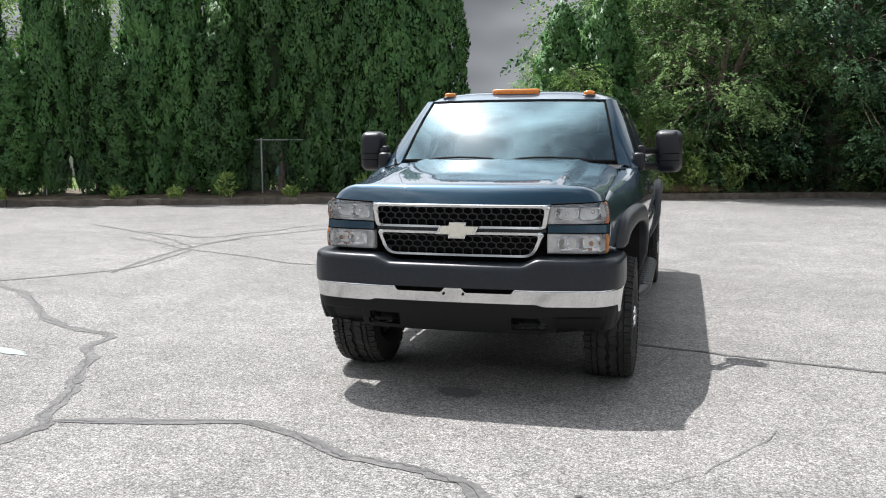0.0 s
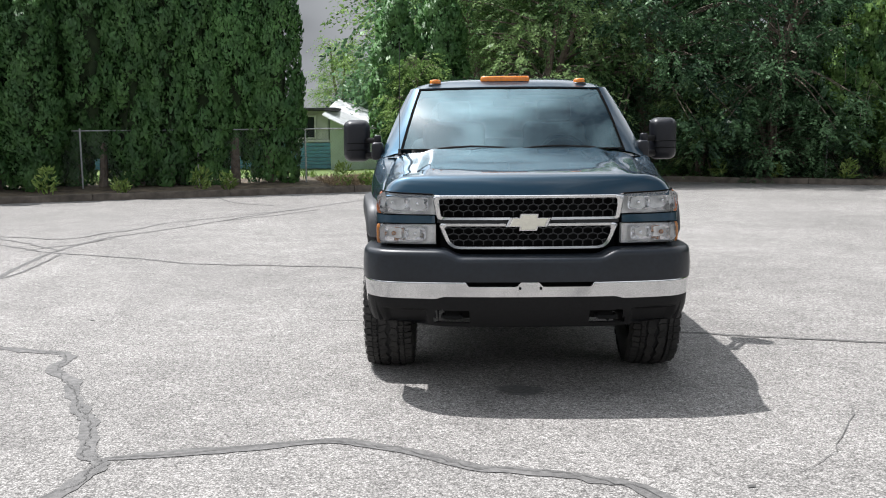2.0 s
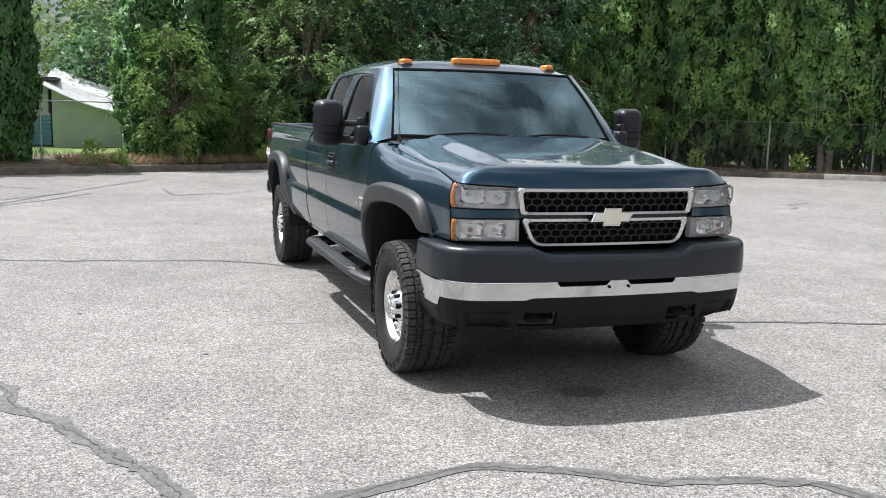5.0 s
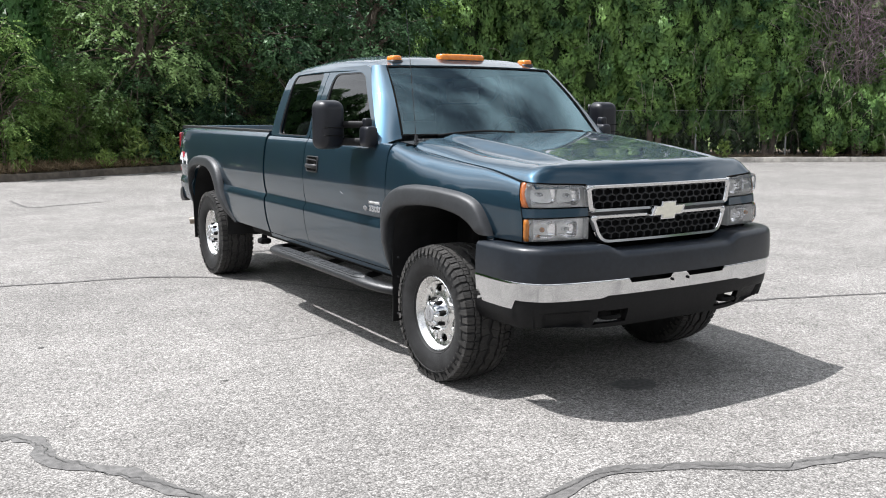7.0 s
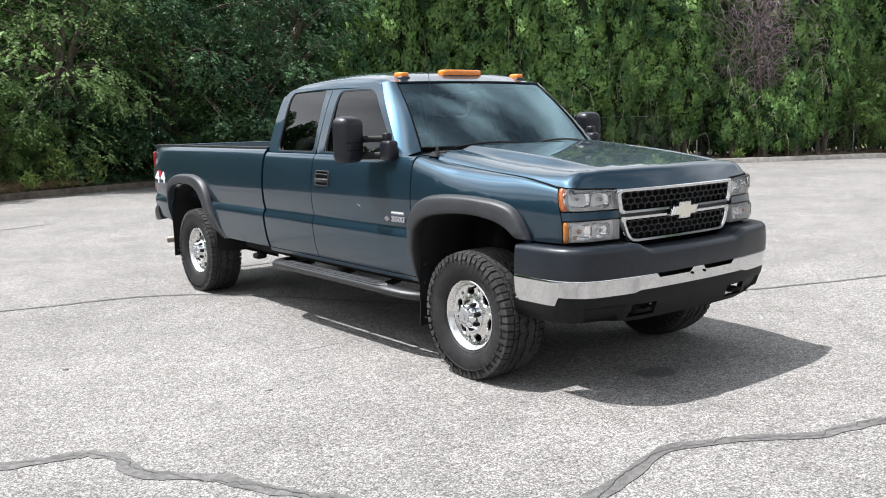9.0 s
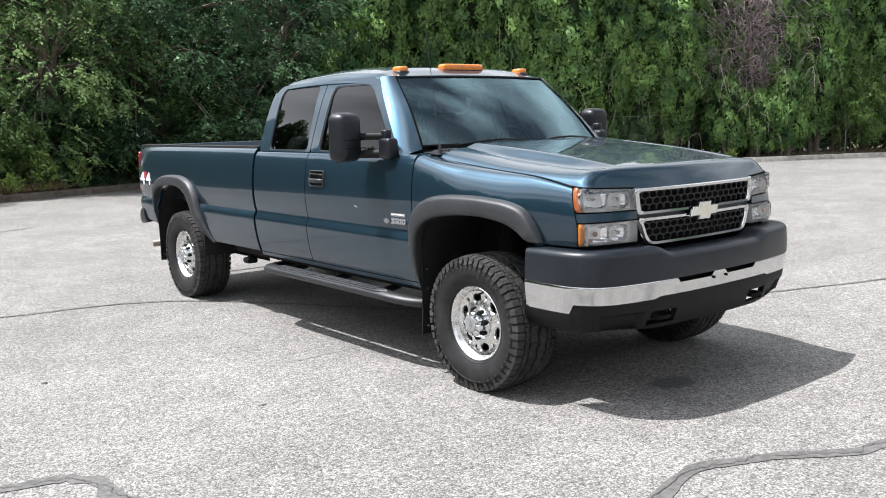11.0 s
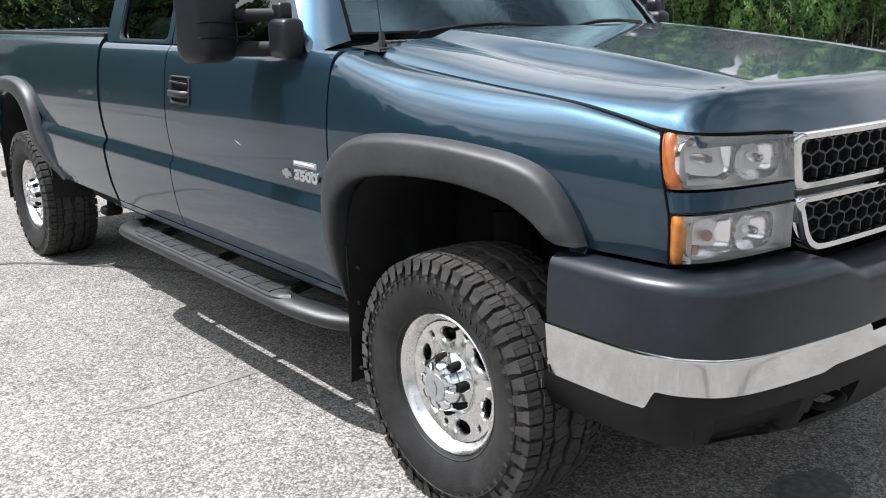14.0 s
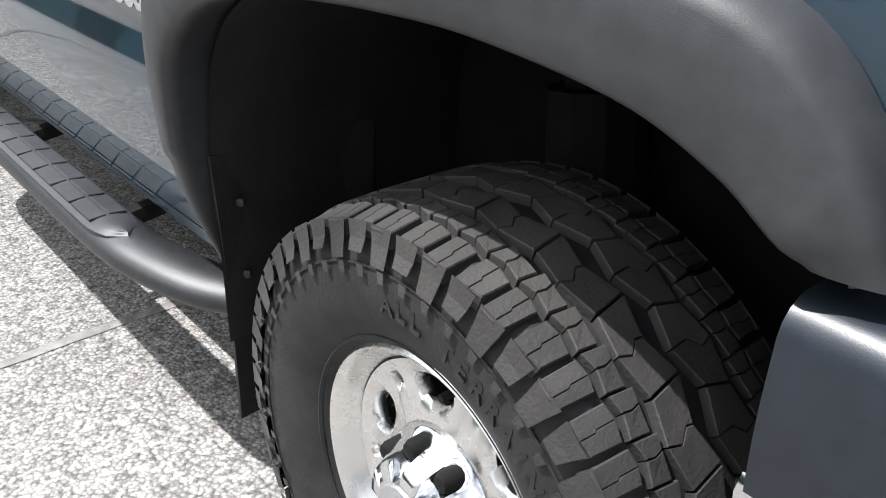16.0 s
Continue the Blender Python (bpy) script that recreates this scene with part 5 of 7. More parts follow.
for s in (-1, 1):
    def at(y, z, s=s, inset=0.0):
        return (s * (house_x(z) - inset), y, z)
    for name, frame_l, win_l, pane_name in (("door_frame", DOOR_FRAME, DOOR_WIN, "door_window"), ("quarter_panel", QUART_FRAME, QUART_WIN, "quarter_window")):
        o = resample(frame_l, N)
        i = align(o, resample(win_l, N))
        bm = bmesh.new()
        ring_patch(bm, o, i, at, 5)
        flange(bm, (-s, 0, 0), 0.022)
        f = part(name, bm, M_PAINT, truck, smooth=30)
        cy = sum((p.x for p in i), 0) / N
        cz = sum((p.y for p in i), 0) / N
        c = Vector((cy, cz))
        i2 = [p.lerp(c, 0.030) for p in i]
        bm = bmesh.new()
        ring_patch(bm, i, i2, lambda y, z: at(y, z, inset=0.004), 1)
        flange(bm, (-s, 0, 0), 0.01)
        part("window_seal", bm, M_BLACK, f, "black rubber window seal")
        bm = bmesh.new()
        loops = ring_patch(bm, [p.lerp(c, 0.02) for p in i], [p.lerp(c, 0.85) for p in i], lambda y, z: at(y, z, inset=0.007 + 0.036 * max(0.0, 1.82 - z)), 7)
        bm.faces.new(loops[-1])
        face_out(bm, (0, 1.6, 1.2)); pane = part(pane_name, bm, M_TINT, f, "dark tinted glass")
        pane.visible_shadow = False
    # pillar beside the windscreen
    bm = bmesh.new()
    def pillar(u, v, s=s):
        q = -0.05 + 1.05 * u
        z = 1.346 + 0.492 * q
        a = Vector((house_x(max(z, BELT)) + 0.003, 0.695 + 0.465 * q, z))
        b = Vector((0.802 - 0.125 * q + 0.002, 0.662 + 0.433 * q - 0.006, 1.384 + 0.448 * q + 0.008))
        bow = 0.015 * math.sin(math.pi * min(1, max(0, q)))
        b += Vector((0, -bow, bow))
        p = a.lerp(b, v) + Vector((0.66, -0.52, 0.36)) * 0.011 * math.sin(math.pi * v)
        return (s * p.x, p.y, p.z)
    grid(bm, pillar, 24, 14)
    part("windscreen_pillar", bm, M_PAINT, truck, smooth=40)
    # painted corner between cowl, fender and pillar foot
    bm = bmesh.new()
    grid(bm, lambda u, v: (s * (0.775 + 0.140 * v), 0.437 + 0.285 * u, 1.352 - 0.020 * v * v - 0.022 * (1 - u) ** 2), 12, 8)
    flange(bm, (0, 0, -1), 0.03)
    part("cowl_corner", bm, M_PAINT, truck, smooth=40)


def roof_point(u, v):
    """u across from side to side, v from the windscreen to the rear edge."""
    x = -1 + 2 * u
    hx = house_x(1.838) + 0.014
    across = hx * math.copysign(abs(x) ** 0.92, x)
    g = min(1.0, abs(across) / 0.677)
    y0 = 1.089 - 0.070 * (1 - g * g) + 0.85 * max(0.0, abs(across) - 0.677)
    y = y0 + (2.565 - y0) * v
    edge_z = 1.838 + 0.016 * math.sin(math.pi * v) - 0.02 * max(0, v - 0.93) / 0.07
    crown = 0.088 * math.sin(math.pi * (0.18 + 0.66 * v))
    side_drop = 0.034 * max(0, (abs(x) - 0.92) / 0.08) ** 2
    z = edge_z + crown * (1 - abs(x) ** 4.5) - side_drop - 0.045 * (max(0, v - 0.86) / 0.14) ** 2
    front = max(0, 1 - v / 0.13) ** 2
    return (across, y, z + (1.841 + 0.007 * (1 - g * g) - side_drop - z) * front)


bm = bmesh.new()
grid(bm, roof_point, 48, 70)
flange(bm, (0, 0, -1), 0.007)
part("roof", bm, M_PAINT, truck, smooth=40)
# rear wall of the cab with its window
o = resample(round_loop([(-0.92, 1.0), (0.92, 1.0), (0.93, 1.345), (0.735, 1.835), (-0.735, 1.835), (-0.93, 1.345)], [0.02, 0.02, 0.05, 0.08, 0.08, 0.05]), N)
i = align(o, resample(round_loop([(-0.70, 1.40), (0.70, 1.40), (0.60, 1.77), (-0.60, 1.77)], 0.06), N))
bm = bmesh.new()
ring_patch(bm, o, i, lambda x, z: (x, 2.555 - 0.10 * max(0, z - 1.4) + 0.02 * (1 - x * x), z), 4)
back = part("cab_back", bm, M_PAINT, truck)
bm = bmesh.new()
loops = ring_patch(bm, i, [p.lerp(Vector((0, 1.58)), 0.9) for p in i], lambda x, z: (x, 2.545 - 0.10 * max(0, z - 1.4) + 0.02 * (1 - x * x), z), 4)
bm.faces.new(loops[-1])
face_out(bm, (0, 1.6, 1.2)); pane = part("rear_window", bm, M_TINT, back, "dark tinted glass")
pane.visible_shadow = False


def screen(u, v, out=0.0):
    """Windscreen: u across, v from the cowl up to the roof."""
    x = -1 + 2 * u
    w = 0.802 - 0.125 * v
    y0, y1 = 0.662 - 0.185 * (1 - x * x), 1.095 - 0.070 * (1 - x * x)
    z0, z1 = 1.384 + 0.004 * (1 - x * x), 1.832 + 0.007 * (1 - x * x)
    k = 0.025 * math.sin(math.pi * v)
    return (x * w, y0 + (y1 - y0) * v - k * 0.6 - out, z0 + (z1 - z0) * v + k * 0.6 + out)


bm = bmesh.new()
grid(bm, lambda u, v: screen(0.006 + 0.988 * u, 0.01 + 0.98 * v), 36, 20)
face_out(bm, (0, 1.6, 1.2)); pane = part("windscreen", bm, M_WIND, truck, "clear windscreen reflecting clouds", smooth=60)
pane.visible_shadow = False
bm = bmesh.new()
for (u0, u1, v0, v1) in ((0, 1, 0.985, 1.0), (0, 0.008, 0, 1), (0.992, 1, 0, 1), (0, 1, 0, 0.014)):
    grid(bm, lambda u, v: screen(u0 + (u1 - u0) * u, v0 + (v1 - v0) * v, 0.004), 24, 8)
part("windscreen_seal", bm, M_GAP, truck, "black windscreen surround", smooth=60)

# ---- hood ----
HOOD_Z = [(-0.83, 1.160), (-0.822, 1.172), (-0.805, 1.200), (-0.785, 1.230), (-0.768, 1.252), (-0.752, 1.267), (-0.735, 1.2755), (-0.70, 1.283), (-0.60, 1.297), (-0.5, 1.310), (-0.3, 1.336), (0.1, 1.376), (0.45, 1.405)]
HOOD_E = [(-0.80, 1.160), (-0.72, 1.180), (-0.62, 1.198), (-0.54, 1.214), (-0.39, 1.238), (-0.10, 1.263), (0.21, 1.294), (0.42, 1.316), (0.50, 1.320)]
DOME_H = [(-0.83, 0.0), (-0.72, 0.004), (-0.64, 0.016), (-0.43, 0.036), (-0.1, 0.045), (0.2, 0.033), (0.42, 0.022)]


def hood_point(u, v):
    """The hood: a raised centre dome with a crisp edge, broad convex flanks and a steep front face."""
    x = -1 + 2 * u
    a = abs(x)
    yc = 0.40 - 1.225 * v
    lip = 0.055 * max(0, v - 0.75) / 0.25
    y = yc + lip * a ** 2.2 * 1.6 + 0.04 * a ** 3 * (1 - v)
    zc, ze = bend(HOOD_Z, yc) - 0.006 * a * a, bend(HOOD_E, y)
    if v > 0.985:
        ze -= 0.012
    zv = max(zc - bend(DOME_H, yc), ze + 0.004)
    if a < 0.79:
        z = zc - (zc - zv) * smooth_step(0.665, 0.79, a) + 0.004 * math.exp(-((a - 0.66) / 0.03) ** 2) * smooth_step(-0.72, -0.62, yc)
    else:
        z = ze + (zv - ze) * max(0, 1 - ((a - 0.79) / 0.21) ** 2.4) ** 0.72
    return (x * bend(HOOD_W, y), y, z)


bm = bmesh.new()
grid(bm, hood_point, 150, 120)
flange(bm, (0, 0, -1), 0.010)
part("hood", bm, M_PAINT, truck, smooth=50)
# cowl with vents, wipers, aerial
bm = bmesh.new()
grid(bm, lambda u, v: (-0.84 + 1.68 * u, 0.36 + 0.075 * (2 * u - 1) ** 2 + (0.17 - 0.015 * (2 * u - 1) ** 2) * v, 1.338 + 0.014 * v + 0.024 * (1 - (2 * u - 1) ** 2)), 30, 4)
cowl = part("cowl", bm, M_BLACK, truck, "black plastic cowl below the windscreen")
for k in range(9):
    bm = bmesh.new(); box(bm, (-0.80 + 0.028 * k, 0.43, 1.362), (-0.786 + 0.028 * k, 0.50, 1.371), 0.002, 1, m=pose(0, 0, 0)); part("vent_slat", bm, M_BLACK, cowl)
for pts in ([(-0.60, 0.540, 1.388), (-0.45, 0.500, 1.406), (-0.28, 0.480, 1.413), (-0.06, 0.470, 1.404)], [(0.05, 0.450, 1.392), (0.20, 0.468, 1.410), (0.38, 0.496, 1.412), (0.58, 0.545, 1.402)]):
    w = thing("wiper", "", ""); del_keys = [w.pop(k2, None) for k2 in ("label", "category")]
    w.parent = truck
    bm = bmesh.new(); tube(bm, spline([(p[0], p[1] - 0.006, p[2] + 0.004) for p in pts[:3]], 8), 0.005, 6); part("wiper_arm", bm, M_BLACK, w)
    bm = bmesh.new(); tube(bm, spline(pts, 10), 0.0045, 5, squash=(0.6, 1.5)); part("wiper_blade", bm, M_BLACK, w)
bm = bmesh.new(); tube(bm, [(-0.80, 0.47, 1.35), (-0.80, 0.475, 1.40)], [0.014, 0.008], 8); tube(bm, [(-0.80, 0.475, 1.38), (-0.795, 0.60, 2.15)], 0.0022, 6)
part("aerial", bm, M_BLACK, truck, "thin black radio aerial")

# ---- cab roof lights ----
def dome(x, y, z, hx, hy, h, p=5.0):
    """A lens with rounded ends and a flattened top: superellipse rings that close upwards."""
    bm = bmesh.new()
    rings = []
    for q, up in ((1.0, 0.0), (1.0, 0.45), (0.97, 0.72), (0.90, 0.90), (0.76, 0.99), (0.4, 1.0)):
        ring = []
        for k in range(40):
            c, s = math.cos(k * math.tau / 40), math.sin(k * math.tau / 40)
            g = (abs(c) ** p + abs(s) ** p) ** (-1 / p)
            ring.append(bm.verts.new((x + c * g * (hx - hy * (1 - q)), y + s * g * hy * q, z + h * up)))
        rings.append(ring)
    for r, q in zip(rings, rings[1:]):
        for k in range(40):
            bm.faces.new((r[k], r[(k + 1) % 40], q[(k + 1) % 40], q[k]))
    bm.faces.new(rings[-1])
    return bm


for x, half, h in ((-0.56, 0.044, 0.030), (0.545, 0.044, 0.030), (-0.025, 0.188, 0.040)):
    zr = 1.890 - 0.042 * x * x
    lamp = part("roof_lamp", dome(x, 1.190, zr - 0.025, half + 0.008, 0.064, 0.031, 4.0), M_BLACK, truck, "amber roof marker light on a dark base", smooth=50)
    part("lens", dome(x, 1.187, zr + 0.004, half, 0.055, h, 4.0 if half > 0.1 else 2.6), M_ROOFLAMP, lamp, "orange lens", smooth=50)

# ---- grille ----


def grille_y(x):
    return -0.838 + 0.030 * (x / 0.54) ** 2


def grille_frame(name, outer_c, inner_c, r_o, r_i, parent):
    o = resample(round_loop(outer_c, r_o), 96)
    i = align(o, resample(round_loop(inner_c, r_i), 96))
    bm = bmesh.new()
    prof = [(0.0, 0.035), (0.0, 0.006), (0.18, 0.0), (0.82, 0.002), (1.0, 0.010), (1.0, 0.045)]
    loops = [[bm.verts.new((*(lambda p: (p.x, grille_y(p.x) + d, p.y))(a.lerp(b, t)),)) for a, b in zip(o, i)] for t, d in prof]
    for r, q in zip(loops, loops[1:]):
        for k in range(96):
            bm.faces.new((r[k], r[(k + 1) % 96], q[(k + 1) % 96], q[k]))
    return part(name, bm, M_CHROME, parent, smooth=50)


UP_O = [(-0.540, 1.168), (0.540, 1.168), (0.514, 1.026), (-0.514, 1.026)]
UP_I = [(-0.500, 1.147), (0.500, 1.147), (0.485, 1.047), (-0.485, 1.047)]
LO_O = [(-0.508, 1.012), (0.508, 1.012), (0.450, 0.862), (-0.450, 0.862)]
LO_I = [(-0.470, 0.990), (0.470, 0.990), (0.425, 0.882), (-0.425, 0.882)]
grille = thing("grille", "", "")
for k2 in ("label", "category"):
    grille.pop(k2, None)
grille.parent = truck
grille["label"] = "chrome framed grille with black hexagon mesh"
grille_frame("upper_frame", UP_O, UP_I, 0.012, 0.008, grille)
grille_frame("lower_frame", LO_O, LO_I, [0.015, 0.015, 0.06, 0.06], [0.01, 0.01, 0.045, 0.045], grille)
bm = bmesh.new(); grid(bm, lambda u, v: (-0.50 + u, grille_y(-0.5 + u) + 0.10, 0.85 + 0.32 * v), 8, 2); part("backing", bm, M_DARK, grille)
bm = bmesh.new(); grid(bm, lambda u, v: (-0.512 + 1.024 * u, grille_y(-0.512 + 1.024 * u) + 0.022, 1.010 + 0.018 * v), 16, 1); part("centre_slot", bm, M_BLACK, grille)


def hex_mesh(name, quad, pitch, row):
    """Open hexagons of thin bars inside a four-sided outline."""
    (x0, z1), (x1, _), (x2, z0), (x3, _) = quad
    bm = bmesh.new()
    bar, dep = 0.0026, 0.014
    done = set()
    nz = int((z1 - z0) / row) + 2
    a_x, a_z = pitch / 2, row * 0.34

    def inside(x, z):
        t = (z - z0) / (z1 - z0)
        return 0 <= t <= 1 and x3 + (x0 - x3) * t <= x <= x2 + (x1 - x2) * t
    for j in range(-1, nz):
        for i in range(-int(0.56 / pitch) - 1, int(0.56 / pitch) + 2):
            cx, cz = (i + 0.5 * (j % 2)) * pitch, z0 + (j + 0.45) * row
            pts = [(cx, cz + row * 0.66), (cx + a_x, cz + a_z), (cx + a_x, cz - a_z), (cx, cz - row * 0.66), (cx - a_x, cz - a_z), (cx - a_x, cz + a_z)]
            for p, q in zip(pts, pts[1:] + pts[:1]):
                key = tuple(sorted(((round(p[0] * 500), round(p[1] * 500)), (round(q[0] * 500), round(q[1] * 500)))))
                mx, mz = (p[0] + q[0]) / 2, (p[1] + q[1]) / 2
                if key in done or not inside(mx, mz):
                    continue
                done.add(key)
                d = Vector((q[0] - p[0], q[1] - p[1])).normalized()
                n = Vector((-d.y, d.x)) * bar
                vs = []
                for yy in (0.012, 0.012 + dep):
                    for px, pz in ((p[0] + n.x, p[1] + n.y), (q[0] + n.x, q[1] + n.y), (q[0] - n.x, q[1] - n.y), (p[0] - n.x, p[1] - n.y)):
                        vs.append(bm.verts.new((px, grille_y(px) + yy, pz)))
                for f in ((0, 1, 2, 3), (0, 4, 5, 1), (2, 6, 7, 3)):
                    bm.faces.new([vs[k] for k in f])
    return part(name, bm, M_BLACK, grille, "black hexagon mesh", smooth=0)


hex_mesh("upper_mesh", UP_I, 0.056, 0.0335)
hex_mesh("lower_mesh", LO_I, 0.056, 0.0335)
# plain gold emblem shape
em = [(-0.120, -0.024), (-0.098, 0.024), (-0.050, 0.024), (-0.044, 0.046), (0.052, 0.046), (0.050, 0.024), (0.120, 0.024), (0.098, -0.024), (0.050, -0.024), (0.044, -0.046), (-0.052, -0.046), (-0.050, -0.024)]


def plate(points, y_front, depth, grow=0.0, cz=1.018):
    bm = bmesh.new()
    rings = []
    for g, yy in ((1 + grow, depth), (1 + grow, 0.004), (1 + grow - 0.05, 0.0)):
        rings.append([bm.verts.new((px * g, y_front + yy, cz + pz * g)) for px, pz in points])
    n = len(points)
    for r, q in zip(rings, rings[1:]):
        for k in range(n):
            bm.faces.new((r[k], r[(k + 1) % n], q[(k + 1) % n], q[k]))
    bm.faces.new(rings[-1])
    return bm


emblem = part("emblem", plate(em, -0.860, 0.014, 0.07), M_CHROME, grille, "plain chrome-edged pale gold emblem", smooth=20)
part("emblem_face", plate(em, -0.8635, 0.006, -0.10), M_EMBLEM, emblem, smooth=20)

# ---- headlamps ----
LAMP = [(-0.863, -0.690), (-0.851, -0.713), (-0.822, -0.736), (-0.770, -0.760), (-0.70, -0.780), (-0.60, -0.799), (-0.525, -0.812)]
LAMP_PTS = spline([(x, y, 0) for x, y in LAMP], 40)


def lamp_point(s, t, z, back=0.0):
    """Along the curved nose from the fender (t = 0) to the grille (t = 1)."""
    f = t * 40
    k = min(int(f), 39)
    p = LAMP_PTS[k].lerp(LAMP_PTS[k + 1], f - k)
    d = (LAMP_PTS[k + 1] - LAMP_PTS[k]).normalized()
    n = Vector((d.y, -d.x, 0))
    lean = (1.06 - max(z, 0.99)) * (0.26 * (1 - t) + 0.04 * t)
    q = p - n * back
    tt = min(1.0, max(0.0, (z - 1.085) / 0.11))
    roll_in = 0.026 * tt * tt * (1 - smooth_step(0.0, 0.55, t))
    return (s * -(q.x + roll_in), q.y - lean, z)


def lamp_sheet(s, t0, t1, lo, hi, back=0.0, nu=26, nv=8):
    bm = bmesh.new()
    grid(bm, lambda u, v: lamp_point(s, t0 + (t1 - t0) * u, lo(t0 + (t1 - t0) * u) + (hi(t0 + (t1 - t0) * u) - lo(t0 + (t1 - t0) * u)) * v, back), nu, nv)
    return bm


def lamp_bowl(s, t, z, rx, rz, depth):
    """A faceted reflector bowl facing forward."""
    c = Vector(lamp_point(s, t, z, 0.016))
    bm = bmesh.new()
    rings = []
    for k in range(6):
        q = k / 5
        ring = []
        for a in range(32):
            ca, sa = math.cos(a * math.tau / 32), math.sin(a * math.tau / 32)
            g = (abs(ca) ** 4 + abs(sa) ** 4) ** -0.25
            ring.append(bm.verts.new((c.x + rx * (1 - q ** 2 * 0.85) * ca * g, c.y + depth * q + (0.16 * s * rx * ca) + 0.0025 * (k % 2), c.z + rz * (1 - q ** 2 * 0.85) * sa * g)))
        rings.append(ring)
    for r, q in zip(rings, rings[1:]):
        for k in range(32):
            bm.faces.new((r[k], r[(k + 1) % 32], q[(k + 1) % 32], q[k]))
    bm.faces.new(rings[-1])
    return bm


H_LO, H_HI = (lambda t: 1.064 - 0.004 * t), (lambda t: 1.190 - 0.022 * t)
L_LO, L_HI = (lambda t: 0.893), (lambda t: 1.004)
for s in (-1, 1):
    bm = lamp_sheet(s, 0.0, 1.0, lambda t: 0.83, lambda t: 1.19 - 0.022 * t, 0.062)
    part("lamp_backing", bm, M_DARK, truck)
    bm = lamp_sheet(s, 0.03, 1.0, lambda t: 1.012, lambda t: 1.057 - 0.004 * t, 0.002, 26, 6)
    flange(bm, (0, 1, 0), 0.03)
    part("nose_strip", bm, M_PAINT, truck, "painted strip between the lamps", smooth=60)
    for name, lo, hi, t_amber, label in (("headlamp", H_LO, H_HI, 0.225, "clear headlamp with amber end"), ("turn_lamp", L_LO, L_HI, 0.215, "clear turn lamp with amber end")):
        bm = lamp_sheet(s, 0.02, 0.985, lo, hi, 0.050)
        flange(bm, (0, -1, 0), 0.046)
        lamp = part(name, bm, M_HOUSING, truck, label)
        top_lamp = name == "headlamp"

        def inner_edge(v, top_lamp=top_lamp, t_amber=t_amber):
            """The line where the amber end meets the clear lens, bowed outwards at mid height."""
            return t_amber - (0.045 * math.sin(math.pi * v) - 0.03 * (1 - v) if top_lamp else 0.0)

        def clear(u, v, lo=lo, hi=hi):
            t = inner_edge(v) + (0.99 - inner_edge(v)) * u
            return lamp_point(s, t, lo(t) + (hi(t) - lo(t)) * v, 0.004 * (2 * v - 1) ** 4 - 0.004 * math.sin(math.pi * min(1, u * 1.15)))

        def amber(u, v, lo=lo, hi=hi):
            t = 0.030 + (inner_edge(v) - 0.004 - 0.030) * u
            return lamp_point(s, t, lo(t) + (hi(t) - lo(t)) * v, 0.008 * (2 * u - 1) ** 2 + 0.008 * (2 * v - 1) ** 6 - 0.006)
        bm = bmesh.new(); grid(bm, clear, 30, 16)
        flange(bm, (0, 1, 0), 0.02)
        face_out(bm, (0, 0.3, 1.03)); lens = part("lens", bm, M_LENS, lamp, smooth=60)
        lens.visible_shadow = False
        bm = bmesh.new(); grid(bm, amber, 12, 20)
        flange(bm, (0.0, 1, 0), 0.006)
        part("amber_marker", bm, M_AMBER if top_lamp else M_AMBER2, lamp, "amber side marker", smooth=60)
        if name == "headlamp":
            part("reflector", lamp_bowl(s, 0.485, 1.126, 0.088, 0.055, 0.052), M_REFLECT, lamp)
            part("reflector", lamp_bowl(s, 0.785, 1.118, 0.068, 0.049, 0.052), M_REFLECT, lamp)
        else:
            part("reflector", lamp_bowl(s, 0.485, 0.948, 0.078, 0.048, 0.048), M_REFLECT, lamp)
            part("reflector", lamp_bowl(s, 0.765, 0.948, 0.062, 0.044, 0.048), M_REFLECT, lamp)
            bm = bmesh.new()
            c = lamp_point(s, 0.485, 0.948, 0.034)
            bmesh.ops.create_uvsphere(bm, u_segments=12, v_segments=8, radius=0.014, matrix=Matrix.Translation(c))
            part("bulb", bm, M_AMBER2, lamp, "amber bulb")
        for tt, zz in ((0.485, 1.126), (0.785, 1.118)) if name == "headlamp" else ((0.765, 0.948),):
            bm = bmesh.new()
            c = Vector(lamp_point(s, tt, zz, 0.016)) + Vector((0, 0.012, 0))
            lathe(bm, [(-0.020, 0.0), (-0.018, 0.008), (-0.004, 0.0115), (0.030, 0.0115)], 14, axis="Y", centre=c)
            part("bulb_shield", bm, M_HUB, lamp, "bright bulb shield", smooth=60)

# dark rubber in the gaps between hood, fenders and lamps
for s in (-1, 1):
    line = [(s * (bend(HOOD_W, y) + 0.0005), y, bend(HOOD_E, y) - 0.008) for y in [0.435 - 0.0275 * k for k in range(41)]]
    bm = bmesh.new(); tube(bm, [(s * (bend(HOOD_W, 0.435) + 0.0005), 0.435, 1.345)] + line, 0.0026, 6)
    part("hood_seal", bm, M_GAP, truck, "dark gap seal along the hood")
    bm = bmesh.new(); tube(bm, [(Vector(lamp_point(s, 0.004, 0.89 + 0.0375 * k, 0.003)) + Vector((0, 0.003, 0))) for k in range(9)], 0.0034, 6)
    part("lamp_seal", bm, M_GAP, truck, "dark gap seal beside the lamps")
    bm = lamp_sheet(s, 0.02, 0.965, lambda t: H_HI(t) - 0.001, lambda t: H_HI(t) + 0.007, 0.003, 26, 2)
    flange(bm, (0, 1, 0), 0.02)
    part("lamp_seal", bm, M_GAP, truck, "dark gap seal above the headlamp")

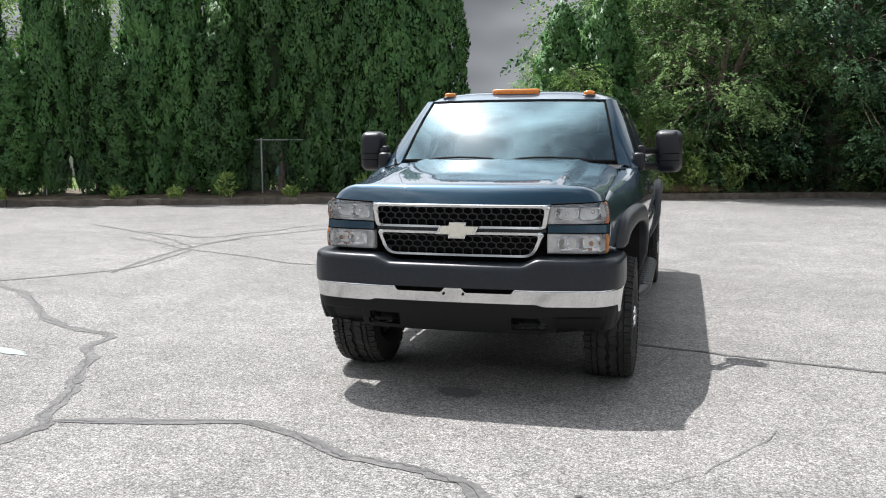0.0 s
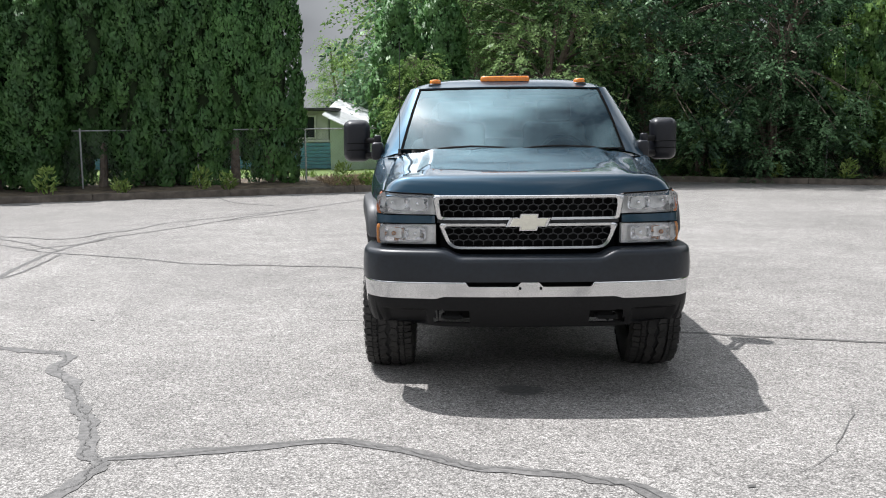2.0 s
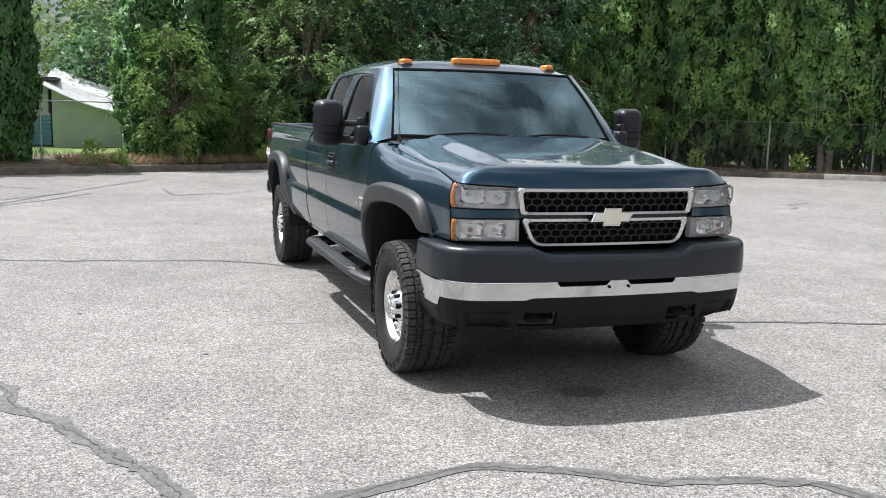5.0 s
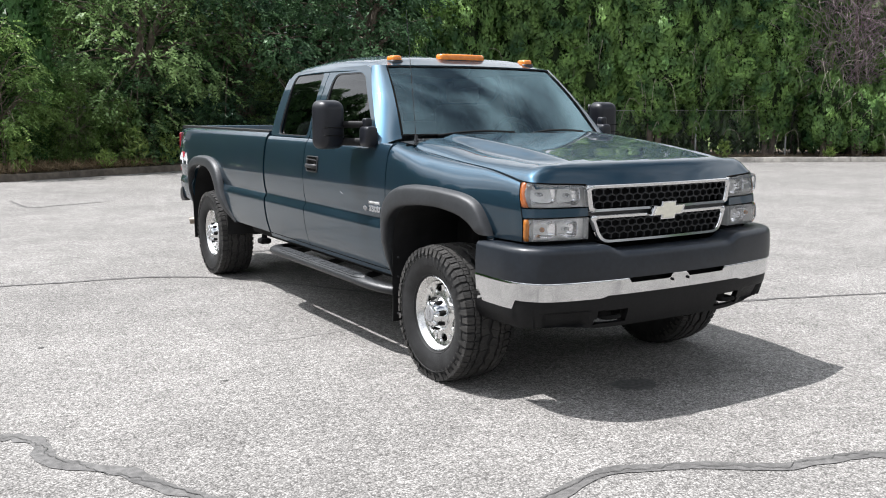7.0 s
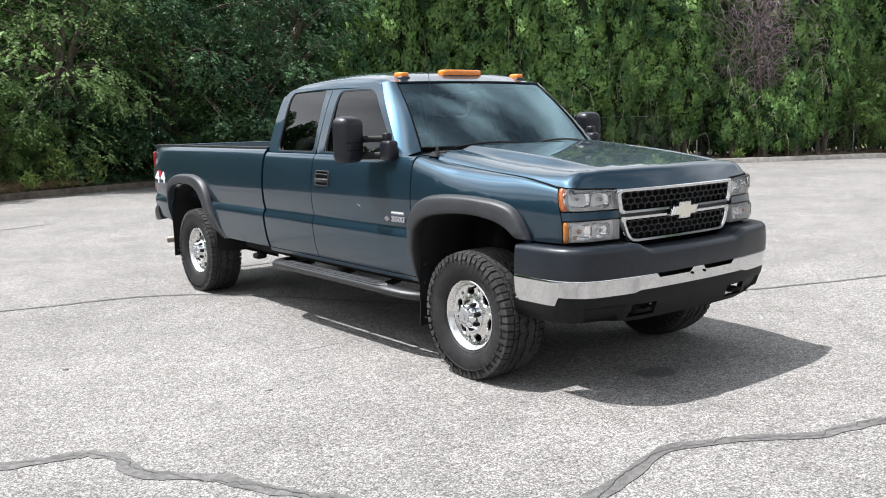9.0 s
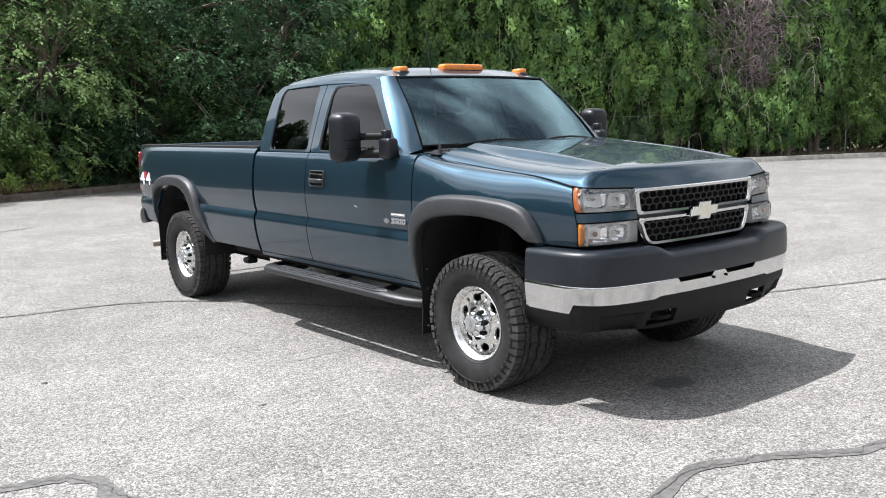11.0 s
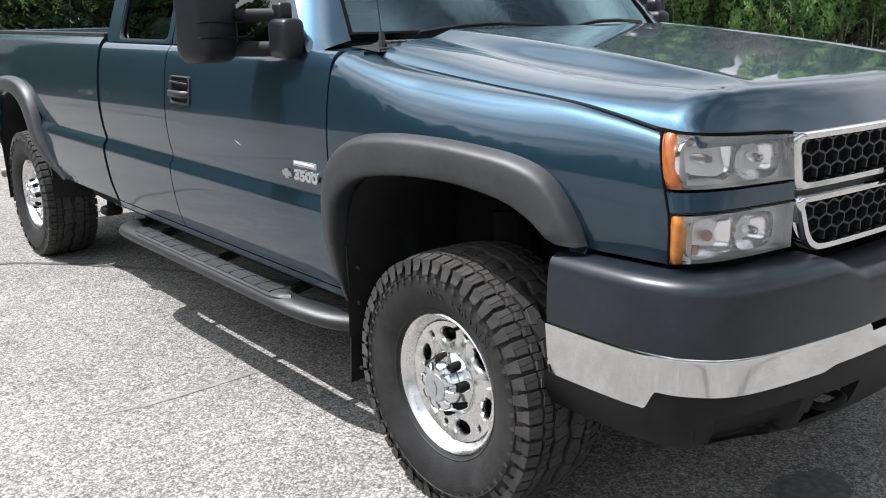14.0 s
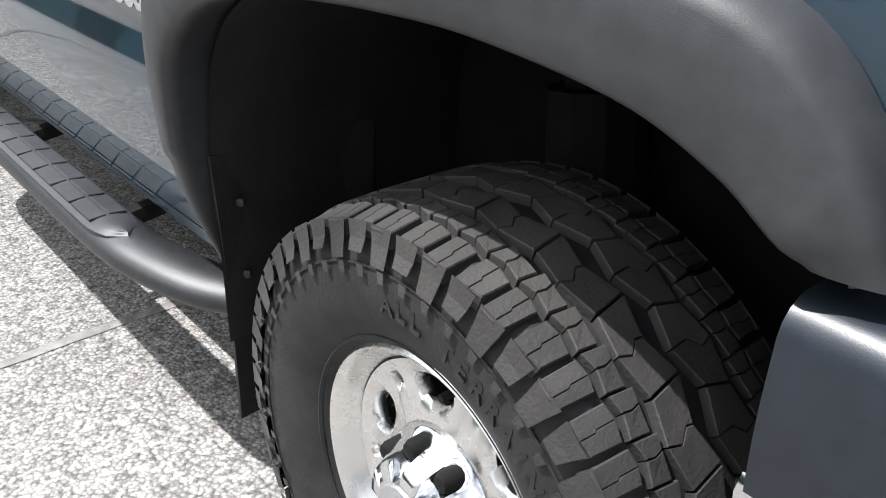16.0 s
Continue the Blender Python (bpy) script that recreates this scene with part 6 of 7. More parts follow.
# ---- front bumper ----
BUMP = [(-0.945, -0.42), (-0.947, -0.56), (-0.938, -0.69), (-0.895, -0.80), (-0.78, -0.885), (-0.50, -0.938), (-0.25, -0.957), (0.0, -0.962)]
BUMP_PTS = spline([(x, y, 0) for x, y in BUMP], 60)
BUMP_PTS = BUMP_PTS + [Vector((-p.x, p.y, 0)) for p in reversed(BUMP_PTS[:-1])]
BN = len(BUMP_PTS) - 1


def bump_point(t, z, back=0.0):
    f = t * BN
    k = min(int(f), BN - 1)
    p = BUMP_PTS[k].lerp(BUMP_PTS[k + 1], f - k)
    d = (BUMP_PTS[k + 1] - BUMP_PTS[k]).normalized()
    q = p - Vector((d.y, -d.x, 0)) * back
    return Vector((q.x, q.y, z))


def bump_x(t):
    return bump_point(t, 0).x


bumper = thing("front_bumper", "", "")
for k2 in ("label", "category"):
    bumper.pop(k2, None)
bumper.parent = truck
bumper["label"] = "chrome front bumper with black upper cover and valance"


def cover(u, v):
    x = abs(bump_x(u))
    mid_dip = 1 - smooth_step(0.38, 0.50, x)
    top = 0.872 - 0.038 * mid_dip
    if v < 0.62:
        q = v / 0.62
        return bump_point(u, 0.697 + (top - 0.035 - 0.697) * q, -0.003 * (1 - q) ** 2 - 0.004 * math.sin(math.pi * q))
    a = (v - 0.62) / 0.38
    ang = min(1, a / 0.55) * math.pi / 2
    return bump_point(u, top - 0.035 + 0.035 * math.sin(ang), 0.035 * (1 - math.cos(ang)) + max(0, a - 0.55) / 0.45 * 0.10)


bm = bmesh.new(); grid(bm, cover, 160, 22); flange(bm, (0, 1, 0), 0.01)
part("upper_cover", bm, M_COVER, bumper, "black plastic upper cover", smooth=50)
# chrome band: columns along the curve with two slots in its upper edge
bm = bmesh.new()
cols, NV = 320, 10


def chrome_lo(u):
    p = bump_point(u, 0)
    x, y = abs(p.x), p.y
    side = smooth_step(-0.735, -0.700, y) if x > 0.8 else 0.0
    return 0.600 - 0.050 * side + 0.012 * (1 - smooth_step(0.47, 0.53, x))


def chrome_hi(u):
    x = abs(bump_x(u))
    slot = smooth_step(0.045, 0.075, x) * (1 - smooth_step(0.335, 0.365, x))
    return 0.704 - 0.034 * slot - 0.008 * (1 - smooth_step(0.045, 0.07, x))


def chrome(u, v):
    lo, hi = chrome_lo(u), chrome_hi(u)
    z = lo + (hi - lo) * v
    return bump_point(u, z, 0.016 - 0.016 * min(1, max(0, (z - 0.53) / 0.17)) + 0.010 * max(0, (z - 0.690) / 0.014) ** 2)


grid(bm, chrome, cols, NV)
flange(bm, (0, 1, 0), 0.02)
part("chrome_bar", bm, M_CHROME, bumper, "polished chrome bumper bar", smooth=50)
bm = bmesh.new(); grid(bm, lambda u, v: bump_point(u, 0.56 + 0.17 * v, 0.06), 60, 2); part("bumper_beam", bm, M_DARK, bumper)


def valance_lo(u):
    p = bump_point(u, 0)
    x = abs(p.x)
    return 0.432 + 0.022 * smooth_step(0.45, 0.75, x)


HOLES = ((0.335, 0.53, 0.455, 0.532),)


def dent(x, z):
    """Soft-edged recess in each outer end of the valance."""
    return smooth_step(0.575, 0.60, x) * (1 - smooth_step(0.81, 0.86, x)) * smooth_step(0.448, 0.462, z) * (1 - smooth_step(0.528, 0.542, z))


def valance_point(u, v):
    lo, hi = valance_lo(u), chrome_lo(u) + 0.004
    z = lo + (hi - lo) * v
    return bump_point(u, z, 0.014 + 0.030 * dent(abs(bump_x(u)), z) + (0.05 if abs(bump_x(u)) < 0.88 else 0.03) * (1 - v) ** 2)


bm = bmesh.new()
rows = grid(bm, valance_point, 260, 30)
kill = [f for f in bm.faces for c in [f.calc_center_median()] if any(a < abs(c.x) < b and p < c.z < q for a, b, p, q in HOLES)]
bmesh.ops.delete(bm, geom=kill, context="FACES")
flange(bm, (0, 1, 0), 0.035)
val = part("valance", bm, M_VAL, bumper, "matt black lower valance", smooth=50)
for s in (-1, 1):
    bm = bmesh.new(); box(bm, (s * 0.40 - 0.075, -0.86, 0.475), (s * 0.40 + 0.075, -0.82, 0.57), 0.01); part("tow_pocket", bm, M_DARK, val)
    bm = bmesh.new(); tube(bm, spline([(s * 0.432 - 0.05, -0.84, 0.492), (s * 0.432 - 0.045, -0.915, 0.492), (s * 0.432 + 0.045, -0.915, 0.492), (s * 0.432 + 0.05, -0.84, 0.492)], 12), 0.011, 8); part("tow_hook", bm, M_DARK, val, "black steel tow hook")
for x in (-0.055, 0.06):
    bm = bmesh.new(); bmesh.ops.create_uvsphere(bm, u_segments=10, v_segments=6, radius=0.008, matrix=Matrix.Translation((x, -0.962, 0.662))); part("bolt", bm, M_DARK, bumper)

# ---- wheel-arch flares ----
FRONT_OUT = [(0.511, 0.530), (0.516, 0.62), (0.521, 0.75), (0.521, 0.90), (0.478, 1.015), (0.37, 1.090), (0.20, 1.120), (0.0, 1.124), (-0.16, 1.115), (-0.28, 1.100), (-0.375, 1.066), (-0.435, 1.0), (-0.483, 0.896)]
FRONT_IN = [(0.494, 0.530), (0.484, 0.62), (0.466, 0.73), (0.452, 0.81), (0.425, 0.905), (0.325, 0.975), (0.15, 1.008), (-0.04, 1.016), (-0.165, 1.006), (-0.27, 0.985), (-0.345, 0.950), (-0.385, 0.920), (-0.415, 0.898)]
REAR_OUT = [(4.63, 0.60), (4.64, 0.78), (4.62, 0.93), (4.55, 1.03), (4.40, 1.092), (4.18, 1.112), (3.95, 1.108), (3.78, 1.06), (3.67, 0.96), (3.59, 0.80), (3.51, 0.66), (3.43, 0.552)]
REAR_IN = [(4.60, 0.58), (4.605, 0.76), (4.58, 0.88), (4.50, 0.965), (4.35, 1.010), (4.15, 1.022), (3.97, 1.008), (3.84, 0.955), (3.755, 0.87), (3.675, 0.75), (3.575, 0.63), (3.46, 0.545)]
for s in (-1, 1):
    for out_l, in_l in ((FRONT_OUT, FRONT_IN), (REAR_OUT, REAR_IN)):
        o = spline([(*p, 0) for p in out_l], 60)
        i = spline([(*p, 0) for p in in_l], 60)
        prof = [(-0.01, -0.004), (0.0, 0.006), (0.035, 0.020), (0.075, 0.031), (0.12, 0.039), (0.17, 0.0445), (0.23, 0.0475), (0.45, 0.0515), (0.72, 0.0535), (0.92, 0.052), (0.98, 0.048), (1.02, 0.040), (1.03, 0.026), (1.0, 0.0), (1.0, -0.06)]
        bm = bmesh.new()
        rings = []
        for k in range(61):
            ring = []
            endk = smooth_step(-0.05, 0.30, k / 60) * smooth_step(1.0, 0.94, k / 60)
            for t, d in prof:
                p = o[k].lerp(i[k], t)
                ring.append(bm.verts.new((s * (bend(HALF, p.x) - (bend(TUCK, p.y) if p.y < 0.74 else 0.0) - 0.004 + (d if d < 0 else d * (0.35 + 0.65 * endk if k < 30 else 0.75 + 0.25 * endk if out_l is FRONT_OUT else 0.25 + 0.75 * smooth_step(1.0, 0.80, k / 60)))), p.x, p.y)))
            rings.append(ring)
        for r, q in zip(rings, rings[1:]):
            for k in range(len(prof) - 1):
                bm.faces.new((r[k], q[k], q[k + 1], r[k + 1]))
        bm.faces.new(rings[0]); bm.faces.new(rings[-1])
        part("wheel_flare", bm, M_FLARE, truck, "black plastic wheel-arch flare", smooth=55)
    # wheel housings
    for yc, half, top in ((0.035, 0.420, 0.995), (4.08, 0.50, 1.005)):
        bm = bmesh.new()

        def well(u, v, yc=yc, half=half, top=top, s=s):
            a = math.pi * (1 - (0.13 + 0.87 * u if yc < 1 else u))
            q = abs(math.cos(a)) ** 0.8
            wide = 0.482 - (0.20 * (1 - smooth_step(0.05, 0.42, u)) if yc < 1 else 0.0)
            return (s * (0.50 + wide * v), yc + half * math.copysign(q, math.cos(a)), 0.42 + (top + 0.025 - 0.42) * max(0.0, math.sin(a)) ** (0.36 if yc < 1 else 0.55))
        grid(bm, well, 30, 6)
        part("wheel_housing", bm, M_LINER, truck)
        if yc < 1:
            bm = bmesh.new(); box(bm, (min(s * 0.48, s * 0.80), -0.62, 1.085), (max(s * 0.48, s * 0.80), 0.45, 1.10), 0.004, 1); part("inner_fender", bm, M_DARK, truck)
        bm = bmesh.new(); grid(bm, lambda u, v: (s * 0.52, yc - 0.8 + 1.3 * u, 0.35 + 0.75 * v + (0.17 * (1 - v) * (1 - smooth_step(0.0, 0.3, u)) if yc < 1 else 0.0)), 8, 4); part("inner_wall", bm, M_DARK, truck)

# mud flaps
for s in (-1, 1):
    for y, x0, x1, z0, z1 in ((0.446, 0.70, 0.985, 0.245, 0.735), (4.59, 0.72, 1.0, 0.27, 0.76)):
        bm = bmesh.new()
        grid(bm, lambda u, v: (s * (x0 + (x1 - x0) * u - 0.02 * (1 - v) * (1 if u > 0.5 else -1)), y + 0.035 * (1 - v) ** 2 + 0.012 * math.sin(u * 3), z0 + (z1 - z0) * v), 8, 14)
        flange(bm, (0, 1, 0), 0.008)
        fl = part("mud_flap", bm, M_LINER, truck, "black rubber mud flap")
        for zz in (z1 - 0.08, z1 - 0.2, z0 + 0.06):
            bm = bmesh.new(); bmesh.ops.create_uvsphere(bm, u_segments=8, v_segments=5, radius=0.008, matrix=Matrix.Translation((s * (x1 - 0.04), y + 0.0, zz))); part("bolt", bm, M_BLACK, fl)

# ---- wheels ----
R_T, W_T = 0.408, 0.150


def make_wheel():
    w = new("wheel")
    w.parent = truck
    # outer side of the wheel faces -x
    bm = bmesh.new()
    prof = [(-0.098, 0.214), (-0.112, 0.224), (-0.124, 0.240), (-0.138, 0.270), (-0.146, 0.305), (-0.146, 0.330), (-0.142, 0.352), (-0.136, 0.372), (-0.126, 0.386), (-0.110, 0.393), (-0.06, 0.395), (0.0, 0.396), (0.06, 0.395), (0.110, 0.393), (0.126, 0.386), (0.136, 0.372), (0.146, 0.33), (0.142, 0.28), (0.124, 0.24), (0.098, 0.214)]
    lathe(bm, prof, 96)
    # raised rim guard and ribs on the side wall
    for rr in (0.235, 0.342):
        lathe(bm, [(-0.120 - (rr - 0.235) * 0.21, rr - 0.003), (-0.124 - (rr - 0.235) * 0.21, rr), (-0.1235 - (rr - 0.235) * 0.21, rr + 0.003)], 96)
    tyre = part("tyre", bm, M_RUBBER, w, "black all-terrain tyre", smooth=50)
    # tread blocks
    verts, faces = [], []
    PITCH = 52

    def block(poly, top, low=0.389, gap=0.0022):
        """poly: (angle in pitches, across); a raised block with a narrow chamfer and a gap of its own round it."""
        n = len(poly)
        i0 = len(verts)
        cx = sum(p[0] for p in poly) / n
        cw = sum(p[1] for p in poly) / n
        ha = max(abs(p[0] - cx) for p in poly)
        hw = max(abs(p[1] - cw) for p in poly)
        for r, inset in ((low, gap * 0.7), (top - 0.0016, gap), (top, gap + 0.0014)):
            for a, b in poly:
                aa, bb = cx + (a - cx) * (1 - inset / (ha * 0.0485)), cw + (b - cw) * (1 - inset / hw)
                th = aa / PITCH * math.tau
                drop = 0.010 * max(0, abs(bb) - 0.085) / 0.045
                verts.append((bb, math.cos(th) * (r - drop), math.sin(th) * (r - drop)))
        for k in range(n):
            for lay in (0, 1):
                a, b = i0 + lay * n + k, i0 + lay * n + (k + 1) % n
                faces.append((a, b, b + n, a + n))
        faces.append(tuple(i0 + 2 * n + k for k in range(n)))

    for k in range(PITCH):
        for sg in (-1, 1):
            ph = k + (0.5 if sg > 0 else 0.0)
            long = k % 2
            # shoulder lug, long and short by turns, each cut by a stepped slit
            e = 0.144 if long else 0.139
            w0 = 0.30 if long else 0.40
            block([(ph - 0.44, sg * 0.099), (ph - 0.44, sg * e), (ph + 0.02, sg * e), (ph + 0.02, sg * 0.122), (ph - 0.04, sg * 0.119), (ph - 0.04, sg * 0.097)], R_T - 0.001, 0.386, 0.0007)
            block([(ph - 0.04, sg * 0.097), (ph - 0.04, sg * 0.119), (ph + 0.02, sg * 0.122), (ph + 0.02, sg * e), (ph + w0, sg * (e - 0.003)), (ph + w0 + 0.04, sg * 0.101)], R_T - 0.001, 0.386, 0.0007)
            # second row: slanted blocks with a slit across
            block([(ph - 0.50, sg * 0.094), (ph - 0.06, sg * 0.090), (ph - 0.02, sg * 0.078), (ph - 0.08, sg * 0.066), (ph - 0.44, sg * 0.062)], R_T, 0.389, 0.0012)
            block([(ph - 0.06, sg * 0.090), (ph + 0.48, sg * 0.096), (ph + 0.54, sg * 0.070), (ph - 0.08, sg * 0.066), (ph - 0.02, sg * 0.078)], R_T, 0.389, 0.0012)
            # interlocking inner blocks, two pitches long, each cut in two by a zigzag slit
            if long:
                o0, o1, o2 = (ph - 1.02, sg * 0.052), (ph - 0.05, sg * 0.062), (ph + 0.98, sg * 0.052)
                c0, c1, c2 = (ph - 1.22, sg * 0.010 + 0.008), (ph - 0.20, sg * 0.010 - 0.008), (ph + 0.78, sg * 0.010 + 0.008)
                m0, m1 = (ph + 0.06, sg * 0.044), (ph - 0.24, sg * 0.028)
                block([o0, o1, m0, m1, c1, c0], R_T + 0.001, 0.389, 0.0020)
                block([o1, o2, c2, c1, m1, m0], R_T + 0.001, 0.389, 0.0020)
            # lug running down the side wall, with a small raised bar beside it
            for a0, aw, rows in ((-0.06, 0.40, ((0.397, 0.138), (0.376, 0.1415), (0.350 if long else 0.361, 0.1480))), (0.0, 0.16, ((0.345, 0.1482), (0.336, 0.1488), (0.330, 0.1490)))):
                i0 = len(verts)
                for q, (rr, bb) in enumerate(rows):
                    for sgn in (-1, 1):
                        th = (ph + a0 + sgn * aw * (1 - 0.12 * q)) / PITCH * math.tau
                        verts.append((sg * (bb + (0.004 if aw > 0.3 else 0.002)), math.cos(th) * rr, math.sin(th) * rr))
                for lay in (0, 2):
                    faces.append((i0 + lay, i0 + lay + 1, i0 + lay + 3, i0 + lay + 2))
    raw("tread", verts, faces, M_TREAD, tyre, "deep blocky tread")
    # rim barrel and lip
    bm = bmesh.new()
    lathe(bm, [(0.10, 0.205), (-0.02, 0.188), (-0.075, 0.186), (-0.085, 0.196), (-0.100, 0.203), (-0.112, 0.213), (-0.1155, 0.219), (-0.112, 0.2235), (-0.102, 0.222)], 72)
    rim = part("rim", bm, M_ALLOY, w, "polished aluminium wheel", smooth=50)
    # disc with six oval windows and six small round holes
    bm = bmesh.new()

    def disc_x(r):
        return curve([(0.085, -0.088), (0.11, -0.080), (0.14, -0.074), (0.165, -0.074), (0.190, -0.082)], r)
    for k in range(6):
        for big in (1, 0):
            mid_a = (k + (0 if big else 0.5)) * math.tau / 6
            ha = math.tau / 6 * (0.36 if big else 0.14)
            n = 40
            outer, hole = [], []
            for q in range(n):
                t = q / n * 4
                sgm, f = int(t), t - int(t)
                if sgm == 0:
                    a, r = -ha + 2 * ha * f, 0.190
                elif sgm == 1:
                    a, r = ha, 0.190 - 0.098 * f
                elif sgm == 2:
                    a, r = ha - 2 * ha * f, 0.092
                else:
                    a, r = -ha, 0.092 + 0.098 * f
                outer.append((a, r))
                ang = math.atan2((r - 0.141) / 0.049, a / ha)
                if big:
                    hole.append((math.cos(ang) * 0.245 * (1 + 0.10 * math.sin(ang)), 0.148 + math.sin(ang) * 0.0215))
                else:
                    hole.append((math.cos(ang) * 0.062, 0.163 + math.sin(ang) * 0.0100))
            loops = []
            for t in (0, 0.5, 0.82, 1.0, 1.04):
                ring = []
                for (a, r), (ha_, hr) in zip(outer, hole):
                    aa, rr = mid_a + a + (ha_ - a) * min(t, 1), r + (hr - r) * min(t, 1)
                    x = disc_x(rr) + (0.007 if t == 1.0 else 0.0) + (0.020 if t > 1 else 0)
                    ring.append(bm.verts.new((x, math.cos(aa) * rr, math.sin(aa) * rr)))
                loops.append(ring)
            for r, q in zip(loops, loops[1:]):
                for i in range(n):
                    bm.faces.new((r[i], r[(i + 1) % n], q[(i + 1) % n], q[i]))
    bmesh.ops.remove_doubles(bm, verts=bm.verts, dist=0.0006)
    part("wheel_disc", bm, M_ALLOY, rim, "aluminium disc with oval windows", smooth=40)
    # brake and hub behind
    bm = bmesh.new(); lathe(bm, [(-0.03, 0.0), (-0.03, 0.165), (0.03, 0.17), (0.03, 0.0)], 40); part("brake_disc", bm, M_DARK, rim)
    # fluted hub cover, cap and nuts
    bm = bmesh.new()
    n = 96
    prof = [(-0.078, 0.106), (-0.086, 0.103), (-0.094, 0.098), (-0.102, 0.090), (-0.118, 0.084), (-0.136, 0.076), (-0.146, 0.068), (-0.149, 0.050), (-0.147, 0.044)]
    rings = []
    for j, (a, r) in enumerate(prof):
        ring = []
        for k in range(n):
            th = k * math.tau / n
            flute = max(0, math.cos(th * 8)) ** 1.5
            dep = 0.020 * flute if 3 <= j <= 6 else 0
            ring.append(bm.verts.new((a + (0.012 * flute if j in (5, 6) else 0), math.cos(th) * (r - dep), math.sin(th) * (r - dep))))
        rings.append(ring)
    for r, q in zip(rings, rings[1:]):
        for k in range(n):
            bm.faces.new((r[k], r[(k + 1) % n], q[(k + 1) % n], q[k]))
    hub = part("hub_cover", bm, M_HUB, rim, "bright fluted hub cover", smooth=45)
    bm = bmesh.new(); lathe(bm, [(-0.146, 0.046), (-0.1505, 0.044), (-0.151, 0.038), (-0.150, 0.0)], 40); cap = part("centre_cap", bm, M_BADGE, hub, "silver centre cap")
    for k in range(8):
        th = k * math.tau / 8
        c = (math.cos(th) * 0.083, math.sin(th) * 0.083)
        bm = bmesh.new()
        lathe(bm, [(-0.085, 0.0155), (-0.118, 0.0145), (-0.124, 0.011), (-0.126, 0.0)], 12, centre=(0, *c))
        part("lug_nut", bm, M_DARK, hub, "dark capped lug nut", smooth=40)
    # plain emblem shape on the cap
    bm = bmesh.new()
    vs = [bm.verts.new((-0.1525, px * 0.21, pz * 0.21)) for px, pz in em]
    bm.faces.new(vs)
    part("cap_mark", bm, M_GALV, hub)
    # valve stem
    bm = bmesh.new(); tube(bm, [(-0.07, 0.17, 0.06), (-0.105, 0.168, 0.058)], 0.006, 8); part("valve_stem", bm, M_DARK, rim)
    return w


wheel = make_wheel()


def copy_part(ob, m, parent):
    c = copy_thing(ob, m)
    c.parent = parent
    return c


FIT = Matrix.Diagonal((1.03, 0.972, 0.972, 1))
wheel.matrix_local = pose(-0.835, 0, 0.392, 78, 0, 0) @ FIT
copy_part(wheel, pose(0.835, 0, 0.392, 20, 0, 180), truck)
copy_part(wheel, pose(-0.872, 4.01, 0.390, 133, 0, 0), truck)
copy_part(wheel, pose(0.872, 4.01, 0.390, 50, 0, 180), truck)

# ---- mirrors ----
for s in (-1, 1):
    mir = new("tow_mirror")
    mir.parent = truck
    mir["label"] = "large black towing mirror on two arms"
    bm = bmesh.new()
    box(bm, (-0.102, -0.075, -0.157), (0.102, 0.075, 0.157), 0.055, 5)
    for v in bm.verts:
        f = smooth_step(0.05, -0.08, v.co.y)
        v.co.x *= 1 - 0.16 * f
        v.co.z *= 1 - 0.07 * f
    bmesh.ops.transform(bm, matrix=pose(s * 1.150, 0.978, 1.452, 0, 0, s * -8), verts=bm.verts)
    sh = part("mirror_shell", bm, M_MIRROR, mir, smooth=60)
    for z in (1.435, 1.385):
        bm = bmesh.new(); box(bm, (s * 1.143 - 0.075, 0.895, z - 0.003), (s * 1.143 + 0.09, 0.915, z + 0.003), 0.002, 1); part("seam", bm, M_DARK, sh)
    bm = bmesh.new(); box(bm, (-0.078, 0.0, -0.135), (0.078, 0.004, 0.135), 0.002, 1, m=pose(s * 1.143, 1.051, 1.452, 0, 0, s * -8)); part("mirror_glass", bm, M_CHROME, sh, "mirror glass")
    for z, r in ((1.455, 0.022), (1.345, 0.026)):
        bm = bmesh.new(); tube(bm, [(s * 1.09, 0.955, z), (s * 0.99, 0.80, z), (s * 0.965, 0.765, z)], r, 10, squash=(0.7, 1.0)); part("arm", bm, M_VAL, mir)
    bm = bmesh.new(); box(bm, (-0.055, -0.06, -0.07), (0.03, 0.06, 0.06), 0.025, 3, m=pose(s * 0.965, 0.765, 1.385)); box(bm, (-0.03, -0.03, 0.05), (0.02, 0.03, 0.11), 0.012, 2, m=pose(s * 0.972, 0.785, 1.385)); part("bracket", bm, M_MIRROR, mir, smooth=60)

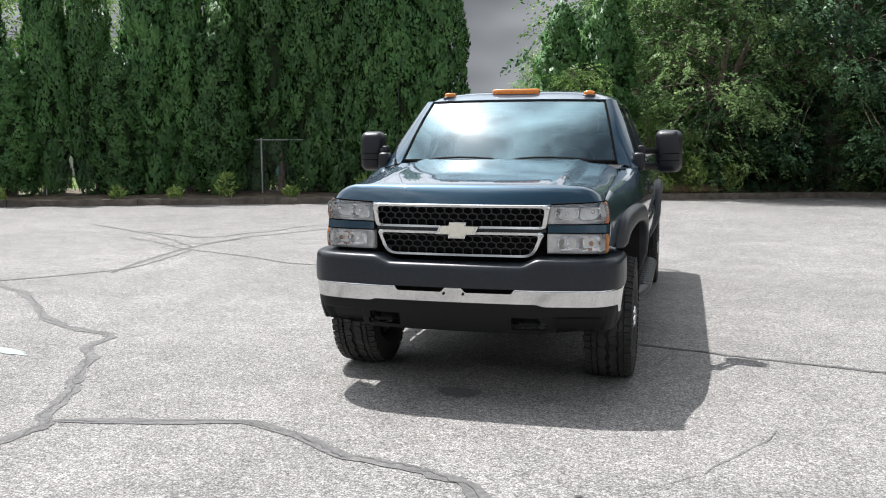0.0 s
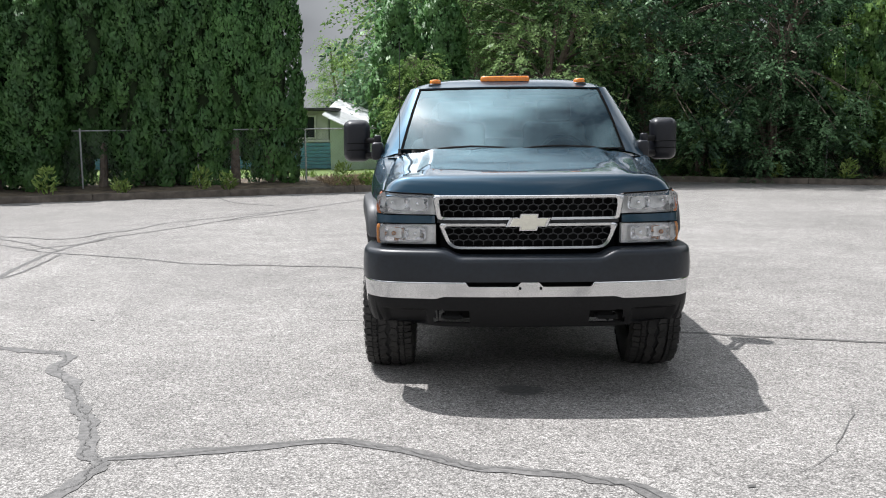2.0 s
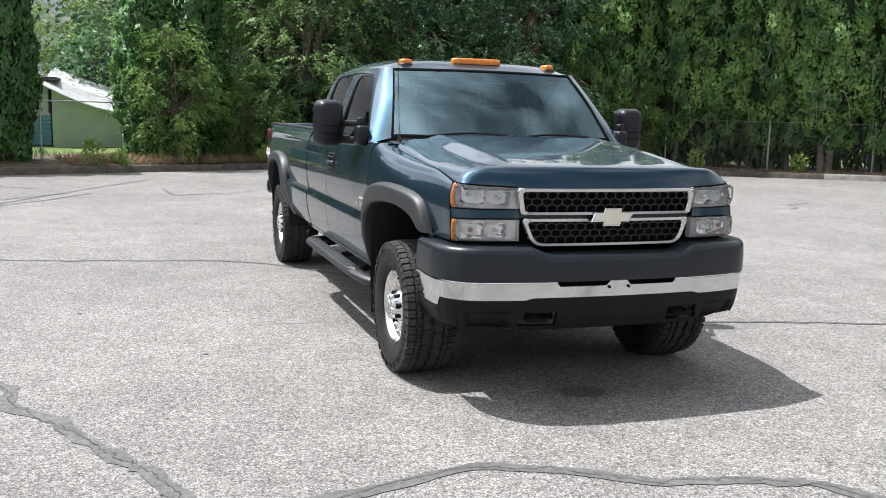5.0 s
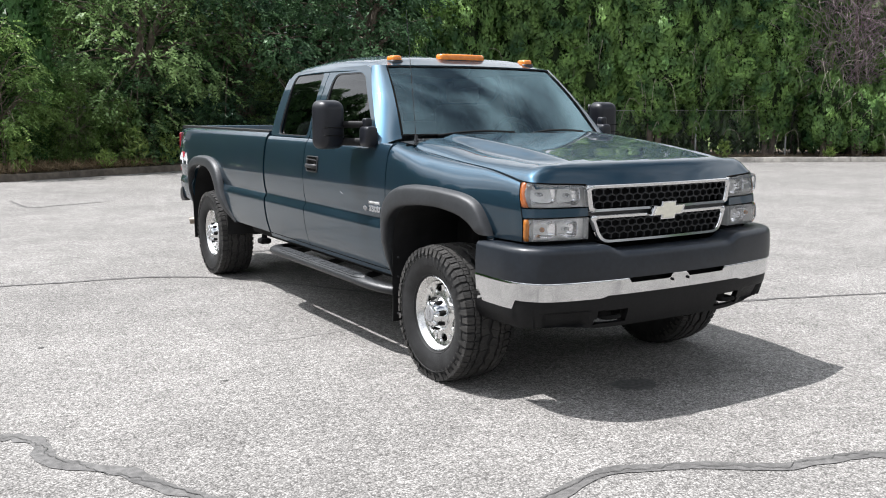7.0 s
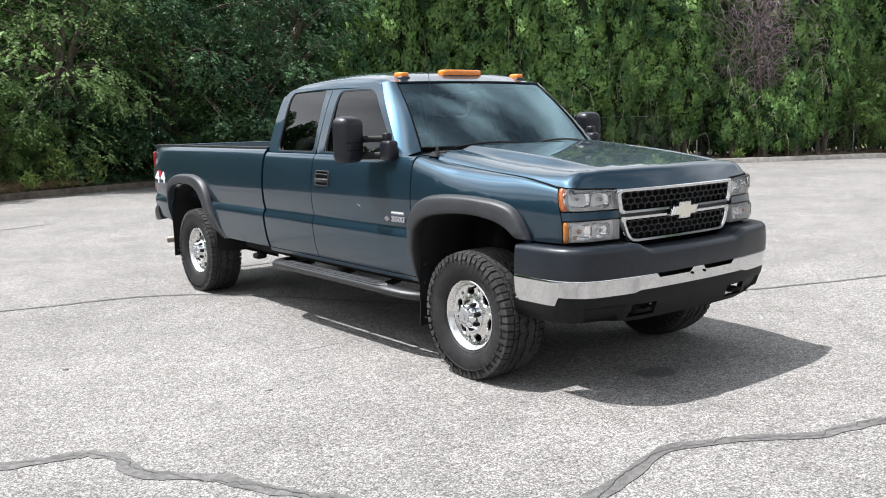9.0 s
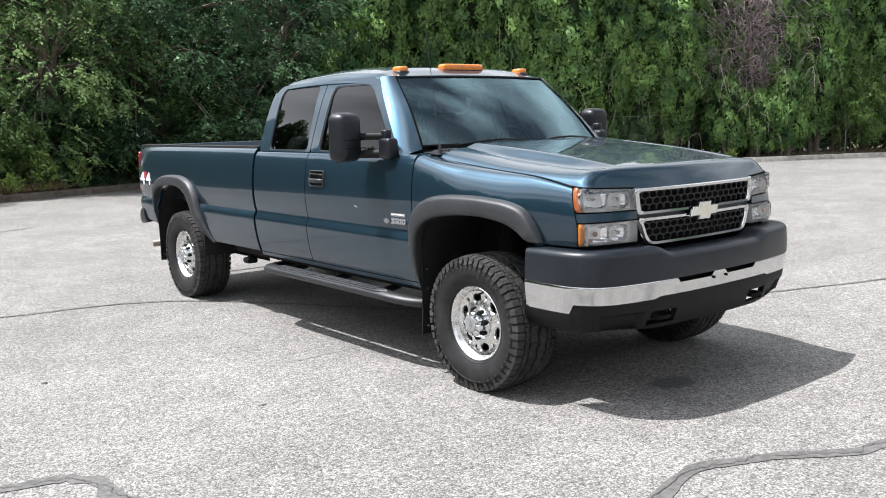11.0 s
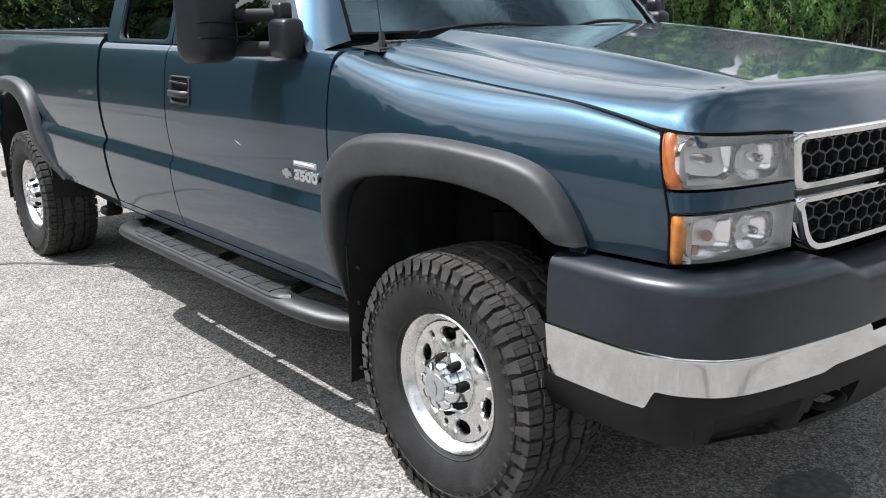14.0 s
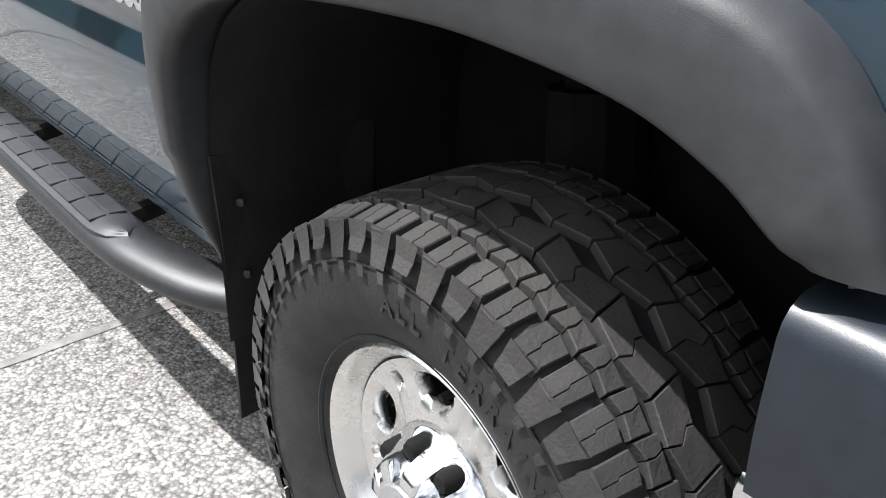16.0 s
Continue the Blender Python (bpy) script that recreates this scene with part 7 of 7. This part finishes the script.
# ---- door handles, badges ----
for s in (-1, 1):
    hd = new("door_handle")
    hd.parent = truck
    hd["label"] = "black recessed door handle"
    xs = side_x(1.6, 1.165)
    o = resample(round_loop([(1.515, 1.108), (1.715, 1.108), (1.715, 1.222), (1.515, 1.222)], 0.022), 40)
    bm = bmesh.new()
    loops = [[bm.verts.new((s * (side_x(p.x, p.y) + d), 1.615 + (p.x - 1.615) * g, 1.165 + (p.y - 1.165) * g)) for p in o] for g, d in ((1, -0.002), (1, 0.006), (0.93, 0.009), (0.86, 0.007), (0.82, 0.0025))]
    for r, q in zip(loops, loops[1:]):
        for k in range(40):
            bm.faces.new((r[k], r[(k + 1) % 40], q[(k + 1) % 40], q[k]))
    part("bezel", bm, M_BLACK, hd, smooth=40)
    bm = bmesh.new()
    bm.faces.new([bm.verts.new((s * (side_x(p.x, p.y) + 0.0028), 1.615 + (p.x - 1.615) * 0.84, 1.165 + (p.y - 1.165) * 0.84)) for p in o])
    part("cup", bm, M_GAP, hd, "dark recess behind the pull")
    bm = bmesh.new(); tube(bm, spline([(s * (xs + 0.004), 1.530, 1.150), (s * (xs + 0.026), 1.56, 1.152), (s * (xs + 0.026), 1.66, 1.152), (s * (xs + 0.010), 1.70, 1.152)], 10), 0.0105, 8, squash=(0.8, 1.35)); part("pull", bm, M_BLACK, hd, smooth=60)
    bm = bmesh.new(); tube(bm, spline([(s * (xs + 0.006), 1.530, 1.192), (s * (xs + 0.014), 1.58, 1.196), (s * (xs + 0.006), 1.70, 1.198)], 8), 0.004, 6); part("brow", bm, M_BLACK, hd, smooth=60)


def lettering(text, size, m, depth, material, name, parent, label="", fat=0.0012):
    cu = bpy.data.curves.new(name, "FONT")
    cu.body, cu.size, cu.extrude, cu.align_x, cu.align_y = text, size, depth, "CENTER", "CENTER"
    cu.resolution_u, cu.offset = 3, fat
    tmp = bpy.data.objects.new("tmp", cu)
    scene.collection.objects.link(tmp)
    me = bpy.data.meshes.new_from_object(tmp.evaluated_get(bpy.context.evaluated_depsgraph_get()))
    bpy.data.objects.remove(tmp)
    me.materials.clear()
    me.materials.append(material)
    ob = new(name, me)
    ob.parent = parent
    ob.matrix_local = m
    if label:
        ob["label"] = label
    return ob


LEAN = Matrix(((1, 0.18, 0, 0), (0, 1, 0, 0), (0, 0, 1, 0), (0, 0, 0, 1)))
WIDE = Matrix.Diagonal((1.15, 0.92, 1, 1))
tyre_ob = next(o for o in wheel.children if o.name.startswith("tyre"))
text_ob = []
for k, ch in enumerate("ALL TERRAIN"):
    if ch != " ":
        a = radians(7 + 5.2 * k)
        up = Vector((0, math.cos(a), math.sin(a)))
        right = Vector((0, -math.sin(a), math.cos(a)))
        m = Matrix((right, up, Vector((-1, 0, 0)))).transposed().to_4x4()
        m.translation = Vector((-0.1455, 0, 0)) + up * 0.302
        text_ob.append(lettering(ch, 0.036, m, 0.0014, M_RUBBER, "raised_letter", tyre_ob))
for s in (-1, 1):
    face = (90, 0, -90) if s < 0 else (90, 0, 90)
    xb = side_x(0.66, 0.93) + 0.004
    bd = new("door_badge")
    bd.parent = truck
    bd["label"] = "silver door badge with the number 3500"
    bm = bmesh.new(); box(bm, (xb * s - 0.003, 0.590, 0.962), (xb * s + 0.003, 0.740, 0.984), 0.002, 1); plq = part("name_plate", bm, M_BADGE, bd, "silver plate with an unreadable line")
    bm = bmesh.new(); box(bm, (xb * s - 0.0042, 0.60, 0.970), (xb * s + 0.0042, 0.73, 0.979), 0.001, 1); part("plate_bar", bm, M_HOUSING, plq)
    lettering("3500", 0.046, pose(s * (xb + 0.001), 0.660, 0.931, *face) @ Matrix.Diagonal((1.62, 1, 1, 1)), 0.003, M_BADGE, "badge_number", bd, fat=0.0026)
    bm = bmesh.new()
    n = len(em)
    a = [bm.verts.new((s * (xb + 0.003), 0.785 + px * 0.27, 0.930 + pz * 0.36)) for px, pz in em]
    b = [bm.verts.new((s * (xb - 0.004), 0.785 + px * 0.27, 0.930 + pz * 0.36)) for px, pz in em]
    bm.faces.new(a)
    for k in range(n):
        bm.faces.new((a[k], a[(k + 1) % n], b[(k + 1) % n], b[k]))
    part("badge_mark", bm, M_BADGE, bd, smooth=0)
    # bed-side decal
    dc = new("bed_decal")
    dc.parent = truck
    dc["label"] = "white and red 4x4 decal"
    xd = side_x(4.9, 1.03) + 0.004
    lettering("4", 0.165, pose(s * xd, 4.930, 1.050, *face) @ LEAN @ WIDE, 0.0008, M_DECALW, "decal_digit", dc, fat=0.008)
    lettering("4", 0.165, pose(s * (side_x(4.70, 1.03) + 0.003), 4.765, 1.050, *face) @ LEAN @ WIDE, 0.0008, M_DECALW, "decal_digit", dc, fat=0.008)
    lettering("x", 0.105, pose(s * (xd + 0.002), 4.848, 1.100, *face) @ LEAN, 0.0008, M_DECALR, "decal_letter", dc, "red letter", fat=0.006)

bm = bmesh.new(); tube(bm, [(-side_x(1.13, 1.0) - 0.0008, 1.145, 1.006), (-side_x(1.10, 0.995) - 0.0008, 1.105, 0.994)], 0.0012, 5); part("paint_scratch", bm, M_BADGE, truck, "small white scratch in the door paint")

# ---- bed, tailgate, rear end ----
for s in (-1, 1):
    bm = bmesh.new()
    grid(bm, lambda u, v: (s * (0.935 - 0.12 * v), 2.60 + 2.47 * u, 1.378 + 0.002 * math.sin(math.pi * v)), 20, 4); flange(bm, (0, 0, -1), 0.03)
    part("bed_rail", bm, M_BLACK, truck, "black bed rail cap")
    bm = bmesh.new(); box(bm, (min(s * 0.80, s * 0.83), 2.62, 0.86), (max(s * 0.80, s * 0.83), 5.05, 1.37), 0.006); part("bed_wall", bm, M_PAINT, truck)
    tl = new("tail_lamp")
    tl.parent = truck
    bm = bmesh.new(); box(bm, (-0.09, -0.022, -0.20), (0.022, 0.022, 0.20), 0.018, 3, m=pose(s * 0.950, 5.070, 1.110, 0, 0, 0) if s > 0 else pose(s * 0.950, 5.070, 1.110, 0, 0, 180)); part("tail_lens", bm, M_RED, tl, "red tail lamp lens", smooth=60)
bm = bmesh.new(); box(bm, (-0.82, 2.62, 0.84), (0.82, 5.05, 0.87), 0.004); part("bed_floor", bm, M_DARK, truck)
bm = bmesh.new(); box(bm, (-0.93, 2.60, 0.80), (0.93, 2.635, 1.372), 0.01); part("bed_front", bm, M_PAINT, truck)
bm = bmesh.new(); box(bm, (-0.83, 5.03, 0.82), (0.83, 5.105, 1.375), 0.02, 3); part("tailgate", bm, M_PAINT, truck)
bm = bmesh.new()
tube(bm, spline([(-0.968, 4.97, 0.70), (-0.955, 5.10, 0.675), (-0.88, 5.20, 0.66), (-0.5, 5.25, 0.68), (0.5, 5.25, 0.68), (0.88, 5.20, 0.66), (0.955, 5.10, 0.675), (0.968, 4.97, 0.70)], 40), 0.075, 10, squash=(0.32, 1.0))
part("rear_bumper", bm, M_BLACK, truck, "black rear step bumper", smooth=60)
bm = bmesh.new(); tube(bm, spline([(-0.66, 4.42, 0.48), (-0.68, 4.60, 0.45), (-0.80, 4.80, 0.42), (-0.94, 4.91, 0.405)], 10), 0.035, 14); part("exhaust_tip", bm, M_RUSTY, truck, "steel exhaust tip")

# ---- running boards ----
for s in (-1, 1):
    rb = new("running_board")
    rb.parent = truck
    rb["label"] = "black oval running board with ribbed pads"
    bm = bmesh.new()
    tube(bm, spline([(s * 0.62, 0.42, 0.43), (s * 0.80, 0.49, 0.424), (s * 0.915, 0.60, 0.428), (s * 0.975, 0.745, 0.441), (s * 0.997, 0.90, 0.451), (s * 1.0, 1.3, 0.452), (s * 1.0, 1.9, 0.452), (s * 0.998, 2.25, 0.450), (s * 0.97, 2.40, 0.445), (s * 0.86, 2.47, 0.44), (s * 0.70, 2.49, 0.44)], 70), 0.040, 14, squash=(1.45, 0.85))
    part("step_tube", bm, M_BLACK, rb, smooth=60)
    bm = bmesh.new()
    grid(bm, lambda u, v: (s * (1.0 + (0.045 * (-1 + 2 * v)) * min(1, max(0.0, 1 - (1 - 13 * u) ** 2) ** 0.5 if u < 0.077 else 1, max(0.0, 1 - (1 - 13 * (1 - u)) ** 2) ** 0.5 if u > 0.923 else 1)), 0.80 + 1.42 * u, 0.489 - 0.010 * (2 * v - 1) ** 2), 50, 6); flange(bm, (0, 0, -1), 0.012)
    pad = part("step_pad", bm, M_FLARE, rb, "ribbed black step pad", smooth=50)
    for k in range(12):
        for j in range(2):
            bm = bmesh.new(); box(bm, (-0.0165, -0.0495, -0.002), (0.0165, 0.0495, 0.0028), 0.0012, 1, m=pose(s * (0.981 + 0.038 * j), 0.945 + 0.1085 * k, 0.4875, 0, s * (5 if j else -5), 0)); part("pad_rib", bm, M_FLARE, pad)
    for y in (0.95, 1.55, 2.15):
        bm = bmesh.new(); tube(bm, [(s * 0.99, y, 0.44), (s * 0.80, y, 0.47), (s * 0.60, y, 0.56)], 0.022, 8); part("bracket", bm, M_DARK, rb)

# ---- underbody ----
for s in (-1, 1):
    bm = bmesh.new(); box(bm, (min(s * 0.40, s * 0.48), -0.75, 0.50), (max(s * 0.40, s * 0.48), 5.1, 0.66), 0.01); part("frame_rail", bm, M_DARK, truck)
    bm = bmesh.new()
    tube(bm, spline([(s * 0.56, 3.25, 0.55), (s * 0.56, 3.6, 0.44), (s * 0.56, 4.0, 0.40), (s * 0.56, 4.45, 0.46), (s * 0.56, 4.85, 0.58)], 16), 0.04, 8, squash=(0.9, 0.8)); part("leaf_spring", bm, M_DARK, truck)
    bm = bmesh.new(); tube(bm, [(s * 0.60, 0.05, 0.40), (s * 0.58, 0.10, 0.95)], 0.045, 10); tube(bm, [(s * 0.60, 0.05, 0.55), (s * 0.585, 0.09, 0.85)], 0.07, 10); part("shock_absorber", bm, M_DARK, truck)
    bm = bmesh.new(); tube(bm, [(s * 0.35, -0.05, 0.42), (s * 0.75, 0.0, 0.36)], 0.04, 8); tube(bm, [(s * 0.38, 0.1, 0.66), (s * 0.74, 0.02, 0.60)], 0.03, 8); part("control_arm", bm, M_DARK, truck)
bm = bmesh.new(); tube(bm, [(-0.70, 4.0, 0.40), (0.70, 4.0, 0.40)], 0.055, 12); bmesh.ops.create_uvsphere(bm, u_segments=16, v_segments=10, radius=0.19, matrix=Matrix.Translation((0, 4.0, 0.41))); part("rear_axle", bm, M_DARK, truck)
bm = bmesh.new(); tube(bm, [(-0.70, 0, 0.40), (0.70, 0, 0.40)], 0.035, 10); box(bm, (-0.3, -0.3, 0.38), (0.3, 0.7, 0.66), 0.05); part("front_axle", bm, M_DARK, truck)
bm = bmesh.new(); tube(bm, [(0.05, 0.6, 0.50), (0.02, 3.9, 0.43)], 0.05, 10); part("driveshaft", bm, M_DARK, truck)
bm = bmesh.new(); box(bm, (0.50, 1.4, 0.40), (0.86, 2.9, 0.62), 0.04); part("fuel_tank", bm, M_DARK, truck)
bm = bmesh.new(); box(bm, (-0.93, 0.50, 0.66), (0.93, 2.58, 0.70), 0.005); part("floor_pan", bm, M_DARK, truck)
bm = bmesh.new(); tube(bm, spline([(-0.45, 0.8, 0.50), (-0.5, 2.0, 0.48), (-0.55, 3.0, 0.46), (-0.72, 3.6, 0.60), (-0.70, 4.25, 0.58), (-0.66, 4.42, 0.48)], 24), 0.035, 10); part("exhaust_pipe", bm, M_RUSTY, truck)
bm = bmesh.new(); tube(bm, [(-0.86, 2.93, 0.66), (-0.88, 2.93, 0.46)], 0.024, 8); box(bm, (-0.93, 2.88, 0.415), (-0.83, 2.98, 0.465), 0.02); tube(bm, [(-0.80, 2.90, 0.62), (-0.87, 2.99, 0.44)], 0.012, 6); part("spring_hanger", bm, M_DARK, truck)
bm = bmesh.new(); box(bm, (-0.50, -0.60, 0.70), (0.50, 0.42, 1.14), 0.04); part("engine_bay", bm, M_DARK, truck)
bm = bmesh.new(); grid(bm, lambda u, v: (-0.88 + 1.76 * u, 0.46, 0.68 + 0.66 * v), 2, 2); part("firewall", bm, M_DARK, truck)

# ---- cabin ----
bm = bmesh.new(); grid(bm, lambda u, v: (-0.84 + 1.68 * u, 0.50 + 0.55 * v + 0.05 * (2 * u - 1) ** 2, 1.33 + 0.035 * math.sin(v * 2.6) - 0.02 * v), 24, 10)
box(bm, (-0.84, 0.98, 0.9), (0.84, 1.06, 1.33), 0.03); part("dashboard", bm, M_INSIDE, truck, "dark grey dashboard")
for x in (-0.42, 0.42):
    seat = new("front_seat"); seat.parent = truck
    bm = bmesh.new(); box(bm, (x - 0.27, 1.15, 0.85), (x + 0.27, 1.68, 1.02), 0.06, 3); part("cushion", bm, M_SEAT, seat)
    bm = bmesh.new(); box(bm, (-0.26, -0.07, 0), (0.26, 0.07, 0.62), 0.06, 3, m=pose(x, 1.70, 0.98, -12)); part("backrest", bm, M_SEAT, seat)
    bm = bmesh.new(); box(bm, (-0.14, -0.05, 0), (0.14, 0.05, 0.17), 0.04, 3, m=pose(x, 1.83, 1.60, -10)); part("headrest", bm, M_SEAT, seat)
bm = bmesh.new(); box(bm, (-0.80, 2.15, 0.85), (0.80, 2.45, 1.45), 0.08, 3); part("rear_seat", bm, M_SEAT, truck)
bm = bmesh.new()
n = 40
ringpts = [(0.42 + 0.19 * math.cos(k * math.tau / n), 1.10 + 0.07 * math.sin(k * math.tau / n), 1.30 + 0.175 * math.sin(k * math.tau / n)) for k in range(n + 1)]
tube(bm, ringpts, 0.016, 8, caps=False); box(bm, (0.34, 1.08, 1.25), (0.50, 1.13, 1.35), 0.03); tube(bm, [(0.24, 1.10, 1.30), (0.60, 1.10, 1.30)], 0.015, 6); tube(bm, [(0.42, 1.1, 1.3), (0.42, 0.95, 1.2)], 0.03, 8)
part("steering_wheel", bm, M_BLACK, truck, "black steering wheel", smooth=60)
bm = bmesh.new(); box(bm, (-0.12, 1.12, 1.70), (0.12, 1.15, 1.765), 0.015, 2); tube(bm, [(0, 1.13, 1.765), (0, 1.08, 1.82)], 0.010, 6); part("inner_mirror", bm, M_BLACK, truck, "black rear-view mirror")
bm = bmesh.new(); grid(bm, lambda u, v: (-0.68 + 1.36 * u, 1.15 + 1.37 * v, 1.815 + 0.03 * (1 - (2 * u - 1) ** 2)), 10, 8); part("headliner", bm, M_INSIDE, truck)
